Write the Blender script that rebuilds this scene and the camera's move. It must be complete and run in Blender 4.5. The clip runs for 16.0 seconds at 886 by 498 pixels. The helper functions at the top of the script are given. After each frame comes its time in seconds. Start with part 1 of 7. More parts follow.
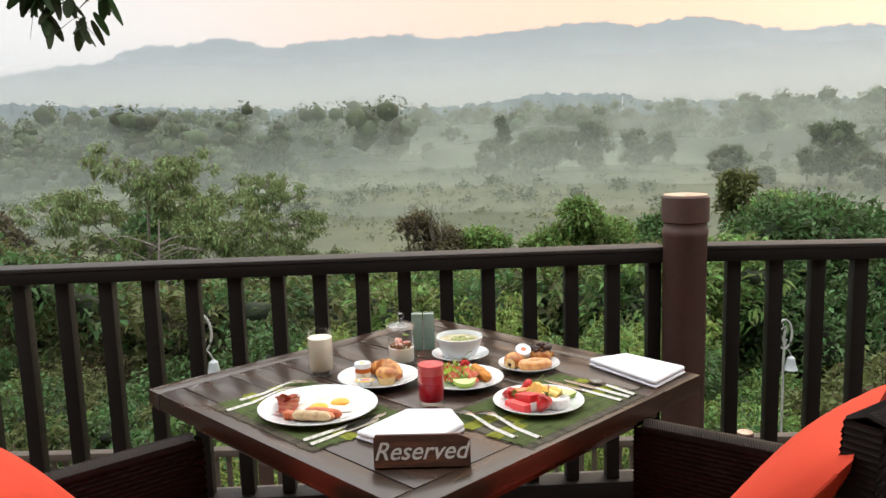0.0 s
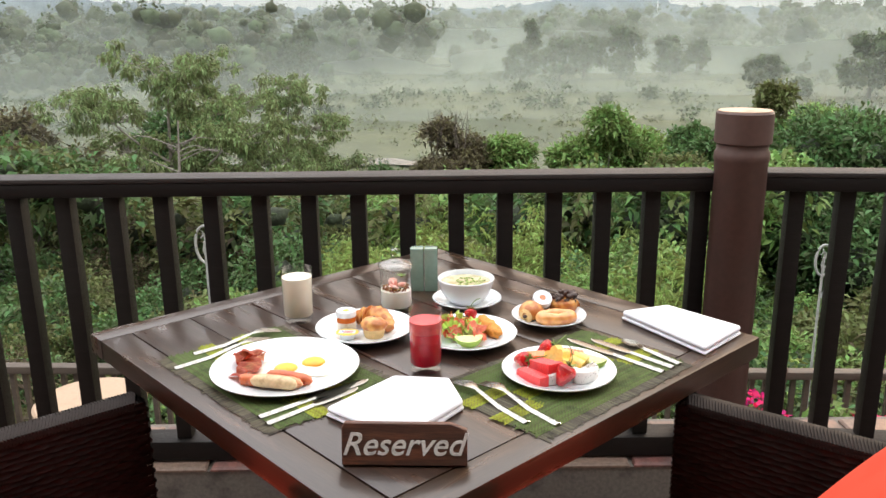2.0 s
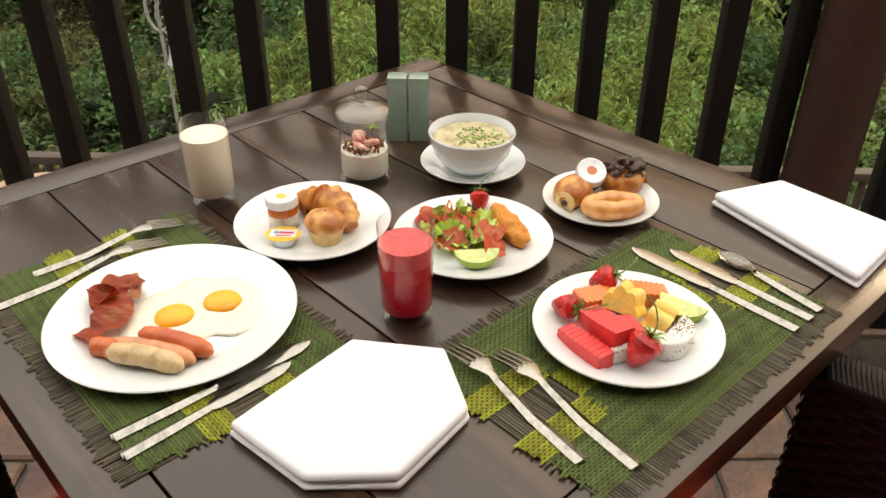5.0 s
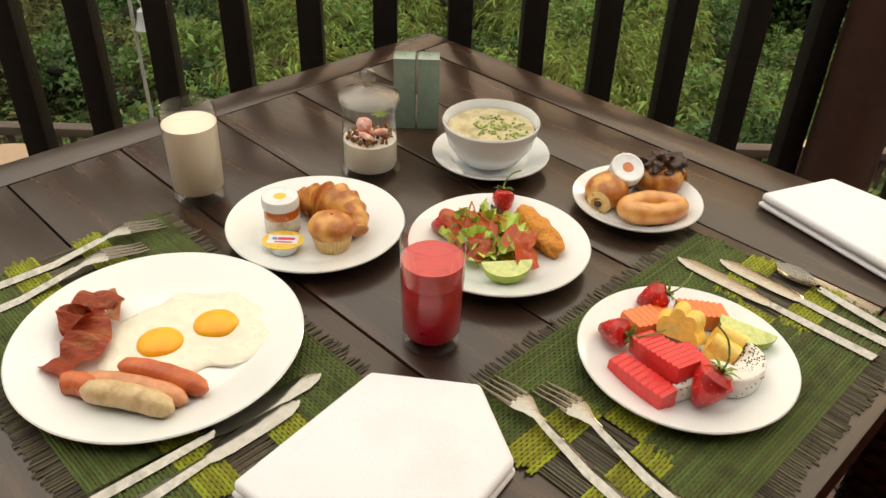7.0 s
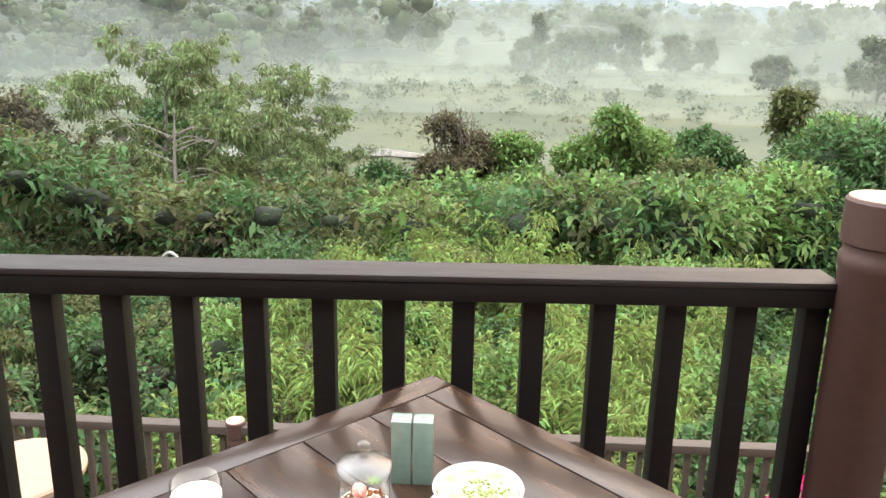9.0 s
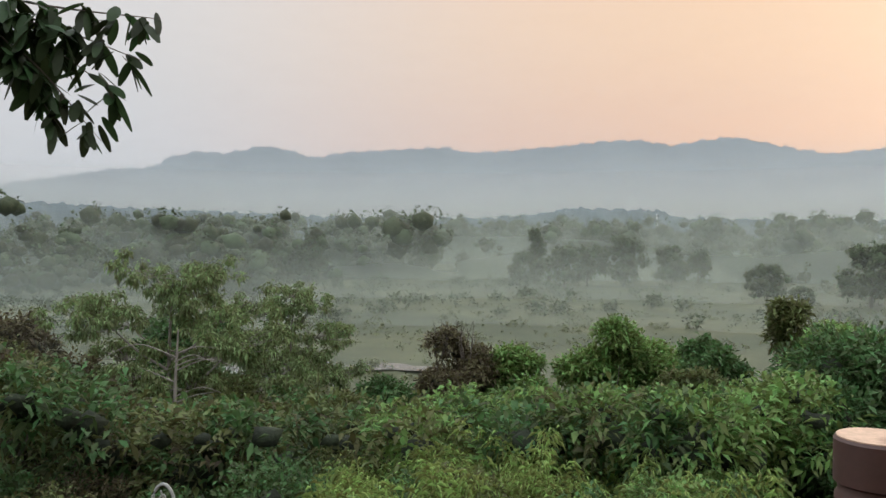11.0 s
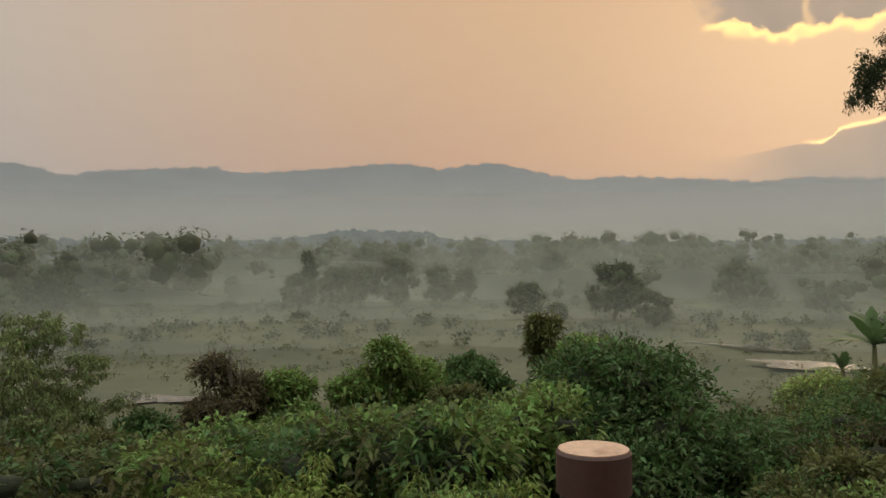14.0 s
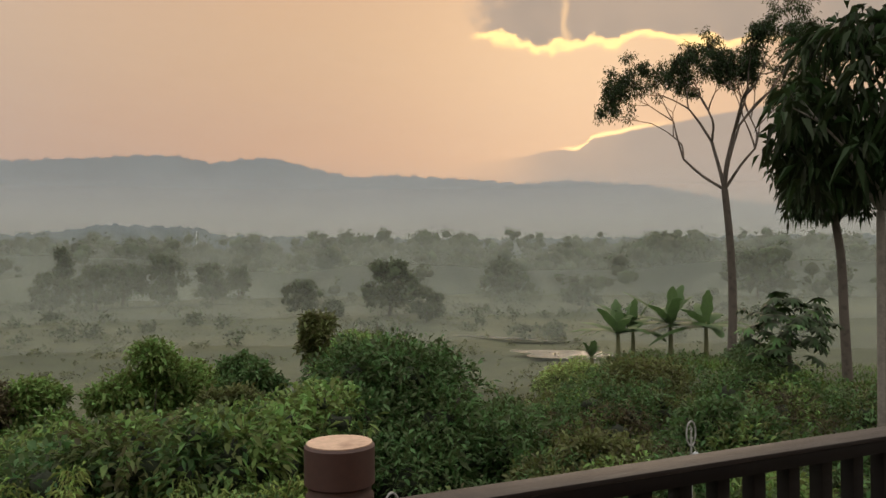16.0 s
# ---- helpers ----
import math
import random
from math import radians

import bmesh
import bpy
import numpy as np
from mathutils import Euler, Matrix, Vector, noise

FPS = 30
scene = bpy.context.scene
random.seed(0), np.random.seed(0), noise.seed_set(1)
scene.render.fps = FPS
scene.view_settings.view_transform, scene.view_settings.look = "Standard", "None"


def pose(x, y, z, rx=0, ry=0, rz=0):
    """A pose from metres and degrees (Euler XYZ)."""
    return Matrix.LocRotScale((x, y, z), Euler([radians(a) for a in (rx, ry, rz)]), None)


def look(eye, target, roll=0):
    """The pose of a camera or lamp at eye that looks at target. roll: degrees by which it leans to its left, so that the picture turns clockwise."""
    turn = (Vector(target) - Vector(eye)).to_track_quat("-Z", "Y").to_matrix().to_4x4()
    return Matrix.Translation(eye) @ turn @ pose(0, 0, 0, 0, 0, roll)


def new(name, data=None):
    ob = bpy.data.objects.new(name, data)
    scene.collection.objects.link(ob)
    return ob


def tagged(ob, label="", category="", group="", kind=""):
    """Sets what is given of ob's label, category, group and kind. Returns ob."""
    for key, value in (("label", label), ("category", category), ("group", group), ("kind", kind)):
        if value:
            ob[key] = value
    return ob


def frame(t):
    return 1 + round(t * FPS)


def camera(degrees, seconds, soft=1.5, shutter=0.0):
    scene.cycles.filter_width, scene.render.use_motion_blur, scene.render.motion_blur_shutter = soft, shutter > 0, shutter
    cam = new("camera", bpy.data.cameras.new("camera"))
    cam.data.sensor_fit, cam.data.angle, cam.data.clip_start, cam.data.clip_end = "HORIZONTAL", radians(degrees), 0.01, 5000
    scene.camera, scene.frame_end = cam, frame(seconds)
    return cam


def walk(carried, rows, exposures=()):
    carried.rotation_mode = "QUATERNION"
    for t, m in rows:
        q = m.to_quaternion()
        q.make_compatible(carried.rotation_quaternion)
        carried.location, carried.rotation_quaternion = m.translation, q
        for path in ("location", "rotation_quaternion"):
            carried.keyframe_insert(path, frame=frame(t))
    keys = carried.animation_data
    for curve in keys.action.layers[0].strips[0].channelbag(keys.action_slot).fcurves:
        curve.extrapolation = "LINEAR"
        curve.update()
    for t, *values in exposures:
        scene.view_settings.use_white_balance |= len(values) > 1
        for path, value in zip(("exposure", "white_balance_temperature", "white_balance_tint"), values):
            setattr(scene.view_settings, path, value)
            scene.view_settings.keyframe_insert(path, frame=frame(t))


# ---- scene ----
cam = camera(57.3, 16.0)
PATH = [
    (0, (0.077, -1.805, 1.333), (0.053, 0.173, 1.033), -1.7),
    (0.5, (0.104, -1.721, 1.335), (0.047, 0.251, 1.01), -1.4),
    (1, (0.127, -1.637, 1.32), (0.039, 0.329, 0.961), -1.1),
    (1.5, (0.129, -1.551, 1.32), (0.03, 0.399, 0.888), -0.7),
    (2, (0.111, -1.442, 1.312), (0.026, 0.487, 0.788), -0.6),
    (2.5, (0.094, -1.334, 1.3), (0.036, 0.557, 0.65), -0.2),
    (3, (0.095, -1.234, 1.288), (0.057, 0.62, 0.538), 0.6),
    (3.5, (0.101, -1.125, 1.284), (0.05, 0.683, 0.43), 1.3),
    (4, (0.111, -1.028, 1.271), (0.026, 0.733, 0.326), 0.6),
    (4.2, (0.109, -0.981, 1.271), (0.018, 0.761, 0.293), 0.2),
    (7, (0.028, -0.718, 1.237), (0.039, 0.927, 0.099), 1.9),
    (8, (0.046, -0.71, 1.282), (0.024, 1.01, 0.261), 1.3),
    (8.5, (0.054, -0.724, 1.328), (0.007, 1.109, 0.529), 1.5),
    (9, (0.077, -0.75, 1.388), (-0.009, 1.173, 0.844), 1.1),
    (9.5, (0.077, -0.773, 1.422), (-0.033, 1.197, 1.096), 0.6),
    (10.2, (0.087, -0.797, 1.453), (-0.023, 1.195, 1.317), 0.1),
    (12.3, (0.126, -0.753, 1.458), (0.104, 1.247, 1.465), 0.7),
    (12.5, (0.134, -0.746, 1.459), (0.157, 1.254, 1.466), 0.6),
    (13, (0.152, -0.741, 1.461), (0.311, 1.253, 1.474), 0.5),
    (13.5, (0.164, -0.752, 1.467), (0.481, 1.222, 1.486), -0.0),
    (14.5, (0.173, -0.782, 1.472), (0.75, 1.133, 1.491), -0.9),
    (15, (0.179, -0.806, 1.485), (0.89, 1.064, 1.502), -0.8),
    (15.5, (0.192, -0.823, 1.483), (1.037, 0.99, 1.497), -0.6),
    (16, (0.187, -0.873, 1.487), (1.15, 0.879, 1.495), -0.5),
]
walk(cam, [(t, look(eye, target, roll)) for t, eye, target, roll in PATH],
     [(0, 0.9, 6600, 10), (1.5, 1.15, 6600, 12), (2.5, 1.3, 6350, 12), (3.5, 1.3, 6250, 12), (4.2, 1.05, 6900, 11), (6.5, 0.42, 8100, 10), (8.0, 0.65, 8200, 9), (9.0, 1.85, 6350, 12),
      (9.5, 1.4, 6000, 10), (10.2, 0.78, 6100, 10), (12.3, 0.1, 6300, 12), (13.0, 0.05, 6400, 9), (14.0, -0.25, 7300, 12), (15.0, -0.35, 7400, 12), (16.0, -0.2, 7200, 14)])

# ---- world, sun, exposure ----
SUN_AZ, SUN_EL = radians(40), radians(15)
world = bpy.data.worlds.new("dawn_sky")
scene.world = world
world.use_nodes = True
wn, wl = world.node_tree.nodes, world.node_tree.links
wn.clear()


def wmath(op, a, b=0.0, c=0.0, clamp=False):
    n = wn.new("ShaderNodeMath")
    n.operation, n.use_clamp = op, clamp
    for i, v in enumerate((a, b, c)):
        if isinstance(v, (int, float)):
            n.inputs[i].default_value = v
        else:
            wl.new(v, n.inputs[i])
    return n.outputs[0]


def wstep(v, lo, hi):
    n = wn.new("ShaderNodeMapRange")
    n.interpolation_type = "SMOOTHSTEP"
    wl.new(v, n.inputs[0])
    for i, x in ((1, lo), (2, hi)):
        if isinstance(x, (int, float)):
            n.inputs[i].default_value = x
        else:
            wl.new(x, n.inputs[i])
    return n.outputs[0]


def wmix(f, a, b):
    n = wn.new("ShaderNodeMix")
    n.data_type = "RGBA"
    if isinstance(f, (int, float)):
        n.inputs[0].default_value = f
    else:
        wl.new(f, n.inputs[0])
    for i, v in ((6, a), (7, b)):
        if isinstance(v, tuple):
            n.inputs[i].default_value = (*v, 1)
        else:
            wl.new(v, n.inputs[i])
    return n.outputs[2]


wtc = wn.new("ShaderNodeTexCoord")
wsep = wn.new("ShaderNodeSeparateXYZ")
wl.new(wtc.outputs["Generated"], wsep.inputs[0])
WX, WY, WZ = wsep.outputs
AZ = wmath("MULTIPLY", wmath("ARCTAN2", WX, WY), 57.2958)      # degrees to the right of ahead
EL = wmath("MULTIPLY", wmath("ARCSINE", WZ), 57.2958)          # degrees above the horizon
wno = wn.new("ShaderNodeTexNoise")
wl.new(wtc.outputs["Generated"], wno.inputs["Vector"])
wno.inputs["Scale"].default_value, wno.inputs["Detail"].default_value = 7.0, 6.0
wno.inputs["Roughness"].default_value = 0.6
NO = wmath("SUBTRACT", wno.outputs[0], 0.5)
dot_sun = wmath("ADD", wmath("MULTIPLY", WX, math.sin(SUN_AZ)), wmath("MULTIPLY", WY, math.cos(SUN_AZ)))
warm = wstep(dot_sun, 0.38, 0.98)
low = wmix(warm, (0.56, 0.535, 0.54), (0.74, 0.36, 0.20))
mid = wmix(warm, (0.66, 0.60, 0.555), (0.88, 0.50, 0.235))
high = wmix(warm, (1.45, 1.48, 1.50), (1.55, 1.45, 1.25))
sky = wmix(wstep(EL, 4, 15), low, mid)
sky = wmix(wstep(EL, 18, 45), sky, high)
nish = wn.new("ShaderNodeTexSky")
nish.sky_type, nish.sun_disc = "NISHITA", False
nish.sun_elevation, nish.sun_rotation = SUN_EL, SUN_AZ
nish.air_density, nish.dust_density = 1.0, 3.0
add = wn.new("ShaderNodeMix")
add.data_type, add.blend_type = "RGBA", "ADD"
add.inputs[0].default_value = 0.008
wl.new(sky, add.inputs[6])
wl.new(nish.outputs[0], add.inputs[7])
sky = add.outputs[2]
# the cloud that hides the sun, and the bank below it
edge1 = wmath("ADD", wmath("MULTIPLY", NO, 7.0), wmath("MULTIPLY_ADD", AZ, -0.05, 16.1))
AZN = wmath("MULTIPLY_ADD", NO, 16.0, AZ)
in_az = wmath("MULTIPLY", wstep(AZN, 31.5, 33.5), wstep(AZ, 78, 62))
body1 = wmath("MULTIPLY", wmath("MULTIPLY", wstep(EL, edge1, wmath("ADD", edge1, 0.35)), wstep(EL, 26, 21)), in_az)
rim1 = wmath("MULTIPLY", wmath("MULTIPLY", wstep(EL, wmath("SUBTRACT", edge1, 0.55), edge1), wstep(EL, wmath("ADD", edge1, 0.4), wmath("ADD", edge1, 0.05))), wmath("MULTIPLY", wstep(AZN, 31.5, 33), wstep(AZ, 56, 47)))
edge2 = wmath("ADD", wmath("MULTIPLY_ADD", NO, 1.6, wmath("MULTIPLY_ADD", AZ, 0.11, 2.9)), wmath("MULTIPLY", wstep(wmath("MULTIPLY_ADD", NO, 5.0, AZ), 38.2, 38.9), 0.9))
body2 = wmath("MULTIPLY", wstep(EL, edge2, wmath("SUBTRACT", edge2, 0.2)), wstep(AZN, 28, 43))
rim2 = wmath("MULTIPLY", wmath("MULTIPLY", wstep(EL, wmath("SUBTRACT", edge2, 0.25), edge2), wstep(EL, wmath("ADD", edge2, 0.25), edge2)), wmath("MULTIPLY", wstep(AZ, 36.8, 38.3), wstep(AZ, 45.5, 41)))
streak = wmath("MULTIPLY", wstep(wmath("ABSOLUTE", wmath("SUBTRACT", wmath("MULTIPLY_ADD", NO, 5.0, AZ), 37.6)), 0.45, 0.0), wstep(EL, 19, 16))
sky = wmix(body1, sky, wmix(wstep(NO, -0.12, 0.12), (0.52, 0.39, 0.30), (0.66, 0.48, 0.35)))
sky = wmix(wmath("MULTIPLY", streak, body1), sky, (1.3, 0.85, 0.45))
sky = wmix(wmath("MULTIPLY", body2, 0.85), sky, (0.47, 0.385, 0.335))
sky = wmix(rim1, sky, (2.7, 1.75, 0.62))
sky = wmix(rim2, sky, (3.0, 1.9, 0.8))
wbg = wn.new("ShaderNodeBackground")
wl.new(sky, wbg.inputs[0])
wbg.inputs[1].default_value = 1.0
wout = wn.new("ShaderNodeOutputWorld")
wl.new(wbg.outputs[0], wout.inputs[0])

sun = new("sun", bpy.data.lights.new("sun", "SUN"))
sun.data.energy, sun.data.angle, sun.data.color = 0.7, radians(14), (1.0, 0.82, 0.6)
sun.matrix_world = look((40 * math.sin(SUN_AZ), 40 * math.cos(SUN_AZ), 40 * math.tan(SUN_EL)), (0, 0, 0))


# ---- materials ----
def material(name, color, rough=0.6, vary=0.25, scale=8.0, fine=60.0, bump=0.2, metal=0.0, sheen=0.0, coat=0.0, stretch=(1, 1, 1),
             second=None, amount=0.5, coords="Object", per_object=0.0, per_island=0.0, transmit=0.0, sss=0.0, spec=0.5, bump_dist=0.002):
    m = bpy.data.materials.new(name)
    m.use_nodes = True
    n, l = m.node_tree.nodes, m.node_tree.links
    b = n["Principled BSDF"]
    tc = n.new("ShaderNodeTexCoord")
    mp = n.new("ShaderNodeMapping")
    mp.inputs["Scale"].default_value = stretch
    l.new(tc.outputs[coords], mp.inputs[0])
    big, small = n.new("ShaderNodeTexNoise"), n.new("ShaderNodeTexNoise")
    for t, s, d in ((big, scale, 5.0), (small, fine, 4.0)):
        t.inputs["Scale"].default_value, t.inputs["Detail"].default_value = s, d
        l.new(mp.outputs[0], t.inputs["Vector"])
    mix = n.new("ShaderNodeMix")
    mix.data_type = "RGBA"
    other = second or tuple(c * (1 - vary) for c in color)
    mix.inputs[6].default_value, mix.inputs[7].default_value = (*color, 1), (*other, 1)
    ramp = n.new("ShaderNodeMapRange")
    ramp.interpolation_type = "SMOOTHSTEP"
    ramp.inputs[1].default_value, ramp.inputs[2].default_value = 0.75 - amount * 0.5, 0.95 - amount * 0.5
    l.new(big.outputs[0], ramp.inputs[0])
    l.new(ramp.outputs[0], mix.inputs[0])
    hsv = n.new("ShaderNodeHueSaturation")
    l.new(mix.outputs[2], hsv.inputs["Color"])
    v = n.new("ShaderNodeMapRange")
    v.inputs[1].default_value, v.inputs[2].default_value = 0.3, 0.7
    v.inputs[3].default_value, v.inputs[4].default_value = 1 - vary * 0.5, 1 + vary * 0.4
    l.new(small.outputs[0], v.inputs[0])
    value = v.outputs[0]
    for want, socket in ((per_object, ("ShaderNodeObjectInfo", "Random")), (per_island, ("ShaderNodeNewGeometry", "Random Per Island"))):
        if want:
            src = n.new(socket[0])
            r = n.new("ShaderNodeMapRange")
            r.inputs[3].default_value, r.inputs[4].default_value = 1 - want, 1 + want
            l.new(src.outputs[socket[1]], r.inputs[0])
            k = n.new("ShaderNodeMath")
            k.operation = "MULTIPLY"
            l.new(value, k.inputs[0])
            l.new(r.outputs[0], k.inputs[1])
            value = k.outputs[0]
            h = n.new("ShaderNodeMapRange")
            h.inputs[3].default_value, h.inputs[4].default_value = 0.5 - want * 0.07, 0.5 + want * 0.07
            l.new(src.outputs[socket[1]], h.inputs[0])
            l.new(h.outputs[0], hsv.inputs["Hue"])
    l.new(value, hsv.inputs["Value"])
    l.new(hsv.outputs[0], b.inputs["Base Color"])
    rr = n.new("ShaderNodeMapRange")
    rr.inputs[3].default_value, rr.inputs[4].default_value = max(0.02, rough - 0.1), min(1.0, rough + 0.1)
    l.new(big.outputs[0], rr.inputs[0])
    l.new(rr.outputs[0], b.inputs["Roughness"])
    b.inputs["Metallic"].default_value = metal
    b.inputs["Coat Weight"].default_value = coat
    b.inputs["Coat Roughness"].default_value = 0.12
    b.inputs["Sheen Weight"].default_value = sheen
    b.inputs["Specular IOR Level"].default_value = spec
    b.inputs["Transmission Weight"].default_value = transmit
    if sss:
        b.inputs["Subsurface Weight"].default_value = sss
        b.inputs["Subsurface Radius"].default_value = (0.01, 0.004, 0.002)
        b.inputs["Subsurface Scale"].default_value = 0.5
    if bump:
        bp = n.new("ShaderNodeBump")
        bp.inputs["Strength"].default_value, bp.inputs["Distance"].default_value = bump, bump_dist
        l.new(small.outputs[0], bp.inputs["Height"])
        l.new(bp.outputs[0], b.inputs["Normal"])
    return m


def leaf_material(name, color, second, vary=0.35):
    m = material(name, color, 0.55, vary, 0.5, 9.0, 0.0, second=second, amount=0.5, per_island=0.55, spec=0.25)
    n, l = m.node_tree.nodes, m.node_tree.links
    b, out = n["Principled BSDF"], n["Material Output"]
    tr = n.new("ShaderNodeBsdfTranslucent")
    l.new(b.inputs["Base Color"].links[0].from_socket, tr.inputs[0])
    mx = n.new("ShaderNodeMixShader")
    mx.inputs[0].default_value = 0.35
    l.new(b.outputs[0], mx.inputs[1])
    l.new(tr.outputs[0], mx.inputs[2])
    l.new(mx.outputs[0], out.inputs[0])
    return m


def glass_material(name):
    """Thin clear glass: it lets nearly all light straight through and mirrors more at grazing angles."""
    m = bpy.data.materials.new(name)
    m.use_nodes = True
    n, l = m.node_tree.nodes, m.node_tree.links
    n.remove(n["Principled BSDF"])
    tp, gl, fr, mx = n.new("ShaderNodeBsdfTransparent"), n.new("ShaderNodeBsdfGlossy"), n.new("ShaderNodeLayerWeight"), n.new("ShaderNodeMixShader")
    tp.inputs[0].default_value = (0.975, 0.98, 0.975, 1)
    gl.inputs["Roughness"].default_value = 0.03
    fr.inputs["Blend"].default_value = 0.3
    pw = n.new("ShaderNodeMath")
    pw.operation = "POWER"
    pw.inputs[1].default_value = 1.6
    l.new(fr.outputs["Facing"], pw.inputs[0])
    l.new(pw.outputs[0], mx.inputs[0])
    l.new(tp.outputs[0], mx.inputs[1])
    l.new(gl.outputs[0], mx.inputs[2])
    l.new(mx.outputs[0], n["Material Output"].inputs[0])
    return m


def mist_material(name, density, top, color, drift=0.25):
    """A sheet that stands in for thin drifting mist and haze: a part of it scatters the daylight, the rest lets it
    through; it thins upwards.
    """
    m = bpy.data.materials.new(name)
    m.use_nodes = True
    n, l = m.node_tree.nodes, m.node_tree.links
    n.remove(n["Principled BSDF"])
    tc = n.new("ShaderNodeTexCoord")
    sep = n.new("ShaderNodeSeparateXYZ")
    l.new(tc.outputs["Object"], sep.inputs[0])
    mp = n.new("ShaderNodeMapping")
    mp.inputs["Scale"].default_value = (0.004, 0.004, 0.012)
    l.new(tc.outputs["Object"], mp.inputs[0])
    no = n.new("ShaderNodeTexNoise")
    no.inputs["Scale"].default_value, no.inputs["Detail"].default_value = 1.0, 4.0
    l.new(mp.outputs[0], no.inputs["Vector"])
    fade = n.new("ShaderNodeMapRange")
    fade.interpolation_type = "SMOOTHERSTEP"
    l.new(sep.outputs[2], fade.inputs[0])
    fade.inputs[1].default_value, fade.inputs[2].default_value = top, -15.0
    nr = n.new("ShaderNodeMapRange")
    nr.inputs[1].default_value, nr.inputs[2].default_value = 0.25, 0.75
    nr.inputs[3].default_value, nr.inputs[4].default_value = (1 - drift) * density, (1 + 0.8 * drift) * density
    l.new(no.outputs[0], nr.inputs[0])
    k = n.new("ShaderNodeMath")
    k.operation, k.use_clamp = "MULTIPLY", True
    l.new(fade.outputs[0], k.inputs[0])
    l.new(nr.outputs[0], k.inputs[1])
    d, t, tp = n.new("ShaderNodeBsdfDiffuse"), n.new("ShaderNodeBsdfTranslucent"), n.new("ShaderNodeBsdfTransparent")
    for s in (d, t):
        s.inputs[0].default_value = (*color, 1)
    ds = n.new("ShaderNodeMixShader")
    ds.inputs[0].default_value = 0.5
    l.new(d.outputs[0], ds.inputs[1])
    l.new(t.outputs[0], ds.inputs[2])
    mx = n.new("ShaderNodeMixShader")
    l.new(k.outputs[0], mx.inputs[0])
    l.new(tp.outputs[0], mx.inputs[1])
    l.new(ds.outputs[0], mx.inputs[2])
    l.new(mx.outputs[0], n["Material Output"].inputs[0])
    return m


TABLE_WOOD = material("dark_stained_wood", (0.062, 0.033, 0.02), 0.3, 0.4, 5.0, 36.0, 0.12, stretch=(1, 9, 9), second=(0.03, 0.016, 0.010), amount=0.9, per_object=0.15, coat=0.25)
RAIL_WOOD = material("weathered_rail_wood", (0.009, 0.007, 0.0062), 0.55, 0.4, 6.0, 60.0, 0.4, stretch=(1, 8, 8), second=(0.008, 0.006, 0.005), amount=0.8, per_object=0.2, spec=0.25)
RAIL_TOP = material("worn_rail_top", (0.021, 0.017, 0.0155), 0.6, 0.5, 7.0, 50.0, 0.5, stretch=(1, 9, 9), second=(0.018, 0.012, 0.010), amount=0.8)
POST_PAINT = material("brown_post_paint", (0.074, 0.035, 0.027), 0.55, 0.2, 6.0, 70.0, 0.15, second=(0.07, 0.036, 0.028), amount=0.6)
POST_TOP = material("bare_cut_wood", (0.55, 0.38, 0.27), 0.7, 0.3, 12.0, 80.0, 0.4, second=(0.38, 0.24, 0.17), amount=0.5)
TILE = material("terracotta_tile", (0.27, 0.135, 0.095), 0.55, 0.45, 9.0, 80.0, 0.4, second=(0.16, 0.10, 0.08), amount=0.8, per_object=0.28)
GROUT = material("grey_grout", (0.16, 0.14, 0.12), 0.9, 0.4, 12.0, 90.0, 0.5)
# kept pale to bounce light onto the sides that face the camera
PLASTER = material("bounce_wall_plaster", (0.52, 0.46, 0.39), 0.85, 0.2, 3.0, 60.0, 0.3)
WICKER = material("dark_brown_wicker", (0.017, 0.012, 0.011), 0.6, 0.4, 12.0, 150.0, 0.3, per_object=0.15, spec=0.12)
RED_CLOTH = material("orange_red_cotton", (0.62, 0.062, 0.03), 0.9, 0.12, 7.0, 400.0, 0.25, spec=0.2, bump_dist=0.0005)
PORCELAIN = material("white_porcelain", (0.75, 0.79, 0.81), 0.15, 0.03, 4.0, 40.0, 0.0, coat=0.5)
LINEN = material("white_napkin_cotton", (0.77, 0.79, 0.85), 0.9, 0.06, 12.0, 500.0, 0.2, sheen=0.2, bump_dist=0.0004)
STEEL = material("polished_steel", (0.36, 0.345, 0.31), 0.16, 0.15, 25.0, 150.0, 0.1, metal=1.0)
STEEL_HAMMERED = material("hammered_steel", (0.36, 0.345, 0.31), 0.22, 0.25, 90.0, 190.0, 0.45, metal=1.0, bump_dist=0.001)
MAT_GREEN = material("green_woven_cord", (0.07, 0.10, 0.02), 0.85, 0.4, 30.0, 400.0, 0.4, per_island=0.3, bump_dist=0.0006)
MAT_LIME = material("lime_woven_cord", (0.25, 0.27, 0.018), 0.85, 0.4, 30.0, 400.0, 0.4, per_island=0.25, bump_dist=0.0006)
MAT_DARK = material("dark_reed", (0.10, 0.085, 0.052), 0.7, 0.4, 30.0, 300.0, 0.4, per_island=0.4, bump_dist=0.0006)
MAT_REED = material("pale_reed", (0.22, 0.17, 0.10), 0.7, 0.4, 30.0, 300.0, 0.4, per_island=0.4, bump_dist=0.0006)
GLASS = glass_material("clear_glass")
LEAF_MID = leaf_material("bamboo_leaf", (0.285, 0.36, 0.11), (0.17, 0.235, 0.075))
LEAF_DARK = leaf_material("dark_leaf", (0.08, 0.14, 0.048), (0.05, 0.095, 0.034))
LEAF_OLIVE = leaf_material("olive_leaf", (0.12, 0.135, 0.048), (0.062, 0.08, 0.031))
LEAF_TREE = leaf_material("tiered_tree_leaf", (0.19, 0.24, 0.10), (0.12, 0.165, 0.065))
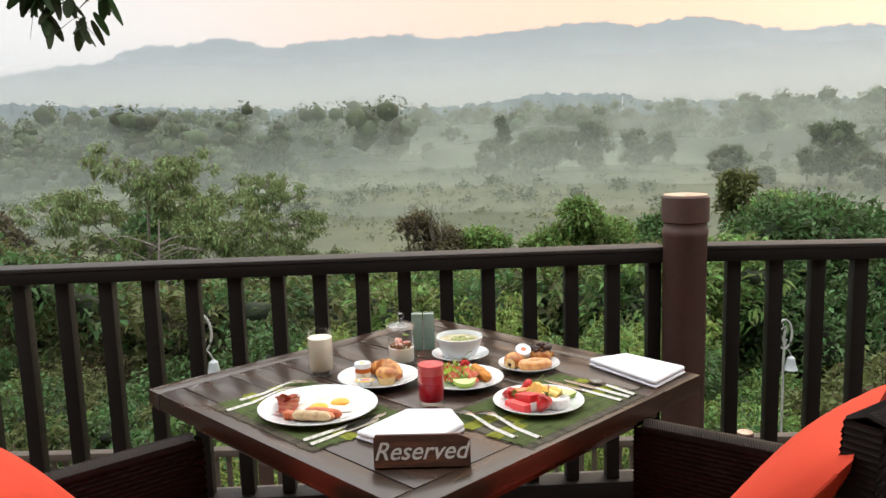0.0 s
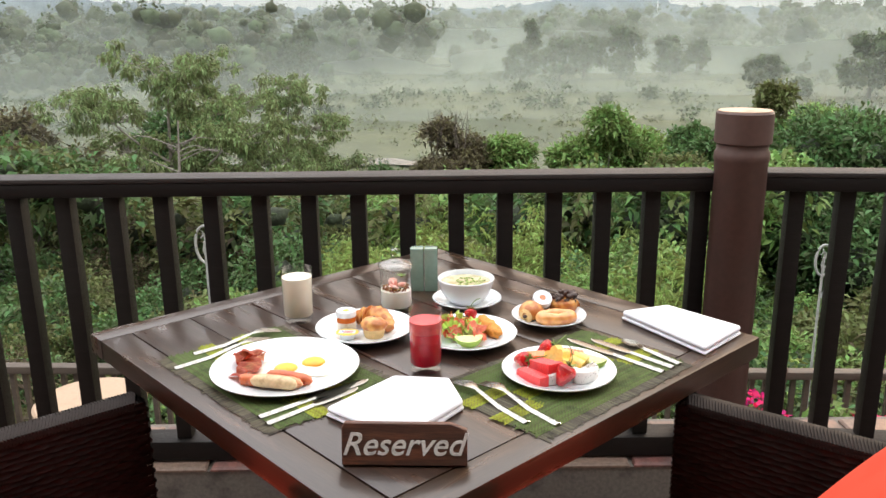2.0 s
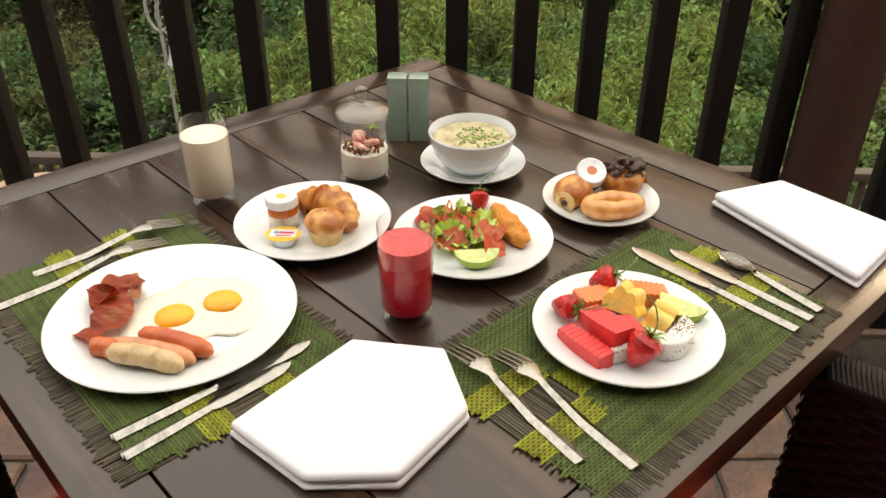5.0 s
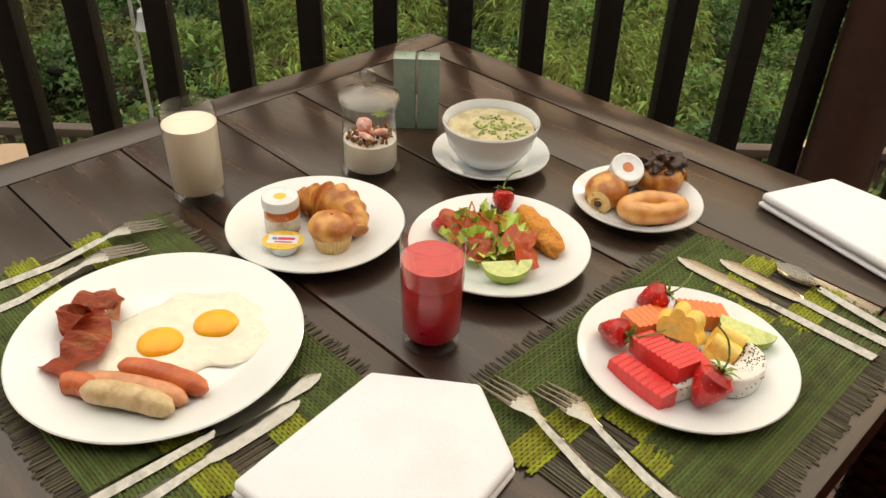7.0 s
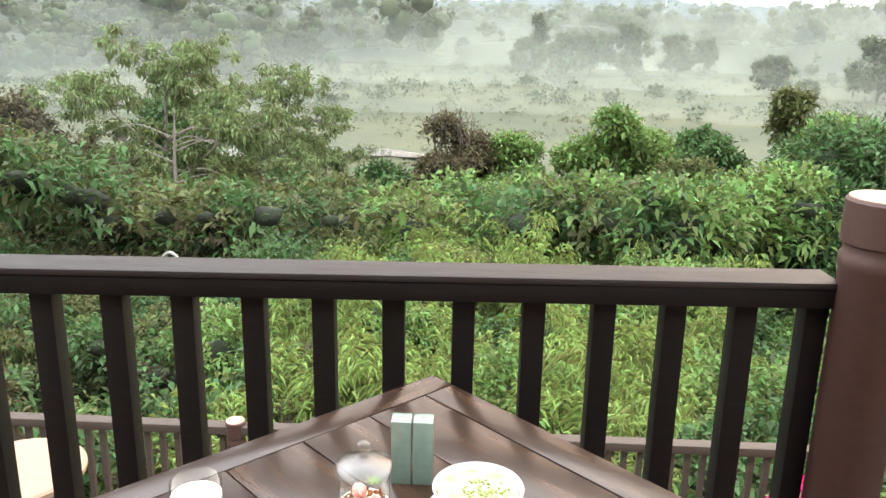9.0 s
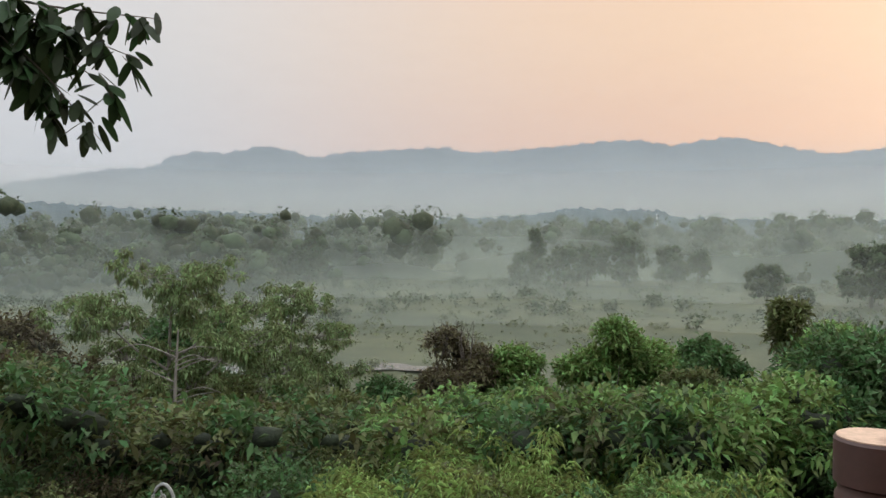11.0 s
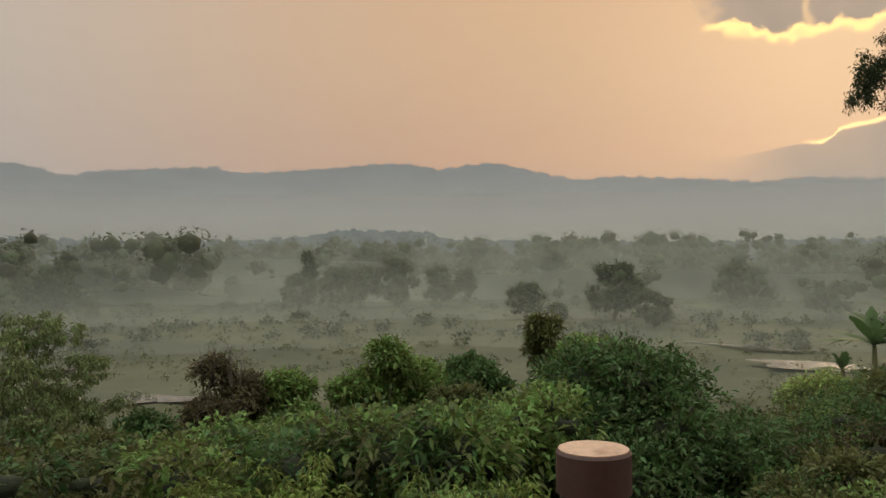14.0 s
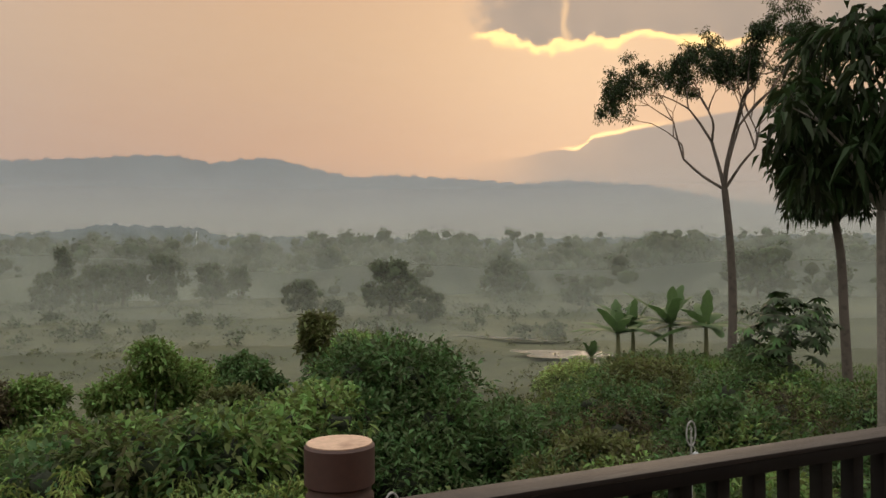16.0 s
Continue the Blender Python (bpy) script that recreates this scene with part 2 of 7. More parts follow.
LEAF_BROWN = leaf_material("brown_dry_leaf", (0.10, 0.085, 0.045), (0.065, 0.06, 0.034))
LEAF_BRIGHT = leaf_material("fresh_leaf", (0.165, 0.25, 0.072), (0.095, 0.155, 0.048))
# leaf green darkened so that its base colour holds the shade
LEAF_SHADED = leaf_material("shaded_mango_leaf", (0.03, 0.05, 0.018), (0.02, 0.035, 0.014))
# near-black green that paints the shade between leaves
SHADE_CORE = material("inner_shade_dark", (0.022, 0.034, 0.014), 0.9, 0.4, 2.0, 14.0, 0.6, second=(0.014, 0.02, 0.009), amount=0.8, bump_dist=0.05)
BARK = material("grey_bark", (0.10, 0.085, 0.07), 0.85, 0.4, 4.0, 30.0, 0.6, bump_dist=0.01)
PALE_BARK = material("pale_bark", (0.22, 0.20, 0.175), 0.85, 0.3, 4.0, 30.0, 0.5, bump_dist=0.01)
SOIL = material("slope_undergrowth", (0.03, 0.042, 0.016), 0.95, 0.5, 0.35, 3.0, 0.6, second=(0.03, 0.036, 0.016), amount=0.7, bump_dist=0.1)
FIELD = material("dry_meadow_grass", (0.074, 0.08, 0.032), 0.95, 0.5, 0.025, 0.3, 0.5, second=(0.042, 0.054, 0.023), amount=0.75, bump_dist=0.3)


# ---- helpers for meshes ----
def thing(name, label, category, m=Matrix(), group="", kind=""):
    ob = new(name)
    ob.empty_display_size = 0.05
    ob.matrix_basis = m
    return tagged(ob, label, category, group, kind)


def part(name, bm, mat, parent=None, label="", smooth=True, m=None):
    me = bpy.data.meshes.new(name)
    bm.normal_update()
    bm.to_mesh(me)
    bm.free()
    me.materials.append(mat)
    if smooth:
        me.shade_smooth()
        me.set_sharp_from_angle(angle=radians(38))
    ob = new(name, me)
    if parent:
        ob.parent = parent
    if m is not None:
        ob.matrix_basis = m
    return tagged(ob, label)


def raw(name, verts, faces, mat, parent=None, label="", smooth=False):
    me = bpy.data.meshes.new(name)
    verts, faces = np.asarray(verts, float), np.asarray(faces, int)
    k = faces.shape[1]
    me.vertices.add(len(verts))
    me.vertices.foreach_set("co", verts.ravel())
    me.loops.add(faces.size)
    me.loops.foreach_set("vertex_index", faces.ravel())
    me.polygons.add(len(faces))
    me.polygons.foreach_set("loop_start", np.arange(len(faces)) * k)
    me.update(calc_edges=True)
    me.validate()
    me.materials.append(mat)
    if smooth:
        me.shade_smooth()
    ob = new(name, me)
    if parent:
        ob.parent = parent
    return tagged(ob, label)


def box(x0, x1, y0, y1, z0, z1, bevel=0.0, bm=None, m=None):
    bm = bm or bmesh.new()
    r = bmesh.ops.create_cube(bm, size=1)
    bmesh.ops.scale(bm, vec=(x1 - x0, y1 - y0, z1 - z0), verts=r["verts"])
    bmesh.ops.translate(bm, vec=((x0 + x1) / 2, (y0 + y1) / 2, (z0 + z1) / 2), verts=r["verts"])
    if m is not None:
        bmesh.ops.transform(bm, matrix=m, verts=r["verts"])
    if bevel:
        es = {e for v in r["verts"] for e in v.link_edges}
        bmesh.ops.bevel(bm, geom=list(es), offset=bevel, segments=2, affect="EDGES", profile=0.6)
    return bm


def lathe(profile, seg=48, bm=None, m=None, sx=1.0, sy=1.0):
    """A turned form from (radius, height) pairs; a radius of 0 closes it."""
    bm = bm or bmesh.new()
    rings = []
    for r, z in profile:
        if r < 1e-6:
            rings.append([bm.verts.new((0, 0, z))])
        else:
            rings.append([bm.verts.new((r * sx * math.cos(2 * math.pi * i / seg), r * sy * math.sin(2 * math.pi * i / seg), z)) for i in range(seg)])
    for a, b in zip(rings, rings[1:]):
        for i in range(seg):
            j = (i + 1) % seg
            if len(a) == 1 and len(b) > 1:
                bm.faces.new((a[0], b[i], b[j]))
            elif len(b) == 1 and len(a) > 1:
                bm.faces.new((a[i], b[0], a[j]))
            elif len(a) > 1:
                bm.faces.new((a[i], b[i], b[j], a[j]))
    if m is not None:
        bmesh.ops.transform(bm, matrix=m, verts=[v for ring in rings for v in ring])
    bmesh.ops.recalc_face_normals(bm, faces=bm.faces)
    return bm


def tube(points, radii, seg=8, bm=None, flat=1.0):
    """A round limb along points; radii one for each."""
    bm = bm or bmesh.new()
    pts = [Vector(p) for p in points]
    rings = []
    for i, p in enumerate(pts):
        d = (pts[min(i + 1, len(pts) - 1)] - pts[max(i - 1, 0)]).normalized()
        a = d.cross(Vector((0, 0, 1)) if abs(d.z) < 0.9 else Vector((1, 0, 0))).normalized()
        b = a.cross(d)
        rings.append([bm.verts.new(p + float(radii[i]) * (math.cos(2 * math.pi * k / seg) * a + flat * math.sin(2 * math.pi * k / seg) * b)) for k in range(seg)])
    for q, r in zip(rings, rings[1:]):
        for k in range(seg):
            bm.faces.new((q[k], q[(k + 1) % seg], r[(k + 1) % seg], r[k]))
    bm.faces.new(rings[0][::-1])
    bm.faces.new(rings[-1])
    return bm


def bend(points, n=12):
    """A smooth line through points."""
    p = [Vector(q) for q in points]
    p = [2 * p[0] - p[1]] + p + [2 * p[-1] - p[-2]]
    out = []
    for i in range(1, len(p) - 2):
        for k in range(n):
            t = k / n
            out.append(0.5 * (2 * p[i] + (p[i + 1] - p[i - 1]) * t + (2 * p[i - 1] - 5 * p[i] + 4 * p[i + 1] - p[i + 2]) * t * t + (3 * p[i] - p[i - 1] - 3 * p[i + 1] + p[i + 2]) * t ** 3))
    return out + [p[-2]]


def leaves(centres, spread, count, size, rng, droop=0.4, slim=0.35, shell=0.55):
    """Many folded leaves scattered in clumps: centres (n,3), spread (n,3), count leaves in all. Gives verts and triangles."""
    centres, spread = np.asarray(centres, float), np.asarray(spread, float)
    vol = np.prod(spread, axis=1) ** (2 / 3)
    idx = rng.choice(len(centres), count, p=vol / vol.sum())
    d = rng.normal(size=(count, 3))
    d /= np.linalg.norm(d, axis=1)[:, None]
    rad = shell + (1 - shell) * rng.random(count) ** 0.7
    rad *= 1 + 0.18 * rng.normal(size=count)
    c = centres[idx] + d * spread[idx] * rad[:, None]
    out = d * 0.7 + rng.normal(size=(count, 3)) * 0.6
    out[:, 2] -= droop * rng.random(count) * 1.6
    out /= np.linalg.norm(out, axis=1)[:, None]
    side = np.cross(out, rng.normal(size=(count, 3)) * 0.5 + np.array([0, 0, 1.0]))
    side /= np.linalg.norm(side, axis=1)[:, None] + 1e-9
    up = np.cross(side, out)
    s = size * (0.6 + 0.8 * rng.random(count))[:, None]
    w = s * slim
    v = np.empty((count, 4, 3))
    v[:, 0] = c
    v[:, 1] = c + out * s * 0.5 + side * w * 0.5 + up * w * 0.18
    v[:, 2] = c + out * s - np.array([0, 0, 1.0]) * s * droop * 0.5
    v[:, 3] = c + out * s * 0.5 - side * w * 0.5 + up * w * 0.18
    base = np.arange(count)[:, None] * 4
    f = np.concatenate([base + np.array([0, 1, 2]), base + np.array([0, 2, 3])])
    return v.reshape(-1, 3), f


def tufted(centres, radii, tufts, per, size, rng, droop=0.5, slim=0.4, flat=0.85, up=0.35):
    """Mounds of foliage: tufts of radiating leaves over the outside of each rounded clump. Gives verts and triangles."""
    centres, radii = np.asarray(centres, float), np.asarray(radii, float)
    w = radii ** 2
    idx = rng.choice(len(centres), tufts, p=w / w.sum())
    d = rng.normal(size=(tufts, 3))
    d[:, 2] = np.where(rng.random(tufts) < 0.72, np.abs(d[:, 2]), d[:, 2])
    d /= np.linalg.norm(d, axis=1)[:, None]
    p = centres[idx] + d * radii[idx][:, None] * (0.6 + 0.52 * rng.random(tufts))[:, None] * np.array([1, 1, flat])
    p, d = np.repeat(p, per, 0), np.repeat(d, per, 0)
    n = len(p)
    out = d * 0.75 + rng.normal(size=(n, 3)) * 0.62
    out[:, 2] += up - droop * rng.random(n)
    out /= np.linalg.norm(out, axis=1)[:, None]
    side = np.cross(out, rng.normal(size=(n, 3)) * 0.4 + np.array([0, 0, 1.0]))
    side /= np.linalg.norm(side, axis=1)[:, None] + 1e-9
    s = size * (0.55 + 0.9 * rng.random(n))[:, None]
    wd, c = s * slim, p + rng.normal(size=(n, 3)) * size * 0.45
    v = np.empty((n, 4, 3))
    v[:, 0] = c
    v[:, 1] = c + out * s * 0.5 + side * wd * 0.5
    v[:, 2] = c + out * s - np.array([0, 0, 1.0]) * s * droop * 0.55
    v[:, 3] = c + out * s * 0.5 - side * wd * 0.5
    base = np.arange(n)[:, None] * 4
    return v.reshape(-1, 3), np.concatenate([base + np.array([0, 1, 2]), base + np.array([0, 2, 3])])


ICO = bmesh.new()
bmesh.ops.create_icosphere(ICO, subdivisions=1, radius=1)
ICO.verts.index_update()
ICO_V = np.array([v.co[:] for v in ICO.verts])
ICO_F = np.array([[v.index for v in f.verts] for f in ICO.faces])
ICO.free()


def masses(c, s, rng, uneven=0.22):
    """Uneven leafy masses that fill clumps of foliage."""
    c, s = np.asarray(c), np.asarray(s)
    k = 1 + uneven * rng.normal(size=(len(c), len(ICO_V)))
    v = c[:, None, :] + ICO_V[None] * s[:, None, :] * k[:, :, None]
    f = ICO_F[None] + (np.arange(len(c)) * len(ICO_V))[:, None, None]
    return v.reshape(-1, 3), f.reshape(-1, 3)


def smooth01(t):
    t = np.clip(t, 0, 1)
    return t * t * (3 - 2 * t)


# ---- the land ----
def land(x, y):
    """Height of the ground: a garden slope that falls into a flat valley, with a grassy shoulder on the sunny side."""
    x, y = np.asarray(x, float), np.asarray(y, float)
    d = np.hypot(x, y)
    az = np.degrees(np.arctan2(x, y))
    main = np.interp(d, [0, 3, 5, 8, 14, 20, 26, 50, 75, 110, 380, 650, 1300], [-1.7, -1.7, -2.5, -3.2, -4.3, -5.6, -7.8, -12.3, -14.6, -15, -15, -7, -3])
    hill = np.interp(d, [0, 3, 5, 9, 20, 36, 50, 62, 85, 120, 380, 650, 1300], [-1.7, -1.7, -2.2, -2.4, -2.8, -3.4, -5.3, -8.5, -13, -15, -15, -7, -3])
    k = smooth01((az - 26) / 18) * smooth01((d - 5) / 8)
    z = main * (1 - k) + hill * k
    z += (np.sin(x * 0.21 + 1) * np.cos(y * 0.17) * 0.5 + np.sin(x * 0.53) * np.sin(y * 0.47 + 2) * 0.2) * smooth01((d - 9) / 10)
    return z


rng = np.random.default_rng(5)
n_ring, n_seg = 90, 180
rr = np.concatenate([[0.0], np.geomspace(3, 4500, n_ring)])
aa = np.linspace(0, 2 * np.pi, n_seg, endpoint=False)
gx, gy = (rr[:, None] * np.sin(aa)).ravel(), (rr[:, None] * np.cos(aa)).ravel()
gz = land(gx, gy)
gf = [(i * n_seg + j, i * n_seg + (j + 1) % n_seg, (i + 1) * n_seg + (j + 1) % n_seg, (i + 1) * n_seg + j) for i in range(n_ring) for j in range(n_seg)]
ground = raw("ground", np.stack([gx, gy, gz], 1), gf, FIELD, smooth=True)
ground.data.materials.append(SOIL)
mid_d = np.repeat((rr[:-1] + rr[1:]) / 2, n_seg)
ground.data.polygons.foreach_set("material_index", (mid_d < 72).astype(int))
tagged(ground, "slope and misty valley meadow of dry grass", "ground", kind="structure")

# mountains: two ridges far behind, distance haze put into their blue-grey colour
MOUNTAIN = material("haze_tinted_mountain", (0.10, 0.13, 0.15), 1.0, 0.25, 0.004, 0.03, 0.0, second=(0.08, 0.105, 0.125), amount=0.6)


def ridge(name, dist, tops, depth, label, lift=0.0):
    az = np.radians(np.linspace(-60, 100, 900))
    deg = np.degrees(az)
    el = np.interp(deg, [a for a, e in tops], [e for a, e in tops])
    el = el + lift + 0.07 * np.sin(deg * 4.7 + 1) + 0.06 * np.sin(deg * 11 + 2) + 0.03 * np.sin(deg * 23 + 4) + 0.02 * np.sin(deg * 41)
    rows, nrow = [], 9
    for k in range(nrow):
        s = k / (nrow - 1)
        r = dist + depth * s + 60 * np.sin(deg * 2.3 + 5 * s) * (1 - s)
        h = np.maximum(dist * np.tan(np.radians(el)), 5) * s ** 0.75 - 15
        rows.append(np.stack([r * np.sin(az), r * np.cos(az), h * (1 + depth * s / dist) + 17 * s], 1))
    n = len(az)
    f = [(k * n + i, k * n + i + 1, (k + 1) * n + i + 1, (k + 1) * n + i) for k in range(nrow - 1) for i in range(n - 1)]
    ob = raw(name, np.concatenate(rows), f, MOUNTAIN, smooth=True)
    return tagged(ob, label, "mountain", kind="structure")


ridge("backdrop", 3200, [(-60, 1.0), (-40, 1.8), (-31.6, 3.04), (-28.4, 3.58), (-25.1, 4.22), (-22.6, 4.39), (-21.6, 5.05), (-19.7, 5.54), (-17.9, 5.44), (-15.3, 6.03), (-13.4, 5.73), (-11.9, 5.26), (-9.9, 5.67), (-6.4, 5.89), (-4.0, 6.02), (-2.5, 6.09), (-1.3, 5.71), (1.5, 5.81), (3.4, 5.98), (5.4, 6.1), (8.4, 6.39), (10.7, 6.41), (12.9, 5.97), (14.7, 6.25), (16.8, 6.42), (18.5, 6.03), (20.6, 5.51), (22.8, 5.07), (25.0, 5.28), (31, 4.9), (34.6, 4.55), (37.4, 4.75), (43, 4.3), (47.5, 3.3), (57, 1.7), (100, 1.3)], 700, "forested mountain ridge behind valley mist, distance haze in its blue-grey colour", 0.24)

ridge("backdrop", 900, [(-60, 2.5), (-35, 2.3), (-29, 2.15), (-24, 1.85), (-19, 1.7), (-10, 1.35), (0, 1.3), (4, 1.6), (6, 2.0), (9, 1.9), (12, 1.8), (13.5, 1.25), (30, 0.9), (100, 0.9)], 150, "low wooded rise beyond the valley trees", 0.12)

# mist sheets; distance haze is put into their tint and opacity
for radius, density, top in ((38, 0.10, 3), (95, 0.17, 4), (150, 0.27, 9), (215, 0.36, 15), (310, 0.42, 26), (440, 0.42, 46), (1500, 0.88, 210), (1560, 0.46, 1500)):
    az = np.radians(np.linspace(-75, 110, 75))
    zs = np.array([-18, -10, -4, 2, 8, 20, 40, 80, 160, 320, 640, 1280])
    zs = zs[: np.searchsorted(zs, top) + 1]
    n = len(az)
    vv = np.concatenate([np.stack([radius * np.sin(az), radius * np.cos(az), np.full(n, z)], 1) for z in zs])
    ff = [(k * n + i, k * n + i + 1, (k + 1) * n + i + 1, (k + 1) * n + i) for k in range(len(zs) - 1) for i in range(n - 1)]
    ob = raw("mist_haze_sheet", vv, ff, mist_material("mist", density, top, (0.80, 0.84, 0.86) if radius == 1500 else (0.62, 0.72, 0.80) if radius > 1000 else (0.51, 0.59, 0.55), 0.05 if radius > 1000 else 0.3), smooth=True)
    tagged(ob, "thin sheet standing in for drifting morning mist and distance haze", "mist", kind="stuff")

# ---- the deck ----
floor_base = part("floor", box(-5, 6, -4.2, 0.60, -0.25, -0.012), GROUT)
tagged(floor_base, "terrace floor of square terracotta tiles in grey grout", "floor", kind="structure")
RAIL_TILT = math.atan(0.045)
LEDGE = Matrix.Translation((0, 0.60, 0)) @ pose(0, 0, 0, 0, 0, math.degrees(RAIL_TILT))
curb = part("tiled_curb", box(-5, 6, 0.012, 0.30, -2.6, 0.108), GROUT, m=LEDGE)
tagged(curb, "raised curb of pale terracotta tiles under the railing", "curb", kind="structure")
# unseen wall added to close the terrace; it also reflects light forward
unseen_wall_south = part("unseen_wall_south", box(-5, 6, -4.4, -4.2, -0.2, 3.2), PLASTER)
tagged(unseen_wall_south, "unseen plain plaster wall added behind the terrace", "wall", kind="structure")

# unseen ceiling, added and sized to cut the sky light on the deck
ceiling = part("ceiling", box(-5, 6, -4.2, -1.35, 2.9, 3.05), PLASTER)
tagged(ceiling, "unseen plain ceiling added to shade the inner part of the terrace", "ceiling", kind="structure")
RAIL = Matrix.Translation((0, 0.635, 0)) @ pose(0, 0, 0, 0, 0, math.degrees(RAIL_TILT))
RAIL_B = Matrix.Translation((0.79, 0.672, 0)) @ pose(0, 0, 0, 0, 0, -3.6)


def railing(m, x0, x1, first, step):
    r = thing("railing", "dark brown wooden railing with square balusters and worn top rail", "railing", m, kind="structure")
    part("top_rail", box(x0, x1, 0, 0.092, 0.932, 0.945, 0.004), RAIL_TOP, r, "worn flat top rail")
    part("under_rail", box(x0, x1, 0.002, 0.09, 0.895, 0.9315, 0.005), RAIL_WOOD, r)
    part("bottom_rail", box(x0, x1, 0.005, 0.088, 0.125, 0.185, 0.006), RAIL_WOOD, r)
    me = None
    x = first
    while x < x1 - 0.02:
        if me is None:
            b = part("baluster", box(-0.021, 0.021, 0.024, 0.068, 0.186, 0.8945, 0.003), RAIL_WOOD, r)
            me = b.data
        else:
            b = new("baluster", me)
            b.parent = r
        b.location.x = x
        x += step
    return r


railing(RAIL, -4.55, 0.735, -4.51, 0.13045)
railing(RAIL_B, 0.055, 4.6, 0.16, 0.1275)


def post(m, h, r=0.071):
    p = thing("railing_post", "round brown-painted timber post with a grooved bare-cut top", "post", m)
    part("shaft", lathe([(0, 0), (r * 0.93, 0), (r * 0.93, h - 0.13), (r * 0.97, h - 0.125), (r * 0.97, h - 0.105), (r * 0.9, h - 0.098), (r * 0.9, h - 0.085), (r, h - 0.08), (r, h - 0.006), (r - 0.004, h - 0.001), (0, h - 0.001)], 40), POST_PAINT, p)
    part("cut_top", lathe([(r - 0.005, h - 0.004), (r - 0.005, h + 0.001), (0, h + 0.003)], 40), POST_TOP, p, "pale bare-cut post top")
    return p


post(Matrix.Translation((0.79, 0.665, 0.10)), 1.005)


# ---- the table ----
TZ = 0.75
TABLE = Matrix.Translation((0, 0.642, 0)) @ pose(0, 0, 0, 0, 0, -45)   # origin at the far corner; x and -y run along its sides
table = thing("dining_table", "square dark-stained plank dining table standing cornerwise to the railing", "table", TABLE)
S = 0.905
cuts = [0.0, 0.066, 0.19, 0.32, 0.452, 0.588, 0.725, 0.845, S]
for i, (a, b) in enumerate(zip(cuts, cuts[1:])):
    part("plank", box(0.056, S - 0.056, -b + 0.0012, -a - 0.0012, TZ - 0.04, TZ - 0.0005 * (i % 2), 0.0018), TABLE_WOOD, table, m=Matrix())
for x0, x1 in ((0.0, 0.0545), (S - 0.0545, S)):
    bm = box(-S, 0, -x1, -x0, TZ - 0.041, TZ, 0.004)
    part("end_board", bm, TABLE_WOOD, table, m=pose(0, 0, 0, 0, 0, 90) @ pose(0, 0, 0, 0, 0, 0))
part("apron", box(0.07, S - 0.07, -S + 0.07, -0.07, TZ - 0.10, TZ - 0.042, 0.003), TABLE_WOOD, table)
part("pedestal", box(S / 2 - 0.05, S / 2 + 0.05, -S / 2 - 0.05, -S / 2 + 0.05, 0.06, TZ - 0.10, 0.004), TABLE_WOOD, table)
for a in range(4):
    part("foot", box(0.04, 0.36, -0.035, 0.035, 0.0, 0.06, 0.006), TABLE_WOOD, table, m=Matrix.Translation((S / 2, -S / 2, 0)) @ pose(0, 0, 0, 0, 0, 45 + 90 * a))


# ---- chairs ----
def weave(path, z0, z1, normal_out, row=0.0098, pitch=0.02, amp=0.0024, lean=None):
    """A woven wicker face along a plan line: rows of strands that pass over and under the uprights."""
    pts = [Vector(p) for p in path]
    n = max(4, int(sum((b - a).length for a, b in zip(pts, pts[1:])) / (pitch * 0.34)))
    lens = np.cumsum([0] + [(b - a).length for a, b in zip(pts, pts[1:])])
    s = np.linspace(0, lens[-1], n)
    px, py = (np.interp(s, lens, [p[i] for p in pts]) for i in (0, 1))
    tx, ty = np.gradient(px), np.gradient(py)
    k = np.hypot(tx, ty)
    nx, ny = ty / k * normal_out, -tx / k * normal_out
    ztop = np.interp(s, lens, z1) if isinstance(z1, (list, tuple)) else np.full(n, z1)
    rows = int((ztop.max() - z0) / row)
    V, Fc = [], []
    for r in range(rows):
        f0, f1, fm = r / rows, (r + 1.06) / rows, (r + 0.5) / rows
        wob = amp * np.sin(np.pi * s / pitch + np.pi * r)
        base = len(V) * n
        for f, o in ((f0, 0.0), (fm, 0.0028), (f1, 0.0)):
            z = z0 + (ztop - z0) * f
            lx, ly = (0, 0) if lean is None else (lean[0] * (z - z0), lean[1] * (z - z0))
            V.append(np.stack([px + nx * (wob + o) + lx, py + ny * (wob + o) + ly, z], 1))
        for q in range(2):
            b = base + q * n
            i = np.arange(n - 1)
            Fc.append(np.stack([b + i, b + i + 1, b + n + i + 1, b + n + i], 1))
    return np.concatenate(V), np.concatenate(Fc)


def cushion(w, d, h, rng_seed, puff=0.5):
    bm = bmesh.new()
    bmesh.ops.create_grid(bm, x_segments=20, y_segments=20, size=0.5)
    top = list(bm.verts)
    r = np.random.default_rng(rng_seed)
    ph = r.random(4) * 6
    other = {}
    for v in top:
        other[v] = bm.verts.new(v.co)
    for f in list(bm.faces):
        bm.faces.new([other[v] for v in reversed(f.verts)])
    for v in top:
        x, y = v.co.x * 2, v.co.y * 2
        k = max(0.0, (1 - abs(x) ** 2.6)) ** puff * max(0.0, (1 - abs(y) ** 2.6)) ** puff
        wr = 0.03 * math.sin(5 * x + ph[0]) * math.sin(4 * y + ph[1]) * k
        X, Y = x * w / 2 * (1 - 0.05 * (1 - y * y) * x * x), y * d / 2 * (1 - 0.05 * (1 - x * x) * y * y)
        v.co = (X, Y, h / 2 * (k + wr) + 0.001)
        other[v].co = (X, Y, -h / 2 * k * 0.8)
    bmesh.ops.remove_doubles(bm, verts=bm.verts, dist=0.0005)
    bmesh.ops.recalc_face_normals(bm, faces=bm.faces)
    return bm


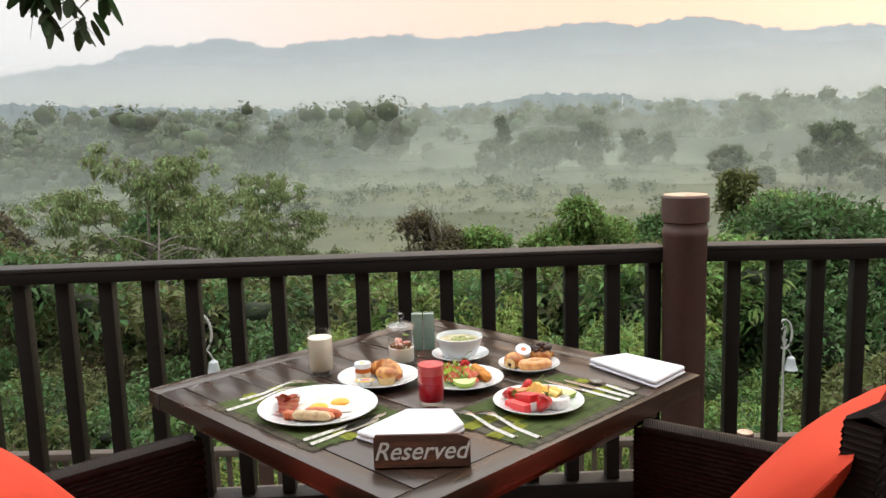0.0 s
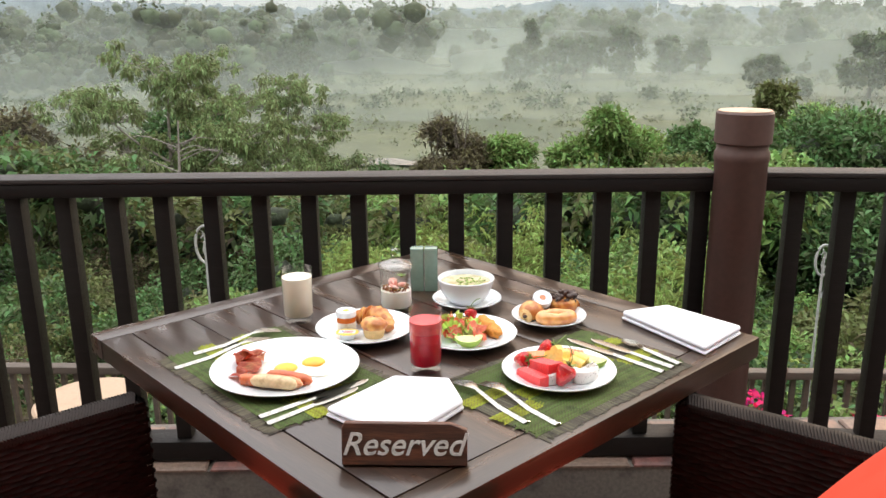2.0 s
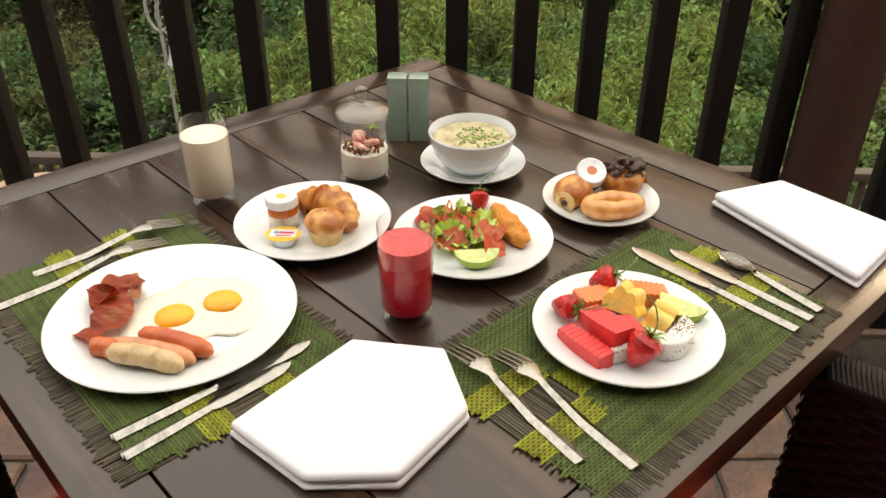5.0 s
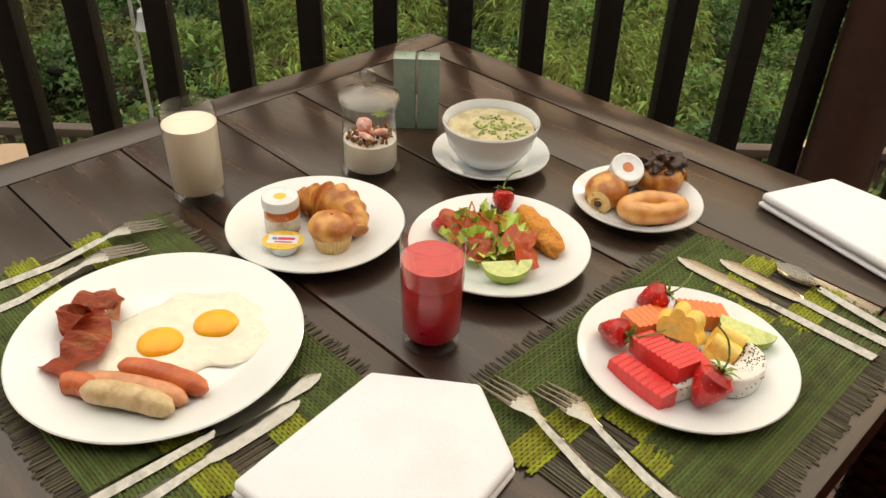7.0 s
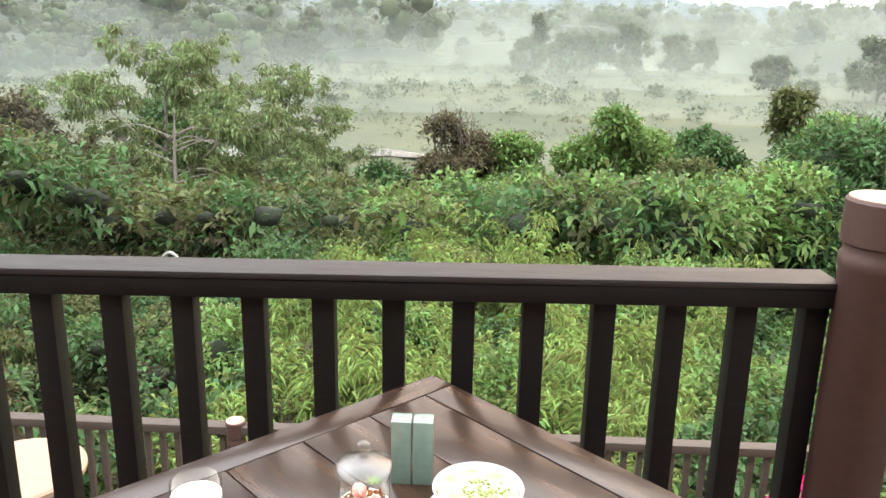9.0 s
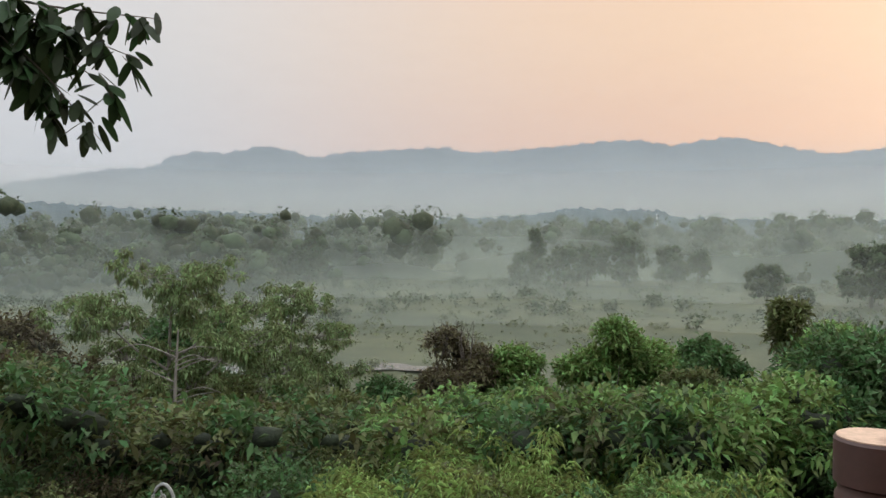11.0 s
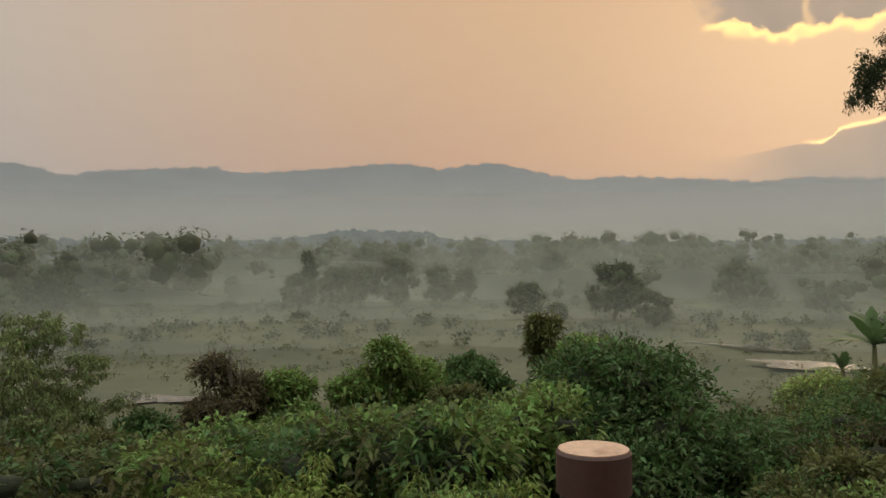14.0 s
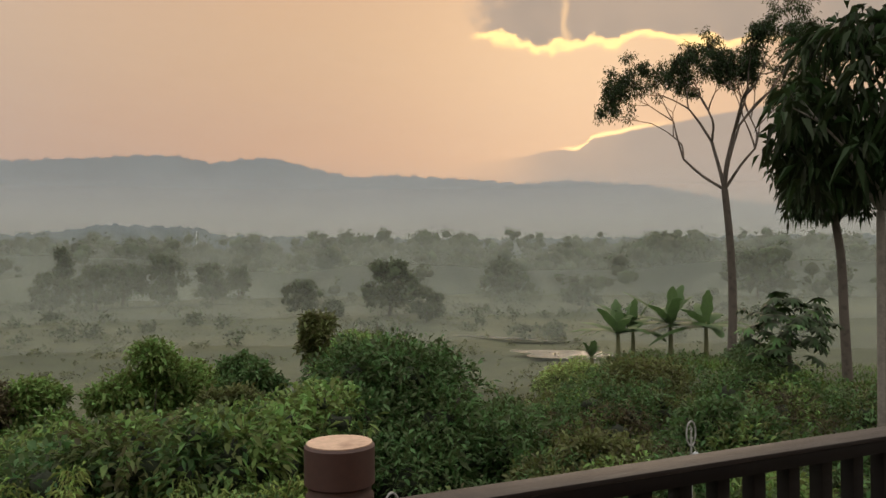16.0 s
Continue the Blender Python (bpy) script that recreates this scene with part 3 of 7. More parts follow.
def armchair(m, label, near=-1, shift=(0.073, -0.02)):
    """Local: the sitter faces +y, the front edge lies at y = 0, the middle at x = 0; the back swings outwards from the side called near."""
    c = thing("wicker_armchair", label, "chair", m, group="wicker armchairs at the table")
    W, D, A, B, T = 0.25, 0.42, 0.702, 0.925, 0.045
    for sx in (-1, 1):
        xo, xi = sx * W, sx * (W - T)
        D = 0.42 if sx == near else 0.59
        arm = part("arm", box(min(xo, xi) + 0.006, max(xo, xi) - 0.006, -D + 0.02, -0.006, 0.06, A - 0.008, 0.008), WICKER, c)
        v, f = weave([(xo, 0.0), (xo, -D)], 0.05, A - 0.004, sx)
        tagged(raw("woven_side", v, f, WICKER, arm, smooth=True), kind="stuff")
        v, f = weave([(xi, 0.0), (xi, -D + T)], 0.40, A - 0.004, -sx)
        tagged(raw("woven_side", v, f, WICKER, arm, smooth=True), kind="stuff")
        v, f = weave([(min(xo, xi), 0.0), (max(xo, xi), 0.0)], 0.05, A - 0.004, -1)
        tagged(raw("woven_front", v, f, WICKER, arm, smooth=True), kind="stuff")
        bm = bmesh.new()
        for k in range(110):
            y = -0.006 - k * (D - 0.03) / 110
            tube([(xo - sx * 0.001, y, A - 0.012), (xo, y - 0.004, A - 0.002), ((xo + xi) / 2, y - 0.007, A + 0.004), (xi, y - 0.016, A - 0.002), (xi + sx * 0.001, y - 0.02, A - 0.012)], [0.0048] * 5, 5, bm)
        tagged(part("rim", bm, WICKER, arm), kind="stuff")
    D = 0.42
    lean = (0, -0.08)
    back = part("backrest", box(-W + 0.006, W - 0.006, -0.048, -0.004, 0, B - 0.075, 0.008, m=Matrix.Translation((0, -D + 0.055, 0.06)) @ pose(0, 0, 0, 4.5)), WICKER, c)
    v, f = weave([(-W, -D + 0.056), (W, -D + 0.056)], 0.06, B - 0.004, -1, lean=lean)
    tagged(raw("woven_face", v, f, WICKER, back, smooth=True), kind="stuff")
    v, f = weave([(-W, -D + 0.005), (W, -D + 0.005)], 0.06, B - 0.004, 1, lean=lean)
    tagged(raw("woven_face", v, f, WICKER, back, smooth=True), kind="stuff")
    for sx in (-1, 1):
        v, f = weave([(sx * W, -D + 0.056), (sx * W, -D + 0.003)], 0.06, B - 0.004, sx, amp=0.0008, lean=lean)
        tagged(raw("woven_side", v, f, WICKER, back, smooth=True), kind="stuff")
    bm = bmesh.new()
    yt = -D - 0.040
    for k in range(110):
        x = -W + 0.004 + k * (2 * W - 0.02) / 109
        tube([(x, yt + 0.030, B - 0.026), (x + 0.004, yt + 0.026, B - 0.004), (x + 0.007, yt, B + 0.005), (x + 0.010, yt - 0.026, B - 0.004), (x + 0.014, yt - 0.030, B - 0.026)], [0.0048] * 5, 5, bm)
    tagged(part("rim", bm, WICKER, back), kind="stuff")
    pivot = Matrix.Translation((near * W, -D - 0.04, 0))
    back.matrix_basis = Matrix.Translation((*shift, 0)) @ pivot @ pose(0, 0, 0, 0, 0, near * 20) @ pivot.inverted()
    part("seat_frame", box(-W + T, W - T, -D + 0.06, 0.10, 0.34, 0.405, 0.006), WICKER, c)
    v, f = weave([(-W + T, 0.11), (W - T, 0.11)], 0.05, 0.40, -1)
    tagged(raw("woven_front", v, f, WICKER, c, smooth=True), kind="stuff")
    for sx in (-1, 1):
        for y in (-0.03, -D + 0.03):
            part("leg", lathe([(0, 0), (0.018, 0), (0.022, 0.07), (0, 0.07)], 12), WICKER, c, m=Matrix.Translation((sx * (W - 0.03), y, 0)))
    seat = part("seat_cushion", cushion(2 * (W - T) - 0.01, D + 0.04, 0.11, 3), RED_CLOTH, c, "orange-red seat cushion", m=Matrix.Translation((0, -D / 2 + 0.08, 0.455)))
    edge = bmesh.new()
    w2, d2 = W - T - 0.008, (D + 0.035) / 2
    rim = [(sgn * (w2 - 0.012), y, 0) for sgn, y in ((-1, -d2), (-1, d2 - 0.012))] + [(-w2 + 0.02, d2, 0), (w2 - 0.02, d2, 0)] + [(w2 - 0.012, d2 - 0.012, 0), (w2 - 0.012, -d2, 0)]
    tube(rim, [0.004] * 6, 6, edge)
    part("piping", edge, RED_CLOTH, seat)
    return c


chair_a = armchair(Matrix.Translation((0.330, -0.342, 0)) @ pose(0, 0, 0, 0, 0, 55), "dark brown woven wicker armchair with orange-red seat cushion")
chair_b = armchair(Matrix.Translation((-0.322, -0.339, 0)) @ pose(0, 0, 0, 0, 0, -48), "dark brown woven wicker armchair with orange-red seat cushion", 1, (-0.16, -0.03))


def scatter_cushion(m):
    t = thing("scatter_cushion", "orange-red cotton scatter cushion leaning on the chair back", "cushion", m, group="scatter cushions")
    part("cover", cushion(0.41, 0.50, 0.12, 8, 0.6), RED_CLOTH, t)
    b = bmesh.new()
    tube(bend([(-0.2, -0.22, 0), (0, -0.214, 0.003), (0.2, -0.22, 0), (0.195, 0, 0.002), (0.2, 0.22, 0), (0, 0.214, 0), (-0.2, 0.22, 0), (-0.195, 0, 0), (-0.2, -0.22, 0)], 5), [0.004] * 41, 6, b)
    part("seam", b, RED_CLOTH, t)
    return t


for c, back in ((chair_a, -0.325), (chair_b, -0.340)):
    scatter_cushion(c.matrix_basis @ Matrix.Translation((0, back, 0.675)) @ pose(0, 0, 0, -54, 0, 0))


# ---- on the table: linen, mats, cutlery ----
def at(x, y, z=TZ, turn=0.0):
    return Matrix.Translation((x, y, z)) @ pose(0, 0, 0, 0, 0, turn)


def slab(poly, z0, z1, shift=0.0, bevel=0.002, bm=None, sag=0.0):
    bm = bm or bmesh.new()
    cx, cy = sum(p[0] for p in poly) / len(poly), sum(p[1] for p in poly) / len(poly)
    P = [(cx + (x - cx) * (1 - shift), cy + (y - cy) * (1 - shift)) for x, y in poly]
    lo = [bm.verts.new((x, y, z0)) for x, y in P]
    hi = [bm.verts.new((x, y, z1 + (0.0015 * math.sin(40 * x + 31 * y)))) for x, y in P]
    faces = [bm.faces.new(lo[::-1]), bm.faces.new(hi)]
    n = len(P)
    for i in range(n):
        faces.append(bm.faces.new((lo[i], lo[(i + 1) % n], hi[(i + 1) % n], hi[i])))
    es = {e for f in faces for e in f.edges}
    bmesh.ops.bevel(bm, geom=list(es), offset=bevel, segments=3, affect="EDGES", profile=0.5)
    return bm


def napkin(poly, heights, label):
    t = thing("folded_napkin", label, "napkin", at(0, 0), group="folded napkins")
    z = 0.0006
    for i, h in enumerate(heights):
        part("fold", slab(poly, z, z + h, 0.012 * ((i * 7) % 3 - 1), min(h * 0.48, 0.0052)), LINEN, t)
        z += h + 0.0003
    return t


napkin([(-0.026, -0.218), (0.066, -0.232), (0.09, -0.312), (0.035, -0.392), (-0.04, -0.396), (-0.116, -0.338)], [0.006, 0.011], "white cotton napkin folded into a six-sided pad")
napkin([(0.398, 0.092), (0.497, 0.135), (0.607, 0.012), (0.512, -0.092)], [0.007, 0.012], "white cotton napkin folded into a thick rectangle")


def placemat(m, w, d, flip):
    """Reeds run along y (depth d); cords cross them in coloured bands along x (width w)."""
    t = thing("placemat", "woven reed placemat in green and lime checks with loose fringed edges", "placemat", m, group="green placemats")
    r = np.random.default_rng(3 + flip)
    n = int(w / 0.0034)
    V, Fc = [], []
    for i in range(n):
        x = -w / 2 + (i + 0.5) * w / n + r.normal() * 0.0003
        a, b = -d / 2 + r.normal() * 0.0022, d / 2 + r.normal() * 0.0022
        k = len(V)
        sk = r.normal() * 0.0012
        for y, o in ((a, 0), (b, sk)):
            V += [(x - 0.001 + o, y, 0.0006), (x + o, y, 0.0021), (x + 0.001 + o, y, 0.0006)]
        Fc += [(k, k + 1, k + 4, k + 3), (k + 1, k + 2, k + 5, k + 4)]
    tagged(raw("reeds", V, Fc, MAT_DARK, t), kind="stuff")
    bands = {"green_cord": ([], []), "lime_cord": ([], [])}
    rows = int(d / 0.0031)
    for j in range(rows):
        f = (j + 0.5) / rows
        y = -d / 2 + f * d
        xs = np.arange(n + 1) * w / n - w / 2
        blocks = []
        if f < 0.07 or f > 0.95:
            continue
        if 0.07 <= f < 0.30 or 0.70 <= f <= 0.95:
            blocks = [("green_cord", 0.0, 1.0)]
        elif f < 0.43:
            blocks = [("lime_cord", -0.02, 0.22), ("green_cord", 0.22, 0.42), ("lime_cord", 0.42, 0.62), ("green_cord", 0.62, 0.8), ("lime_cord", 0.8, 1.02)]
        elif f < 0.57:
            blocks = [("lime_cord", 0.22, 0.42), ("lime_cord", 0.62, 0.8)]
        else:
            blocks = [("lime_cord", -0.02, 0.22), ("green_cord", 0.22, 0.42), ("lime_cord", 0.42, 0.62), ("green_cord", 0.62, 0.8), ("lime_cord", 0.8, 1.02)]
        for name, b0, b1 in blocks:
            V2, F2 = bands[name]
            i0, i1 = int(b0 * n), int(b1 * n)
            k = len(V2)
            for q, i in enumerate(range(i0, i1 + 1)):
                x = -w / 2 + i * w / n
                z = 0.0019 + (0.0011 if (i + j) % 2 else -0.0006)
                loose = 0.004 * r.normal() if (i in (i0, i1) and (b0 < 0 or b1 > 1 or b0 == 0 or b1 == 1)) else 0.0
                V2 += [(x + loose, y - 0.0014 + loose * 0.3, z - 0.0004), (x + loose, y + loose * 0.3, z + 0.0008), (x + loose, y + 0.0014 + loose * 0.3, z - 0.0004)]
            for q in range(i1 - i0):
                a = k + q * 3
                F2 += [(a, a + 3, a + 4, a + 1), (a + 1, a + 4, a + 5, a + 2)]
    for name, mat in (("green_cord", MAT_GREEN), ("lime_cord", MAT_LIME)):
        tagged(raw(name, *bands[name], mat, t), kind="stuff")
    return t


placemat(at(0.257, -0.185, TZ, 45), 0.385, 0.25, 0)
placemat(at(-0.231, -0.177, TZ, -45), 0.375, 0.255, 1)


def prism(outline, z_of, thick, bm=None):
    """A flat form from (x, half width) pairs along x, lifted by z_of(x)."""
    bm = bm or bmesh.new()
    R = []
    for x, w in outline:
        z = z_of(x)
        R.append([bm.verts.new(p) for p in ((x, -w, z), (x, 0, z + thick), (x, w, z), (x, 0, z - thick * 0.2))])
    for a, b in zip(R, R[1:]):
        for i in range(4):
            bm.faces.new((a[i], a[(i + 1) % 4], b[(i + 1) % 4], b[i]))
    bm.faces.new(R[0])
    bm.faces.new(R[-1][::-1])
    bmesh.ops.recalc_face_normals(bm, faces=bm.faces)
    return bm


def handle(parent, L, z_of):
    part("handle", prism([(0, 0.004), (0.002, 0.0068), (L * 0.55, 0.0062), (L, 0.0042)], z_of, 0.0032), STEEL_HAMMERED, parent, "hammered steel handle", smooth=False)


def place(end, tip, z=TZ + 0.003):
    d = Vector((tip[0] - end[0], tip[1] - end[1]))
    return Matrix.Translation((end[0], end[1], z)) @ pose(0, 0, 0, 0, 0, math.degrees(math.atan2(d.y, d.x))), d.length


def fork(end, tip, z=TZ + 0.004):
    m, L = place(end, tip, z)
    t = thing("table_fork", "steel table fork with hammered handle lying on the placemat", "fork", m, group="forks")
    zf = lambda x: 0.010 * max(0, math.sin(math.pi * min(max((x / L - 0.45) / 0.55, 0), 1))) ** 1.5
    handle(t, L * 0.62, zf)
    bm = prism([(L * 0.6, 0.0042), (L * 0.66, 0.0036), (L * 0.71, 0.007), (L * 0.75, 0.0105), (L * 0.79, 0.0112)], zf, 0.0016)
    part("neck", bm, STEEL, t)
    for k in range(4):
        y = (k - 1.5) * 0.0062
        part("tine", tube([(L * 0.78, y, zf(L * 0.78)), (L * 0.86, y, zf(L * 0.86)), (L * 0.94, y * 0.97, zf(L * 0.94)), (L, y * 0.94, zf(L))], [0.0021, 0.0017, 0.0014, 0.0007], 6), STEEL, t)
    return t


def knife(end, tip, z=TZ + 0.004):
    m, L = place(end, tip, z)
    t = thing("table_knife", "steel table knife with hammered handle lying on the placemat", "knife", m, group="knives")
    handle(t, L * 0.5, lambda x: 0.0005)
    part("blade", prism([(L * 0.49, 0.0048), (L * 0.52, 0.007), (L * 0.6, 0.0088), (L * 0.8, 0.0094), (L * 0.92, 0.0086), (L * 0.975, 0.005), (L, 0.0012)], lambda x: 0.0012, 0.0012), STEEL, t)
    return t


def spoon(end, tip, z=TZ + 0.004):
    m, L = place(end, tip, z)
    t = thing("tea_spoon", "small steel spoon with hammered handle beside the knives", "spoon", m)
    handle(t, L * 0.62, lambda x: 0.001 + 0.002 * x / L)
    bm = bmesh.new()
    R = []
    for i in range(9):
        f = i / 8
        x = L * (0.6 + 0.4 * f)
        w = 0.003 + 0.0105 * abs(math.sin(math.pi * max(0, (f - 0.18) / 0.82))) ** 0.6 if f > 0.18 else 0.0032
        w = max(w if f < 1 else 0.002, 0.002)
        dp = 0.005 * math.sin(math.pi * max(0, (f - 0.2) / 0.8))
        R.append([bm.verts.new((x, w * s, 0.004 - dp * (1 - s * s))) for s in (-1, -0.6, 0, 0.6, 1)])
    for a, b in zip(R, R[1:]):
        for i in range(4):
            bm.faces.new((a[i], b[i], b[i + 1], a[i + 1]))
    bmesh.ops.solidify(bm, geom=list(bm.faces), thickness=0.0009)
    part("bowl", bm, STEEL, t)
    return t


fork((0.185, -0.359), (0.072, -0.213)), fork((0.230, -0.363), (0.116, -0.219))
fork((-0.398, -0.108), (-0.270, 0.014)), fork((-0.409, -0.172), (-0.275, -0.030))
knife((-0.216, -0.349), (-0.069, -0.213)), knife((-0.199, -0.370), (-0.082, -0.245))
knife((0.423, -0.172), (0.278, -0.024)), knife((0.444, -0.153), (0.322, -0.026))
spoon((0.458, -0.139), (0.377, -0.033))

# ---- the reserved sign ----
SIGN_WOOD = material("red_brown_sign_wood", (0.13, 0.045, 0.022), 0.55, 0.45, 9.0, 60.0, 0.35, stretch=(1, 8, 8), second=(0.06, 0.022, 0.012), amount=0.8)
CHALK = material("white_brushed_paint", (0.62, 0.60, 0.57), 0.8, 0.25, 60.0, 300.0, 0.4)
sign = thing("reserved_sign", "small red-brown wooden sign with hand-painted white lettering", "sign", at(0.014, -0.476, TZ, 0.5))
lean = pose(0, 0, 0.001, -16, 0, 0)
bm = bmesh.new()
prof = [(-0.083, 0), (0.084, 0), (0.084, 0.048), (0.062, 0.056), (-0.081, 0.057), (-0.084, 0.05)]
fr, bk = [bm.verts.new((x, -0.006, z)) for x, z in prof], [bm.verts.new((x, 0.009, z)) for x, z in prof]
bm.faces.new(fr), bm.faces.new(bk[::-1])
for i in range(6):
    bm.faces.new((fr[i], bk[i], bk[(i + 1) % 6], fr[(i + 1) % 6]))
bmesh.ops.recalc_face_normals(bm, faces=bm.faces)
bmesh.ops.bevel(bm, geom=list(bm.edges), offset=0.0012, segments=1, affect="EDGES")
part("board", bm, SIGN_WOOD, sign, m=lean)
font = bpy.data.curves.new("lettering", "FONT")
font.body, font.size, font.shear, font.extrude, font.offset = "Reserved", 0.043, 0.34, 0.0006, 0.0003
font.align_x = "CENTER"
tmp = bpy.data.objects.new("lettering", font)
scene.collection.objects.link(tmp)
me = bpy.data.meshes.new_from_object(tmp.evaluated_get(bpy.context.evaluated_depsgraph_get()))
bpy.data.objects.remove(tmp)
me.materials.clear()
me.materials.append(CHALK)
letters = new("lettering", me)
letters.parent = sign
letters.matrix_basis = lean @ Matrix.Translation((-0.003, -0.0068, 0.0145)) @ pose(0, 0, 0, 90, 0, 0)


# ---- crockery, glasses ----
def plate(x, y, r, label, group="white plates"):
    t = thing("plate", label, "plate", at(x, y, TZ + 0.0035), group=group)
    h = 0.016
    prof = [(0, 0.0035), (r * 0.60, 0.0035), (r * 0.66, 0.0045), (r * 0.72, 0.0075), (r * 0.97, h - 0.0008), (r * 0.99, h), (r, h - 0.001), (r * 0.995, h - 0.0025), (r * 0.72, 0.004), (r * 0.62, 0.0005), (r * 0.58, 0), (r * 0.55, 0.001), (0, 0.001)]
    part("dish", lathe(prof, 80), PORCELAIN, t)
    return t


plate(-0.2125, -0.184, 0.1245, "large white porcelain plate of eggs, bacon and sausages")
plate(0.246, -0.187, 0.0945, "white porcelain plate of cut fruit on the placemat")
plate(-0.103, 0.006, 0.0945, "white porcelain plate with croissant, muffin and jam jar")
plate(0.0905, -0.022, 0.0945, "white porcelain plate of salad with salmon")
plate(0.252, 0.076, 0.0735, "small white porcelain plate of sweet pastries")
plate(0.089, 0.176, 0.0725, "white porcelain saucer under the soup bowl", "")

bowl = thing("soup_bowl", "white porcelain bowl of clear soup on its saucer", "bowl", at(0.087, 0.172, TZ + 0.0075))
part("dish", lathe([(0, 0.004), (0.02, 0.004), (0.04, 0.012), (0.053, 0.029), (0.0595, 0.053), (0.0615, 0.056), (0.063, 0.054), (0.0605, 0.045), (0.055, 0.026), (0.042, 0.008), (0.029, 0.003), (0.028, 0), (0.026, 0.0015), (0, 0.002)], 64, sx=0.94, sy=0.94), PORCELAIN, bowl)
SOUP = material("creamy_soup", (0.50, 0.44, 0.27), 0.18, 0.3, 60.0, 200.0, 0.15, second=(0.36, 0.31, 0.16), amount=0.6)
part("soup", lathe([(0.0555, 0.046), (0, 0.0462)], 48, sx=0.94, sy=0.94), SOUP, bowl, "creamy yellow soup")
HERB = material("chopped_spring_onion", (0.33, 0.42, 0.12), 0.5, 0.4, 80, 300, 0.2, per_island=0.5)
bm = bmesh.new()
for k in range(95):
    a, q = random.random() * 6.283, 0.038 * random.random() ** 0.7
    cx, cy = 0.008 + q * math.cos(a), -0.004 + 0.85 * q * math.sin(a)
    lathe([(0.0021, 0), (0.0021, 0.0012), (0.0009, 0.0014), (0.0009, 0)], 7, bm, Matrix.Translation((cx, cy, 0.0463)) @ pose(0, 0, 0, random.uniform(-25, 25), random.uniform(-25, 25), 0))
tagged(part("spring_onion", bm, HERB, bowl, "chopped spring onion"), kind="stuff")


def tumbler(x, y, r, h, fill, mat, name, label, foam=None):
    t = thing(name, label, "glass", at(x, y))
    part("glass_body", lathe([(r * 0.97, h - 0.0008), (r * 0.985, h), (r, h - 0.001), (r * 0.94, 0.010), (r * 0.91, 0.002), (r * 0.87, 0), (0, 0.0008)], 48), GLASS, t, "clear glass tumbler")
    e = 0.0006
    f2 = fill if foam is None else fill - 0.020
    r1 = lambda z: r * (0.94 + 0.06 * (z - 0.010) / (h - 0.011)) - e
    f2 = f2 - 0.016 if foam else f2
    part("drink", lathe([(0, 0.0125), (r * 0.85, 0.0128), (r1(0.016), 0.016), (r1(f2), f2), (0, f2)], 48), mat, t)
    if foam:
        part("pulp", lathe([(0, f2 + 0.0002), (r1(f2), f2 + 0.0002), (r1(f2 + 0.0158), f2 + 0.0158), (0, f2 + 0.0158)], 48), PULP, t, "cloudy pink juice below the froth")
        f2 += 0.016
        part("froth", lathe([(0, f2 + 0.0003), (r1(f2), f2 + 0.0003), (r1(fill), fill), (r1(fill) - 0.004, fill - 0.0006), (0, fill - 0.001)], 48), foam, t, "pale pink froth")
    return t


MILK = material("soy_milk", (0.80, 0.74, 0.62), 0.3, 0.04, 10, 60, 0.0)
JUICE = material("red_juice", (0.50, 0.002, 0.022), 0.3, 0.2, 40, 120, 0.0, second=(0.42, 0.002, 0.018), amount=0.5, sss=0.3)
PULP = material("cloudy_pink_juice", (0.54, 0.014, 0.03), 0.3, 0.2, 40, 120, 0.0, sss=0.2)
FROTH = material("pink_froth", (0.62, 0.085, 0.09), 0.45, 0.12, 80, 400, 0.2, sss=0.2)
tumbler(-0.247, 0.080, 0.0305, 0.110, 0.092, MILK, "milk_glass", "clear glass tumbler of pale soy milk")
tumbler(0.0235, -0.158, 0.0282, 0.112, 0.090, JUICE, "juice_glass", "clear glass tumbler of red juice with pink froth", FROTH)

YOGURT = material("white_yogurt", (0.84, 0.81, 0.73), 0.35, 0.05, 20, 90, 0.1, sss=0.2)
GRANOLA = material("toasted_granola", (0.30, 0.11, 0.03), 0.7, 0.5, 120, 300, 0.4, per_island=0.5)
BERRY = material("strawberry_skin", (0.60, 0.016, 0.018), 0.28, 0.3, 60, 240, 0.3, second=(0.36, 0.006, 0.01), amount=0.6, coat=0.12)
BERRY_CUT = material("cut_strawberry", (0.78, 0.28, 0.22), 0.4, 0.2, 60, 160, 0.2, second=(0.85, 0.62, 0.54), amount=0.7)
SEPAL = material("strawberry_leaf", (0.16, 0.25, 0.05), 0.6, 0.4, 60, 200, 0.2)
jar = thing("yogurt_jar", "lidded glass jar of layered yogurt, granola and strawberries", "jar", at(-0.058, 0.156))
part("glass_body", lathe([(0.032, 0.089), (0.0345, 0.090), (0.0345, 0.086), (0.0325, 0.082), (0.0325, 0.012), (0.036, 0.007), (0.036, 0.002), (0.034, 0), (0, 0.001)], 48), GLASS, jar)
lid = part("lid", lathe([(0, 0.0975), (0.018, 0.0965), (0.03, 0.0915), (0.0352, 0.091), (0.0362, 0.0935), (0.0355, 0.0975), (0.03, 0.1005), (0.014, 0.1065), (0.007, 0.1085), (0.006, 0.1125), (0.0095, 0.1165), (0.0105, 0.1215), (0.0085, 0.1265), (0.004, 0.129), (0, 0.1295)], 40), GLASS, jar, "domed clear glass lid with a round knob")
part("yogurt", lathe([(0, 0.0065), (0.0300, 0.0075), (0.0318, 0.0125), (0.0318, 0.042), (0.024, 0.042), (0, 0.042)], 40), YOGURT, jar)
bm = bmesh.new()
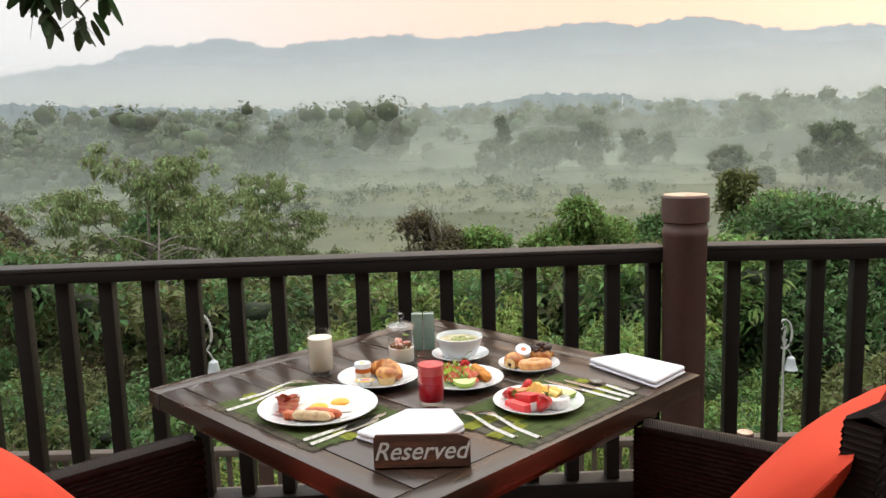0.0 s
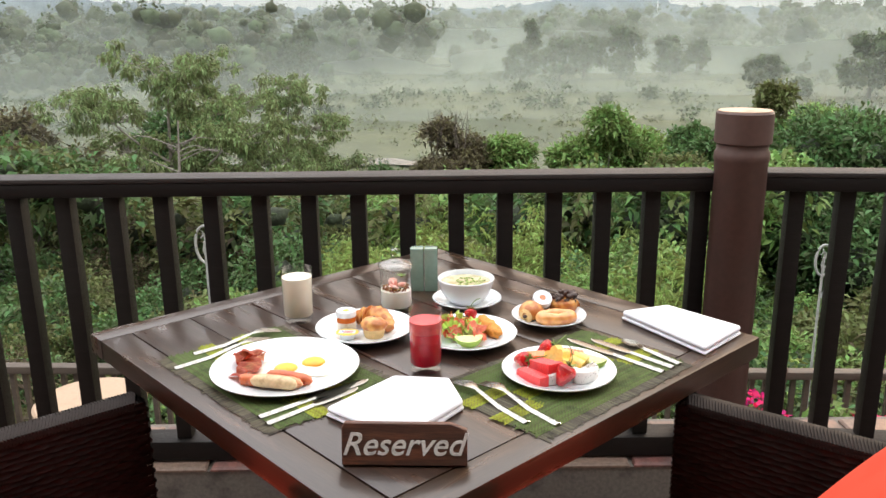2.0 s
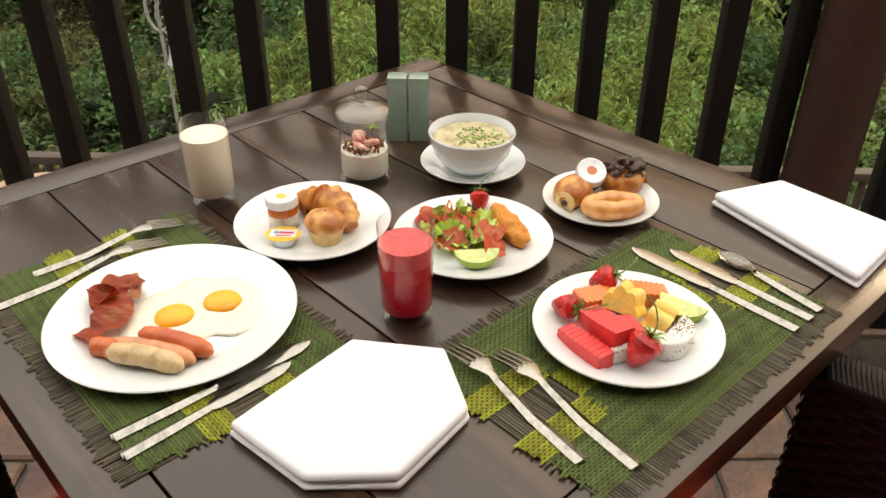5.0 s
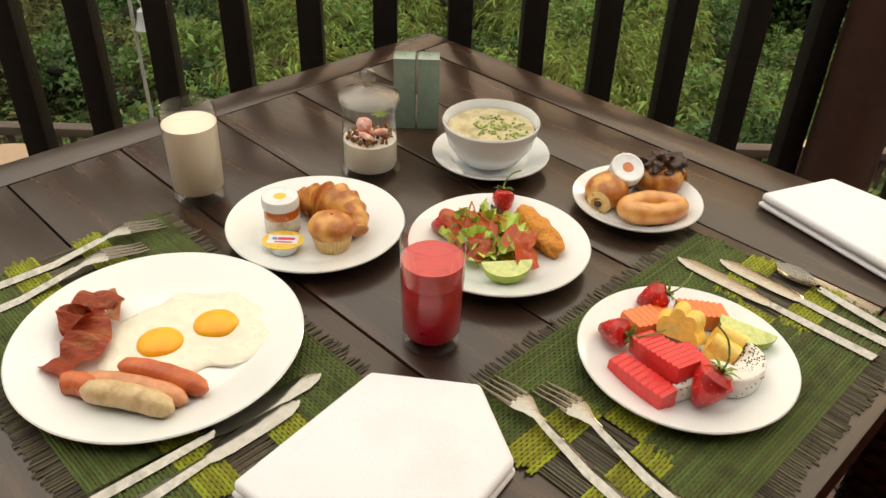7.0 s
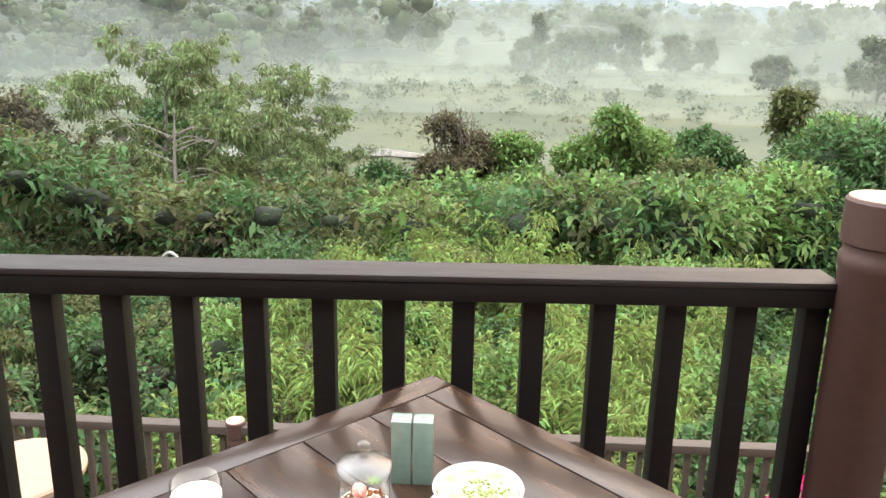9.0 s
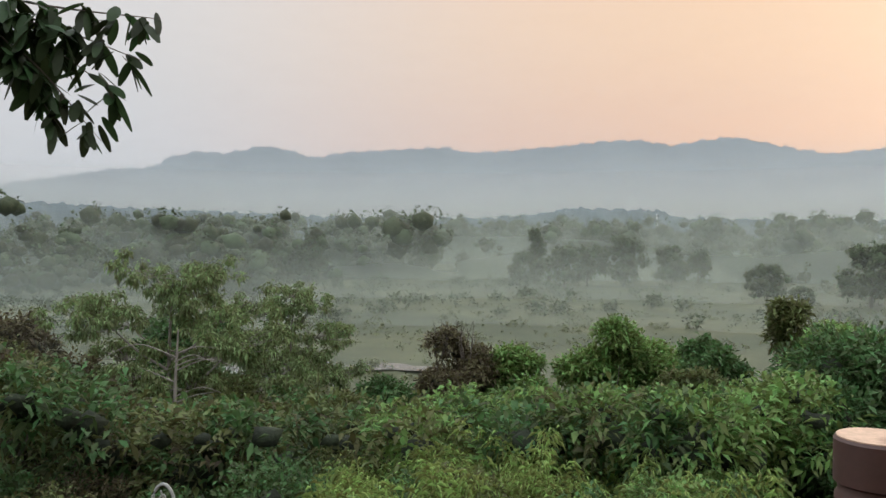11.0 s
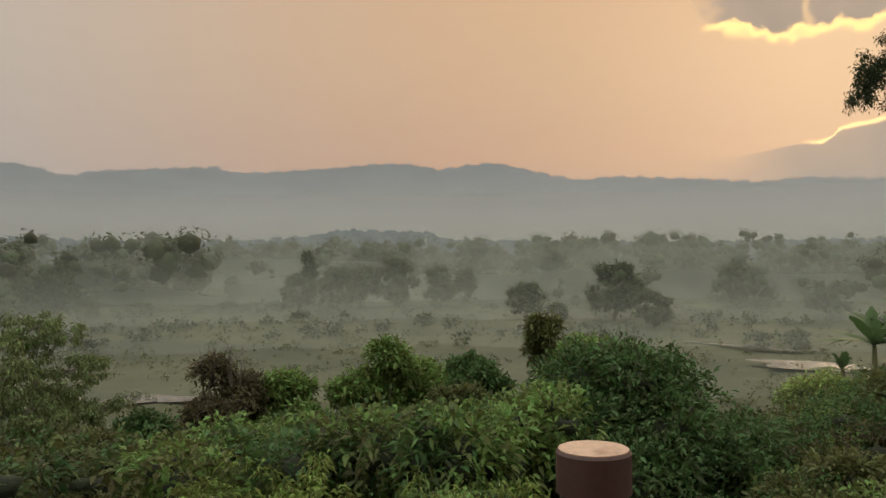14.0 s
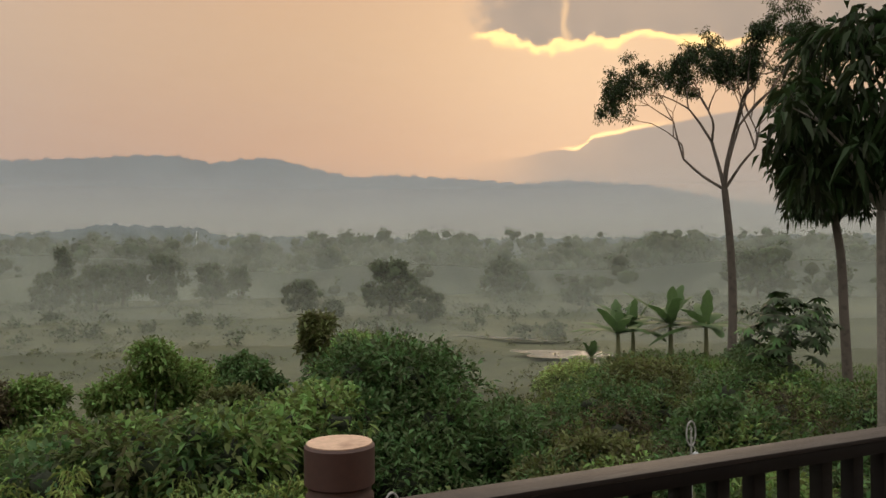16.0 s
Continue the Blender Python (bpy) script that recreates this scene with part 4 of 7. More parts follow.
for k in range(110):
    a, q = random.random() * 6.283, 0.027 * random.random() ** 0.5
    r = bmesh.ops.create_icosphere(bm, subdivisions=1, radius=random.uniform(0.0018, 0.0034))
    bmesh.ops.transform(bm, matrix=Matrix.Translation((q * math.cos(a), q * math.sin(a), 0.041 + random.random() * 0.008)) @ pose(0, 0, 0, *(random.random() * 360 for _ in range(3))) @ Matrix.Diagonal((1.4, 0.9, 0.6, 1)), verts=r["verts"])
tagged(part("granola", bm, GRANOLA, jar, "toasted granola layer"), kind="stuff")
for a, rx in ((20, 50), (80, -40), (-50, 60), (160, 35)):
    part("strawberry_slice", lathe([(0, 0), (0.006, 0.003), (0.0105, 0.011), (0.009, 0.018), (0, 0.021)], 20, sy=0.35), BERRY_CUT, jar, "cut strawberry slice", m=pose(0.010 * math.cos(radians(a)), 0.010 * math.sin(radians(a)) - 0.006, 0.047, rx, 0, a))
bm = bmesh.new()
for k in range(7):
    tube([(0, 0, 0), (0.006, 0, 0.005), (0.012, 0, 0.006)], [0.0016, 0.0024, 0.0003], 5, bm, 0.3)
    bmesh.ops.rotate(bm, matrix=Matrix.Rotation(0.9, 3, "Z"), verts=bm.verts)
part("mint_sprig", bm, SEPAL, jar, m=Matrix.Translation((0.012, 0.004, 0.066)))

CELADON = material("grey_green_ceramic", (0.20, 0.29, 0.24), 0.22, 0.15, 25, 90, 0.05, coat=0.5)
for x, lab in ((-0.0225, "grey-green ceramic salt shaker with pierced top"), (0.0085, "grey-green ceramic pepper shaker with pierced top")):
    sh = thing("shaker", lab, "shaker", at(x, 0.281, TZ, 0), group="ceramic shakers")
    part("body", box(-0.0143, 0.0143, -0.0143, 0.0143, 0.0, 0.098, 0.002), CELADON, sh)
    bm = bmesh.new()
    for dx, dy in ((0, 0), (0.005, 0), (-0.005, 0), (0, 0.005), (0, -0.005)):
        lathe([(0.0011, 0.0984), (0, 0.0986)], 8, bm, Matrix.Translation((dx, dy, 0)))
    part("holes", bm, MAT_DARK, sh)


# ---- the food ----
def blob(rx, ry, rz, amp=0.05, freq=60.0, seed=0, sub=3, flat=None, bm=None, m=None):
    bm = bm or bmesh.new()
    r = bmesh.ops.create_icosphere(bm, subdivisions=sub, radius=1)
    off = Vector((seed * 7.3, seed * 3.1, seed * 1.7))
    for v in r["verts"]:
        c = v.co.copy()
        p = Vector((c.x * rx, c.y * ry, c.z * rz))
        k = 1 + amp * noise.noise(p * freq + off) * 2
        v.co = p * k
        if flat is not None and v.co.z < flat:
            v.co.z = flat
    if m is not None:
        bmesh.ops.transform(bm, matrix=m, verts=r["verts"])
    return bm


def food(name, label, x, y, z, turn=0.0, group="", category=""):
    return thing(name, label, category or name.replace("_", " "), at(x, y, z, turn), group=group)


PZ = TZ + 0.0072          # on the flat of a plate
YOLK = material("egg_yolk", (0.92, 0.42, 0.012), 0.35, 0.12, 40, 120, 0.05, second=(0.86, 0.34, 0.012), amount=0.5, coat=0.15, sss=0.15)
ALBUMEN = material("egg_white", (0.74, 0.72, 0.61), 0.28, 0.08, 40, 160, 0.3, coat=0.3)
BACON = material("fried_bacon", (0.46, 0.075, 0.03), 0.45, 0.5, 55, 180, 0.5, stretch=(1, 3, 1), second=(0.58, 0.22, 0.09), amount=0.5, coat=0.08)
SAUSAGE = material("grilled_sausage", (0.58, 0.14, 0.04), 0.4, 0.3, 40, 200, 0.2, second=(0.46, 0.09, 0.03), amount=0.6, coat=0.12)
PALE_SAUSAGE = material("white_sausage", (0.60, 0.44, 0.24), 0.4, 0.25, 60, 220, 0.2, second=(0.45, 0.30, 0.15), amount=0.4, coat=0.2)
PINK_SAUSAGE = material("pink_sausage", (0.62, 0.27, 0.13), 0.4, 0.2, 60, 220, 0.2, coat=0.2)
BAKED = material("golden_crust", (0.68, 0.34, 0.09), 0.42, 0.35, 55, 220, 0.4, second=(0.40, 0.12, 0.022), amount=0.75, coat=0.15)
DOUGH = material("pale_dough", (0.72, 0.50, 0.22), 0.6, 0.25, 50, 200, 0.4)
CHOC = material("chocolate", (0.045, 0.018, 0.010), 0.4, 0.4, 60, 200, 0.4)

# fried eggs on the large plate
eggs = food("fried_eggs", "two sunny-side-up fried eggs with orange yolks", -0.188, -0.170, PZ)
bm = bmesh.new()
N = 56
ring0 = [bm.verts.new((0, 0, 0.004))]
prev = None
for k, f in enumerate((0.35, 0.7, 0.88, 1.0, 1.02)):
    ring = []
    for i in range(N):
        a = 2 * math.pi * i / N
        rad = 0.069 * (1 + 0.16 * math.sin(2 * a + 0.6) + 0.07 * math.sin(3 * a + 2) + 0.045 * math.sin(7 * a) + 0.02 * math.sin(13 * a))
        z = (0.0042, 0.0036, 0.0042, 0.0022, 0.0003)[k] + 0.0008 * math.sin(9 * a + k)
        ring.append(bm.verts.new((rad * f * math.cos(a), rad * f * 0.92 * math.sin(a), z)))
    for i in range(N):
        j = (i + 1) % N
        if prev is None:
            bm.faces.new((ring0[0], ring[i], ring[j]))
        else:
            bm.faces.new((prev[i], ring[i], ring[j], prev[j]))
    prev = ring
part("egg_white", bm, ALBUMEN, eggs)
for dx, dy in ((-0.024, -0.016), (0.018, 0.011)):
    part("yolk", blob(0.0205, 0.0195, 0.0085, 0.02, 40, 3, flat=-0.001), YOLK, eggs, "orange egg yolk", m=Matrix.Translation((dx, dy, 0.0035)))


def strip(path, width, wave, freq, seed, twist=0.3):
    bm = bmesh.new()
    pts = bend(path, 10)
    R = []
    for i, p in enumerate(pts):
        d = (pts[min(i + 1, len(pts) - 1)] - pts[max(i - 1, 0)])
        d.z = 0
        d.normalize()
        s = Vector((-d.y, d.x, 0))
        f = i / (len(pts) - 1)
        row = []
        for q in range(9):
            u = q / 8 * 2 - 1
            z = wave * (math.sin(freq * f * 6.28 + u * 1.3 + seed) + 0.6 * math.sin(2.7 * freq * f * 6.28 - u * 2 + seed)) + wave * 1.7 + 0.003 * u * math.sin(9 * f + seed)
            row.append(bm.verts.new(p + s * u * width * (1 + 0.15 * math.sin(11 * f + seed)) + Vector((0, 0, z))))
        R.append(row)
    for a, b in zip(R, R[1:]):
        for q in range(8):
            bm.faces.new((a[q], b[q], b[q + 1], a[q + 1]))
    bmesh.ops.solidify(bm, geom=list(bm.faces), thickness=0.002)
    return bm


bac = food("bacon", "crinkled rashers of red-brown fried bacon", -0.276, -0.178, PZ + 0.002)
part("rasher", strip([(0.004, 0.046, 0.004), (-0.008, 0.022, 0.010), (0.004, -0.006, 0.005), (0.002, -0.032, 0.003), (-0.012, -0.056, 0.002)], 0.0175, 0.0035, 2.0, 1), BACON, bac)
part("rasher", strip([(-0.012, 0.030, 0.004), (-0.018, 0.012, 0.012), (-0.006, -0.004, 0.010)], 0.013, 0.004, 1.4, 4), BACON, bac)
part("rind", strip([(0.0, 0.050, 0.006), (0.014, 0.034, 0.008), (0.015, 0.014, 0.006)], 0.006, 0.002, 1.2, 2), PINK_SAUSAGE, bac, "pale bacon fat")


def sausage(a, b, r, mat, label, z=0.0, sag=0.004):
    m, L = place(a, b, PZ + r + z)
    t = thing("sausage", label, "sausage", m, group="breakfast sausages")
    n = 14
    pts = [(L * i / n, sag * math.sin(math.pi * i / n), 0) for i in range(n + 1)]
    rad = [r * math.sqrt(max(0.06, 1 - (abs(i / n * 2 - 1)) ** 7)) * (1 + 0.03 * math.sin(i * 1.9)) for i in range(n + 1)]
    bm = tube(pts, rad, 18)
    part("casing", bm, mat, t)
    return t


sausage((-0.235, -0.222), (-0.155, -0.248), 0.0095, SAUSAGE, "orange-brown grilled frankfurter sausage")
sausage((-0.258, -0.240), (-0.168, -0.260), 0.0095, PINK_SAUSAGE, "pinkish grilled pork sausage")
sausage((-0.252, -0.257), (-0.174, -0.275), 0.0105, PALE_SAUSAGE, "pale herbed white sausage", 0.004)
sausage((-0.274, -0.246), (-0.244, -0.252), 0.0100, SAUSAGE, "short end of a grilled red sausage")


# pastries
def croissant(x, y, turn):
    t = food("croissant", "golden-brown flaky croissant with ridged crust", x, y, PZ, turn, category="pastry")
    bm = bmesh.new()
    pts, rad, n = [], [], 72
    for i in range(n + 1):
        f = i / n * 2 - 1
        pts.append((0.049 * f, -0.017 * f * f, 0.0185 * (1 - 0.35 * f * f)))
        step = (abs(f) * 4.2) % 1.0
        rad.append(max(0.004, 0.028 * (1 - 0.66 * abs(f) ** 1.8) * (1.0 - 0.24 * step ** 0.7)))
    tube(pts, rad, 20, bm, 0.85)
    for v in bm.verts:
        v.co += Vector((0, 0, 1)) * 0.002 * noise.noise(v.co * 170)
        v.co.z = max(v.co.z, 0.0)
    part("crust", bm, BAKED, t)
    return t


croissant(-0.086, 0.027, -33)
muf = food("muffin", "small pale muffin with dark raisins in a paper case", -0.082, -0.024, PZ, category="muffin")
bm = bmesh.new()
R = []
for k, (r, z) in enumerate(((0.0165, 0.0), (0.0215, 0.021))):
    R.append([bm.verts.new(((r + 0.0009 * (i % 2)) * math.cos(2 * math.pi * i / 60), (r + 0.0009 * (i % 2)) * math.sin(2 * math.pi * i / 60), z)) for i in range(60)])
for i in range(60):
    bm.faces.new((R[0][i], R[0][(i + 1) % 60], R[1][(i + 1) % 60], R[1][i]))
bm.faces.new(R[0][::-1])
part("paper_case", bm, DOUGH, muf, "pleated paper case", smooth=False)
part("top", blob(0.0245, 0.0245, 0.0155, 0.06, 70, 4, flat=-0.006), BAKED, muf, m=Matrix.Translation((0, 0, 0.0235)))
for k in range(8):
    a = k * 2.4
    part("raisin", blob(0.0026, 0.002, 0.0016, 0.15, 200, k, 1), CHOC, muf, m=Matrix.Translation((0.0055 * math.sqrt(k) * math.cos(a), 0.0055 * math.sqrt(k) * math.sin(a), 0.0382 - 0.0014 * k)))

WHITE_CAP = material("white_enamel", (0.72, 0.76, 0.80), 0.3, 0.1, 40, 90, 0.0, coat=0.4)
JAM = material("orange_jam", (0.55, 0.13, 0.02), 0.15, 0.2, 40, 120, 0.0, coat=0.6)
LABEL_BAND = material("printed_cream_label", (0.74, 0.69, 0.60), 0.5, 0.3, 90, 200, 0.0, second=(0.50, 0.40, 0.30), amount=0.5)
FOIL_BLUE = material("blue_print", (0.12, 0.22, 0.55), 0.4, 0.2, 60, 200, 0.0)
FOIL_YELLOW = material("yellow_print", (0.75, 0.50, 0.06), 0.4, 0.2, 60, 200, 0.0)


def jam_jar(x, y, z, jam, label, tilt=(0, 0), h=0.034, spot=None):
    t = thing("jam_jar", label, "jam jar", Matrix.Translation((x, y, z)) @ pose(0, 0, 0, tilt[0], tilt[1], 0), group="little jam jars")
    part("glass_body", lathe([(0, 0), (0.0165, 0), (0.018, 0.002), (0.018, h - 0.009), (0.0165, h - 0.006), (0.0165, h - 0.002), (0, h - 0.002)], 36), jam, t, "glass filled with jam")
    part("paper_label", lathe([(0.0182, 0.004), (0.0184, 0.005), (0.0184, h - 0.015), (0.0182, h - 0.014)], 36), LABEL_BAND, t)
    part("lid", lathe([(0, h), (0.0165, h), (0.019, h - 0.001), (0.0195, h - 0.003), (0.0195, h + 0.005), (0.0185, h + 0.0075), (0.0165, h + 0.008), (0.015, h + 0.0072), (0, h + 0.0072)], 40), WHITE_CAP, t, "white metal screw lid")
    part("lid_print", lathe([(0.0065, h + 0.0074), (0, h + 0.0076)], 20), spot or FOIL_YELLOW, t)
    return t


jam_jar(-0.1385, 0.004, PZ, JAM, "little glass jar of orange jam with white lid")
jam_jar(0.237, 0.117, PZ + 0.003, CHOC, "little jar of dark jam with white lid tipped on its side", (32, 6), spot=JAM)
tub = food("butter_tub", "small white butter tub with yellow and blue printed foil", -0.131, -0.034, PZ + 0.001, category="butter portion")
part("cup", lathe([(0, 0), (0.0135, 0), (0.0155, 0.010), (0, 0.010)], 32), WHITE_CAP, tub)
part("foil_lid", lathe([(0, 0.0103), (0.017, 0.0103), (0.0172, 0.0112), (0, 0.0112)], 32, sx=1.25), FOIL_YELLOW, tub, "white and yellow printed foil lid")
FOIL_RED = material("red_print", (0.62, 0.04, 0.08), 0.4, 0.2, 60, 200, 0.0)
for x0, x1, y0, y1, mat in ((-0.0155, 0.0155, -0.0075, 0.0085, WHITE_CAP), (-0.011, -0.006, -0.0005, 0.0035, FOIL_BLUE), (-0.005, 0.012, -0.0005, 0.0035, FOIL_RED), (-0.008, 0.010, -0.0055, -0.0035, FOIL_RED)):
    part("print", box(x0, x1, y0, y1, 0.01135, 0.0116 + (0 if mat is WHITE_CAP else 0.0003)), mat, tub, smooth=False)

roll = food("chocolate_roll", "golden pastry roll with a dark chocolate filling", 0.218, 0.084, PZ, -35, category="pastry")
part("crust", blob(0.024, 0.030, 0.021, 0.04, 60, 2, flat=-0.012), BAKED, roll, m=Matrix.Translation((0, 0, 0.013)))
part("open_end", lathe([(0.014, 0), (0.008, 0.003), (0.006, 0.001), (0.0045, 0.0025), (0, 0.0025)], 20), DOUGH, roll, m=pose(0.004, -0.0275, 0.011, 90, 0, 0))
part("filling", blob(0.0045, 0.003, 0.004, 0.1, 100, 2, 2), CHOC, roll, m=Matrix.Translation((0.004, -0.030, 0.011)))
don = food("doughnut", "glazed golden ring doughnut", 0.264, 0.050, PZ, 8, category="doughnut")
bm = bmesh.new()
R = []
for i in range(36):
    a = 2 * math.pi * i / 36
    R.append([bm.verts.new(((0.025 + 0.0125 * math.cos(b)) * math.cos(a) * 1.1, (0.0135 + 0.0115 * math.cos(b)) * math.sin(a), 0.0125 + 0.0125 * math.sin(b) * (1 + 0.05 * math.sin(5 * a)))) for b in (2 * math.pi * k / 16 for k in range(16))])
for i in range(36):
    for k in range(16):
        bm.faces.new((R[i][k], R[(i + 1) % 36][k], R[(i + 1) % 36][(k + 1) % 16], R[i][(k + 1) % 16]))
bmesh.ops.recalc_face_normals(bm, faces=bm.faces)
GLAZED = material("glazed_doughnut", (0.70, 0.33, 0.10), 0.3, 0.25, 40, 160, 0.15, second=(0.50, 0.17, 0.04), amount=0.6, coat=0.5)
part("ring", bm, GLAZED, don)
dan = food("chocolate_danish", "round danish pastry topped with dark chocolate", 0.284, 0.113, PZ, category="pastry")
coil = [((0.0265 - 0.0058 * a / 6.283) * math.cos(a), (0.025 - 0.0058 * a / 6.283) * math.sin(a), 0.013 + 0.0008 * a) for a in np.linspace(0, 20, 70)]
part("crust", tube(coil, [0.0065] * 70, 12, flat=2.0), BAKED, dan)
bm = blob(0.021, 0.019, 0.012, 0.4, 150, 5, 4)
part("topping", bm, CHOC, dan, "rough dark chocolate topping", m=Matrix.Translation((0.001, 0, 0.034)))

# salad with salmon
LETTUCE = material("frilly_lettuce", (0.46, 0.62, 0.12), 0.5, 0.3, 40, 160, 0.2, second=(0.55, 0.65, 0.26), amount=0.5, per_object=0.25)
PURPLE = material("purple_lettuce", (0.12, 0.03, 0.03), 0.5, 0.4, 40, 160, 0.2)
SALMON = material("smoked_salmon", (0.76, 0.15, 0.055), 0.32, 0.3, 60, 160, 0.2, stretch=(1, 4, 1), second=(0.80, 0.26, 0.12), amount=0.5, coat=0.3)
FRIED = material("breaded_crust", (0.62, 0.24, 0.03), 0.65, 0.35, 120, 320, 0.8, second=(0.48, 0.16, 0.02), amount=0.5)
LIME_SKIN = material("lime_peel", (0.32, 0.46, 0.07), 0.4, 0.2, 60, 260, 0.3)
LIME_FLESH = material("lime_flesh", (0.62, 0.70, 0.26), 0.3, 0.2, 90, 260, 0.3, coat=0.4)
salad = food("green_salad", "frilly lettuce salad with carrot shreds", 0.074, -0.018, PZ, category="salad")
rs = random.Random(4)


def frill(r, seed, cup):
    bm = bmesh.new()
    rr_ = random.Random(seed)
    ph = rr_.random() * 6
    c0 = bm.verts.new((0, 0, 0))
    prev = None
    for k, f in enumerate((0.4, 0.75, 1.0)):
        ring = [bm.verts.new((r * f * (1 + 0.12 * math.sin(3 * a + ph)) * math.cos(a), r * f * math.sin(a), cup * r * f * f + (0.004 * f ** 3) * math.sin(11 * a + ph) + 0.002 * math.sin(5 * a))) for a in (6.283 * i / 44 for i in range(44))]
        for i in range(44):
            j = (i + 1) % 44
            if prev is None:
                bm.faces.new((c0, ring[i], ring[j]))
            else:
                bm.faces.new((prev[i], ring[i], ring[j], prev[j]))
        prev = ring
    return bm


for k in range(15):
    a, q = k * 2.4, 0.034 * math.sqrt((k + 0.5) / 15)
    part("lettuce_leaf", frill(rs.uniform(0.017, 0.027), k, 0.45), PURPLE if k in (6, 11) else LETTUCE, salad, m=pose(q * math.cos(a), q * math.sin(a) * 1.05, rs.uniform(0.004, 0.018), rs.uniform(-55, 55), rs.uniform(-55, 55), rs.random() * 360))
bm = bmesh.new()
for k in range(26):
    a, q = rs.random() * 6.28, 0.022 * rs.random()
    p = Vector((q * math.cos(a) - 0.005, q * math.sin(a) + 0.012, 0.022 + 0.006 * rs.random()))
    d = Vector((rs.uniform(-1, 1), rs.uniform(-1, 1), rs.uniform(-0.3, 0.3))).normalized() * 0.012
    tube([p - d, p + Vector((0, 0, 0.003)), p + d], [0.0009] * 3, 4, bm)
CARROT = material("carrot_shreds", (0.72, 0.20, 0.02), 0.5, 0.2, 60, 100, 0.1)
tagged(part("carrot_shred", bm, CARROT, salad), kind="stuff")
for k, (x, y, z, a, rx) in enumerate(((0.052, -0.012, 0.022, 20, 10), (0.070, -0.026, 0.024, -30, 20), (0.062, -0.045, 0.016, 10, 25), (0.110, -0.035, 0.018, 70, 15), (0.113, -0.058, 0.012, 100, 30))):
    s = thing("salmon_slice", "folded slice of orange smoked salmon on the salad", "salmon", at(x, y, PZ + z, a) @ pose(0, 0, 0, rx, 0, 0), group="smoked salmon slices")
    part("slice", strip([(-0.018, 0, 0), (-0.006, 0.004, 0.003), (0.006, -0.003, 0.002), (0.019, 0.002, -0.003)], 0.0135, 0.0022, 0.9, k), SALMON, s)
fish = food("fried_fillet", "golden breaded fried fillet on the salad plate", 0.132, -0.003, PZ, -62, category="fried fillet")
part("crust", blob(0.042, 0.0155, 0.014, 0.10, 110, 3, 4, flat=-0.011), FRIED, fish, m=pose(0, 0, 0.013, 0, 6, 0))


def lime(x, y, z, rot, r=0.021):
    t = thing("lime_wedge", "cut wedge of pale green lime", "lime", Matrix.Translation((x, y, z)) @ pose(0, 0, 0, *rot), group="lime wedges")
    bm = bmesh.new()
    n, k = 14, 7
    R = []
    for i in range(n + 1):
        a = math.pi * i / n
        R.append([bm.verts.new((r * math.cos(a) * 1.08, r * 0.62 * math.sin(a) * math.sin(b) * 1.0, r * math.sin(a) * math.cos(b) * 0.95)) for b in np.linspace(-0.85, 0.85, k)])
    for p, q in zip(R, R[1:]):
        for j in range(k - 1):
            bm.faces.new((p[j], q[j], q[j + 1], p[j + 1]))
    bmesh.ops.remove_doubles(bm, verts=bm.verts, dist=1e-5)
    part("peel", bm, LIME_SKIN, t)
    bm = bmesh.new()
    for e in (0, k - 1):
        s = -0.85 if e == 0 else 0.85
        vs = [bm.verts.new((r * math.cos(math.pi * i / n) * 1.06, r * 0.62 * math.sin(math.pi * i / n) * math.sin(s) * 0.99, r * math.sin(math.pi * i / n) * math.cos(s) * 0.94)) for i in range(n + 1)]
        bm.faces.new(vs)
    part("flesh", bm, LIME_FLESH, t, "pale juicy lime flesh")
    return t


lime(0.095, -0.073, PZ + 0.022, (150, 0, 8), 0.024)
lime(0.307, -0.158, PZ + 0.020, (150, 0, -35), 0.024)


def strawberry(x, y, z, rot, r=0.0135, stem=True):
    t = thing("strawberry", "glossy red strawberry with green leaves and stem", "strawberry", Matrix.Translation((x, y, z)) @ pose(0, 0, 0, *rot), group="strawberries")
    part("fruit", lathe([(0, -1.35 * r), (0.32 * r, -1.2 * r), (0.7 * r, -0.55 * r), (0.98 * r, 0.15 * r), (0.95 * r, 0.55 * r), (0.6 * r, 0.85 * r), (0, 0.85 * r)], 24), BERRY, t)
    bm = bmesh.new()
    for k in range(40):
        zz = -1.05 + 1.7 * (k / 40)
        rad = np.interp(zz, [-1.35, -1.2, -0.55, 0.15, 0.55, 0.85], [0, 0.32, 0.7, 0.98, 0.95, 0.6]) * r
        a = k * 2.4
        q = bmesh.ops.create_icosphere(bm, subdivisions=1, radius=0.00055)
        bmesh.ops.translate(bm, vec=(rad * math.cos(a), rad * math.sin(a), zz * r), verts=q["verts"])
    tagged(part("seeds", bm, DOUGH, t), kind="stuff")
    bm = bmesh.new()
    for k in range(8):
        a = k * 0.785
        c, s = math.cos(a), math.sin(a)
        up = 0.35 + 0.3 * (k % 3)
        tube([(0, 0, 0.84 * r), (c * r * 0.5, s * r * 0.5, (0.95 + up * 0.3) * r), (c * r * 0.95, s * r * 0.95, (0.8 + up * 0.5) * r)], [0.0016, 0.0022, 0.0003], 5, bm, 0.3)
    if stem:
        tube(bend([(0, 0, 0.84 * r), (0.1 * r, 0, 1.6 * r), (0.7 * r, 0.1 * r, 2.4 * r), (1.5 * r, 0, 2.7 * r)], 4), [0.0009] * 13, 5, bm)
    part("leaves", bm, SEPAL, t, "green strawberry leaves")
    return t


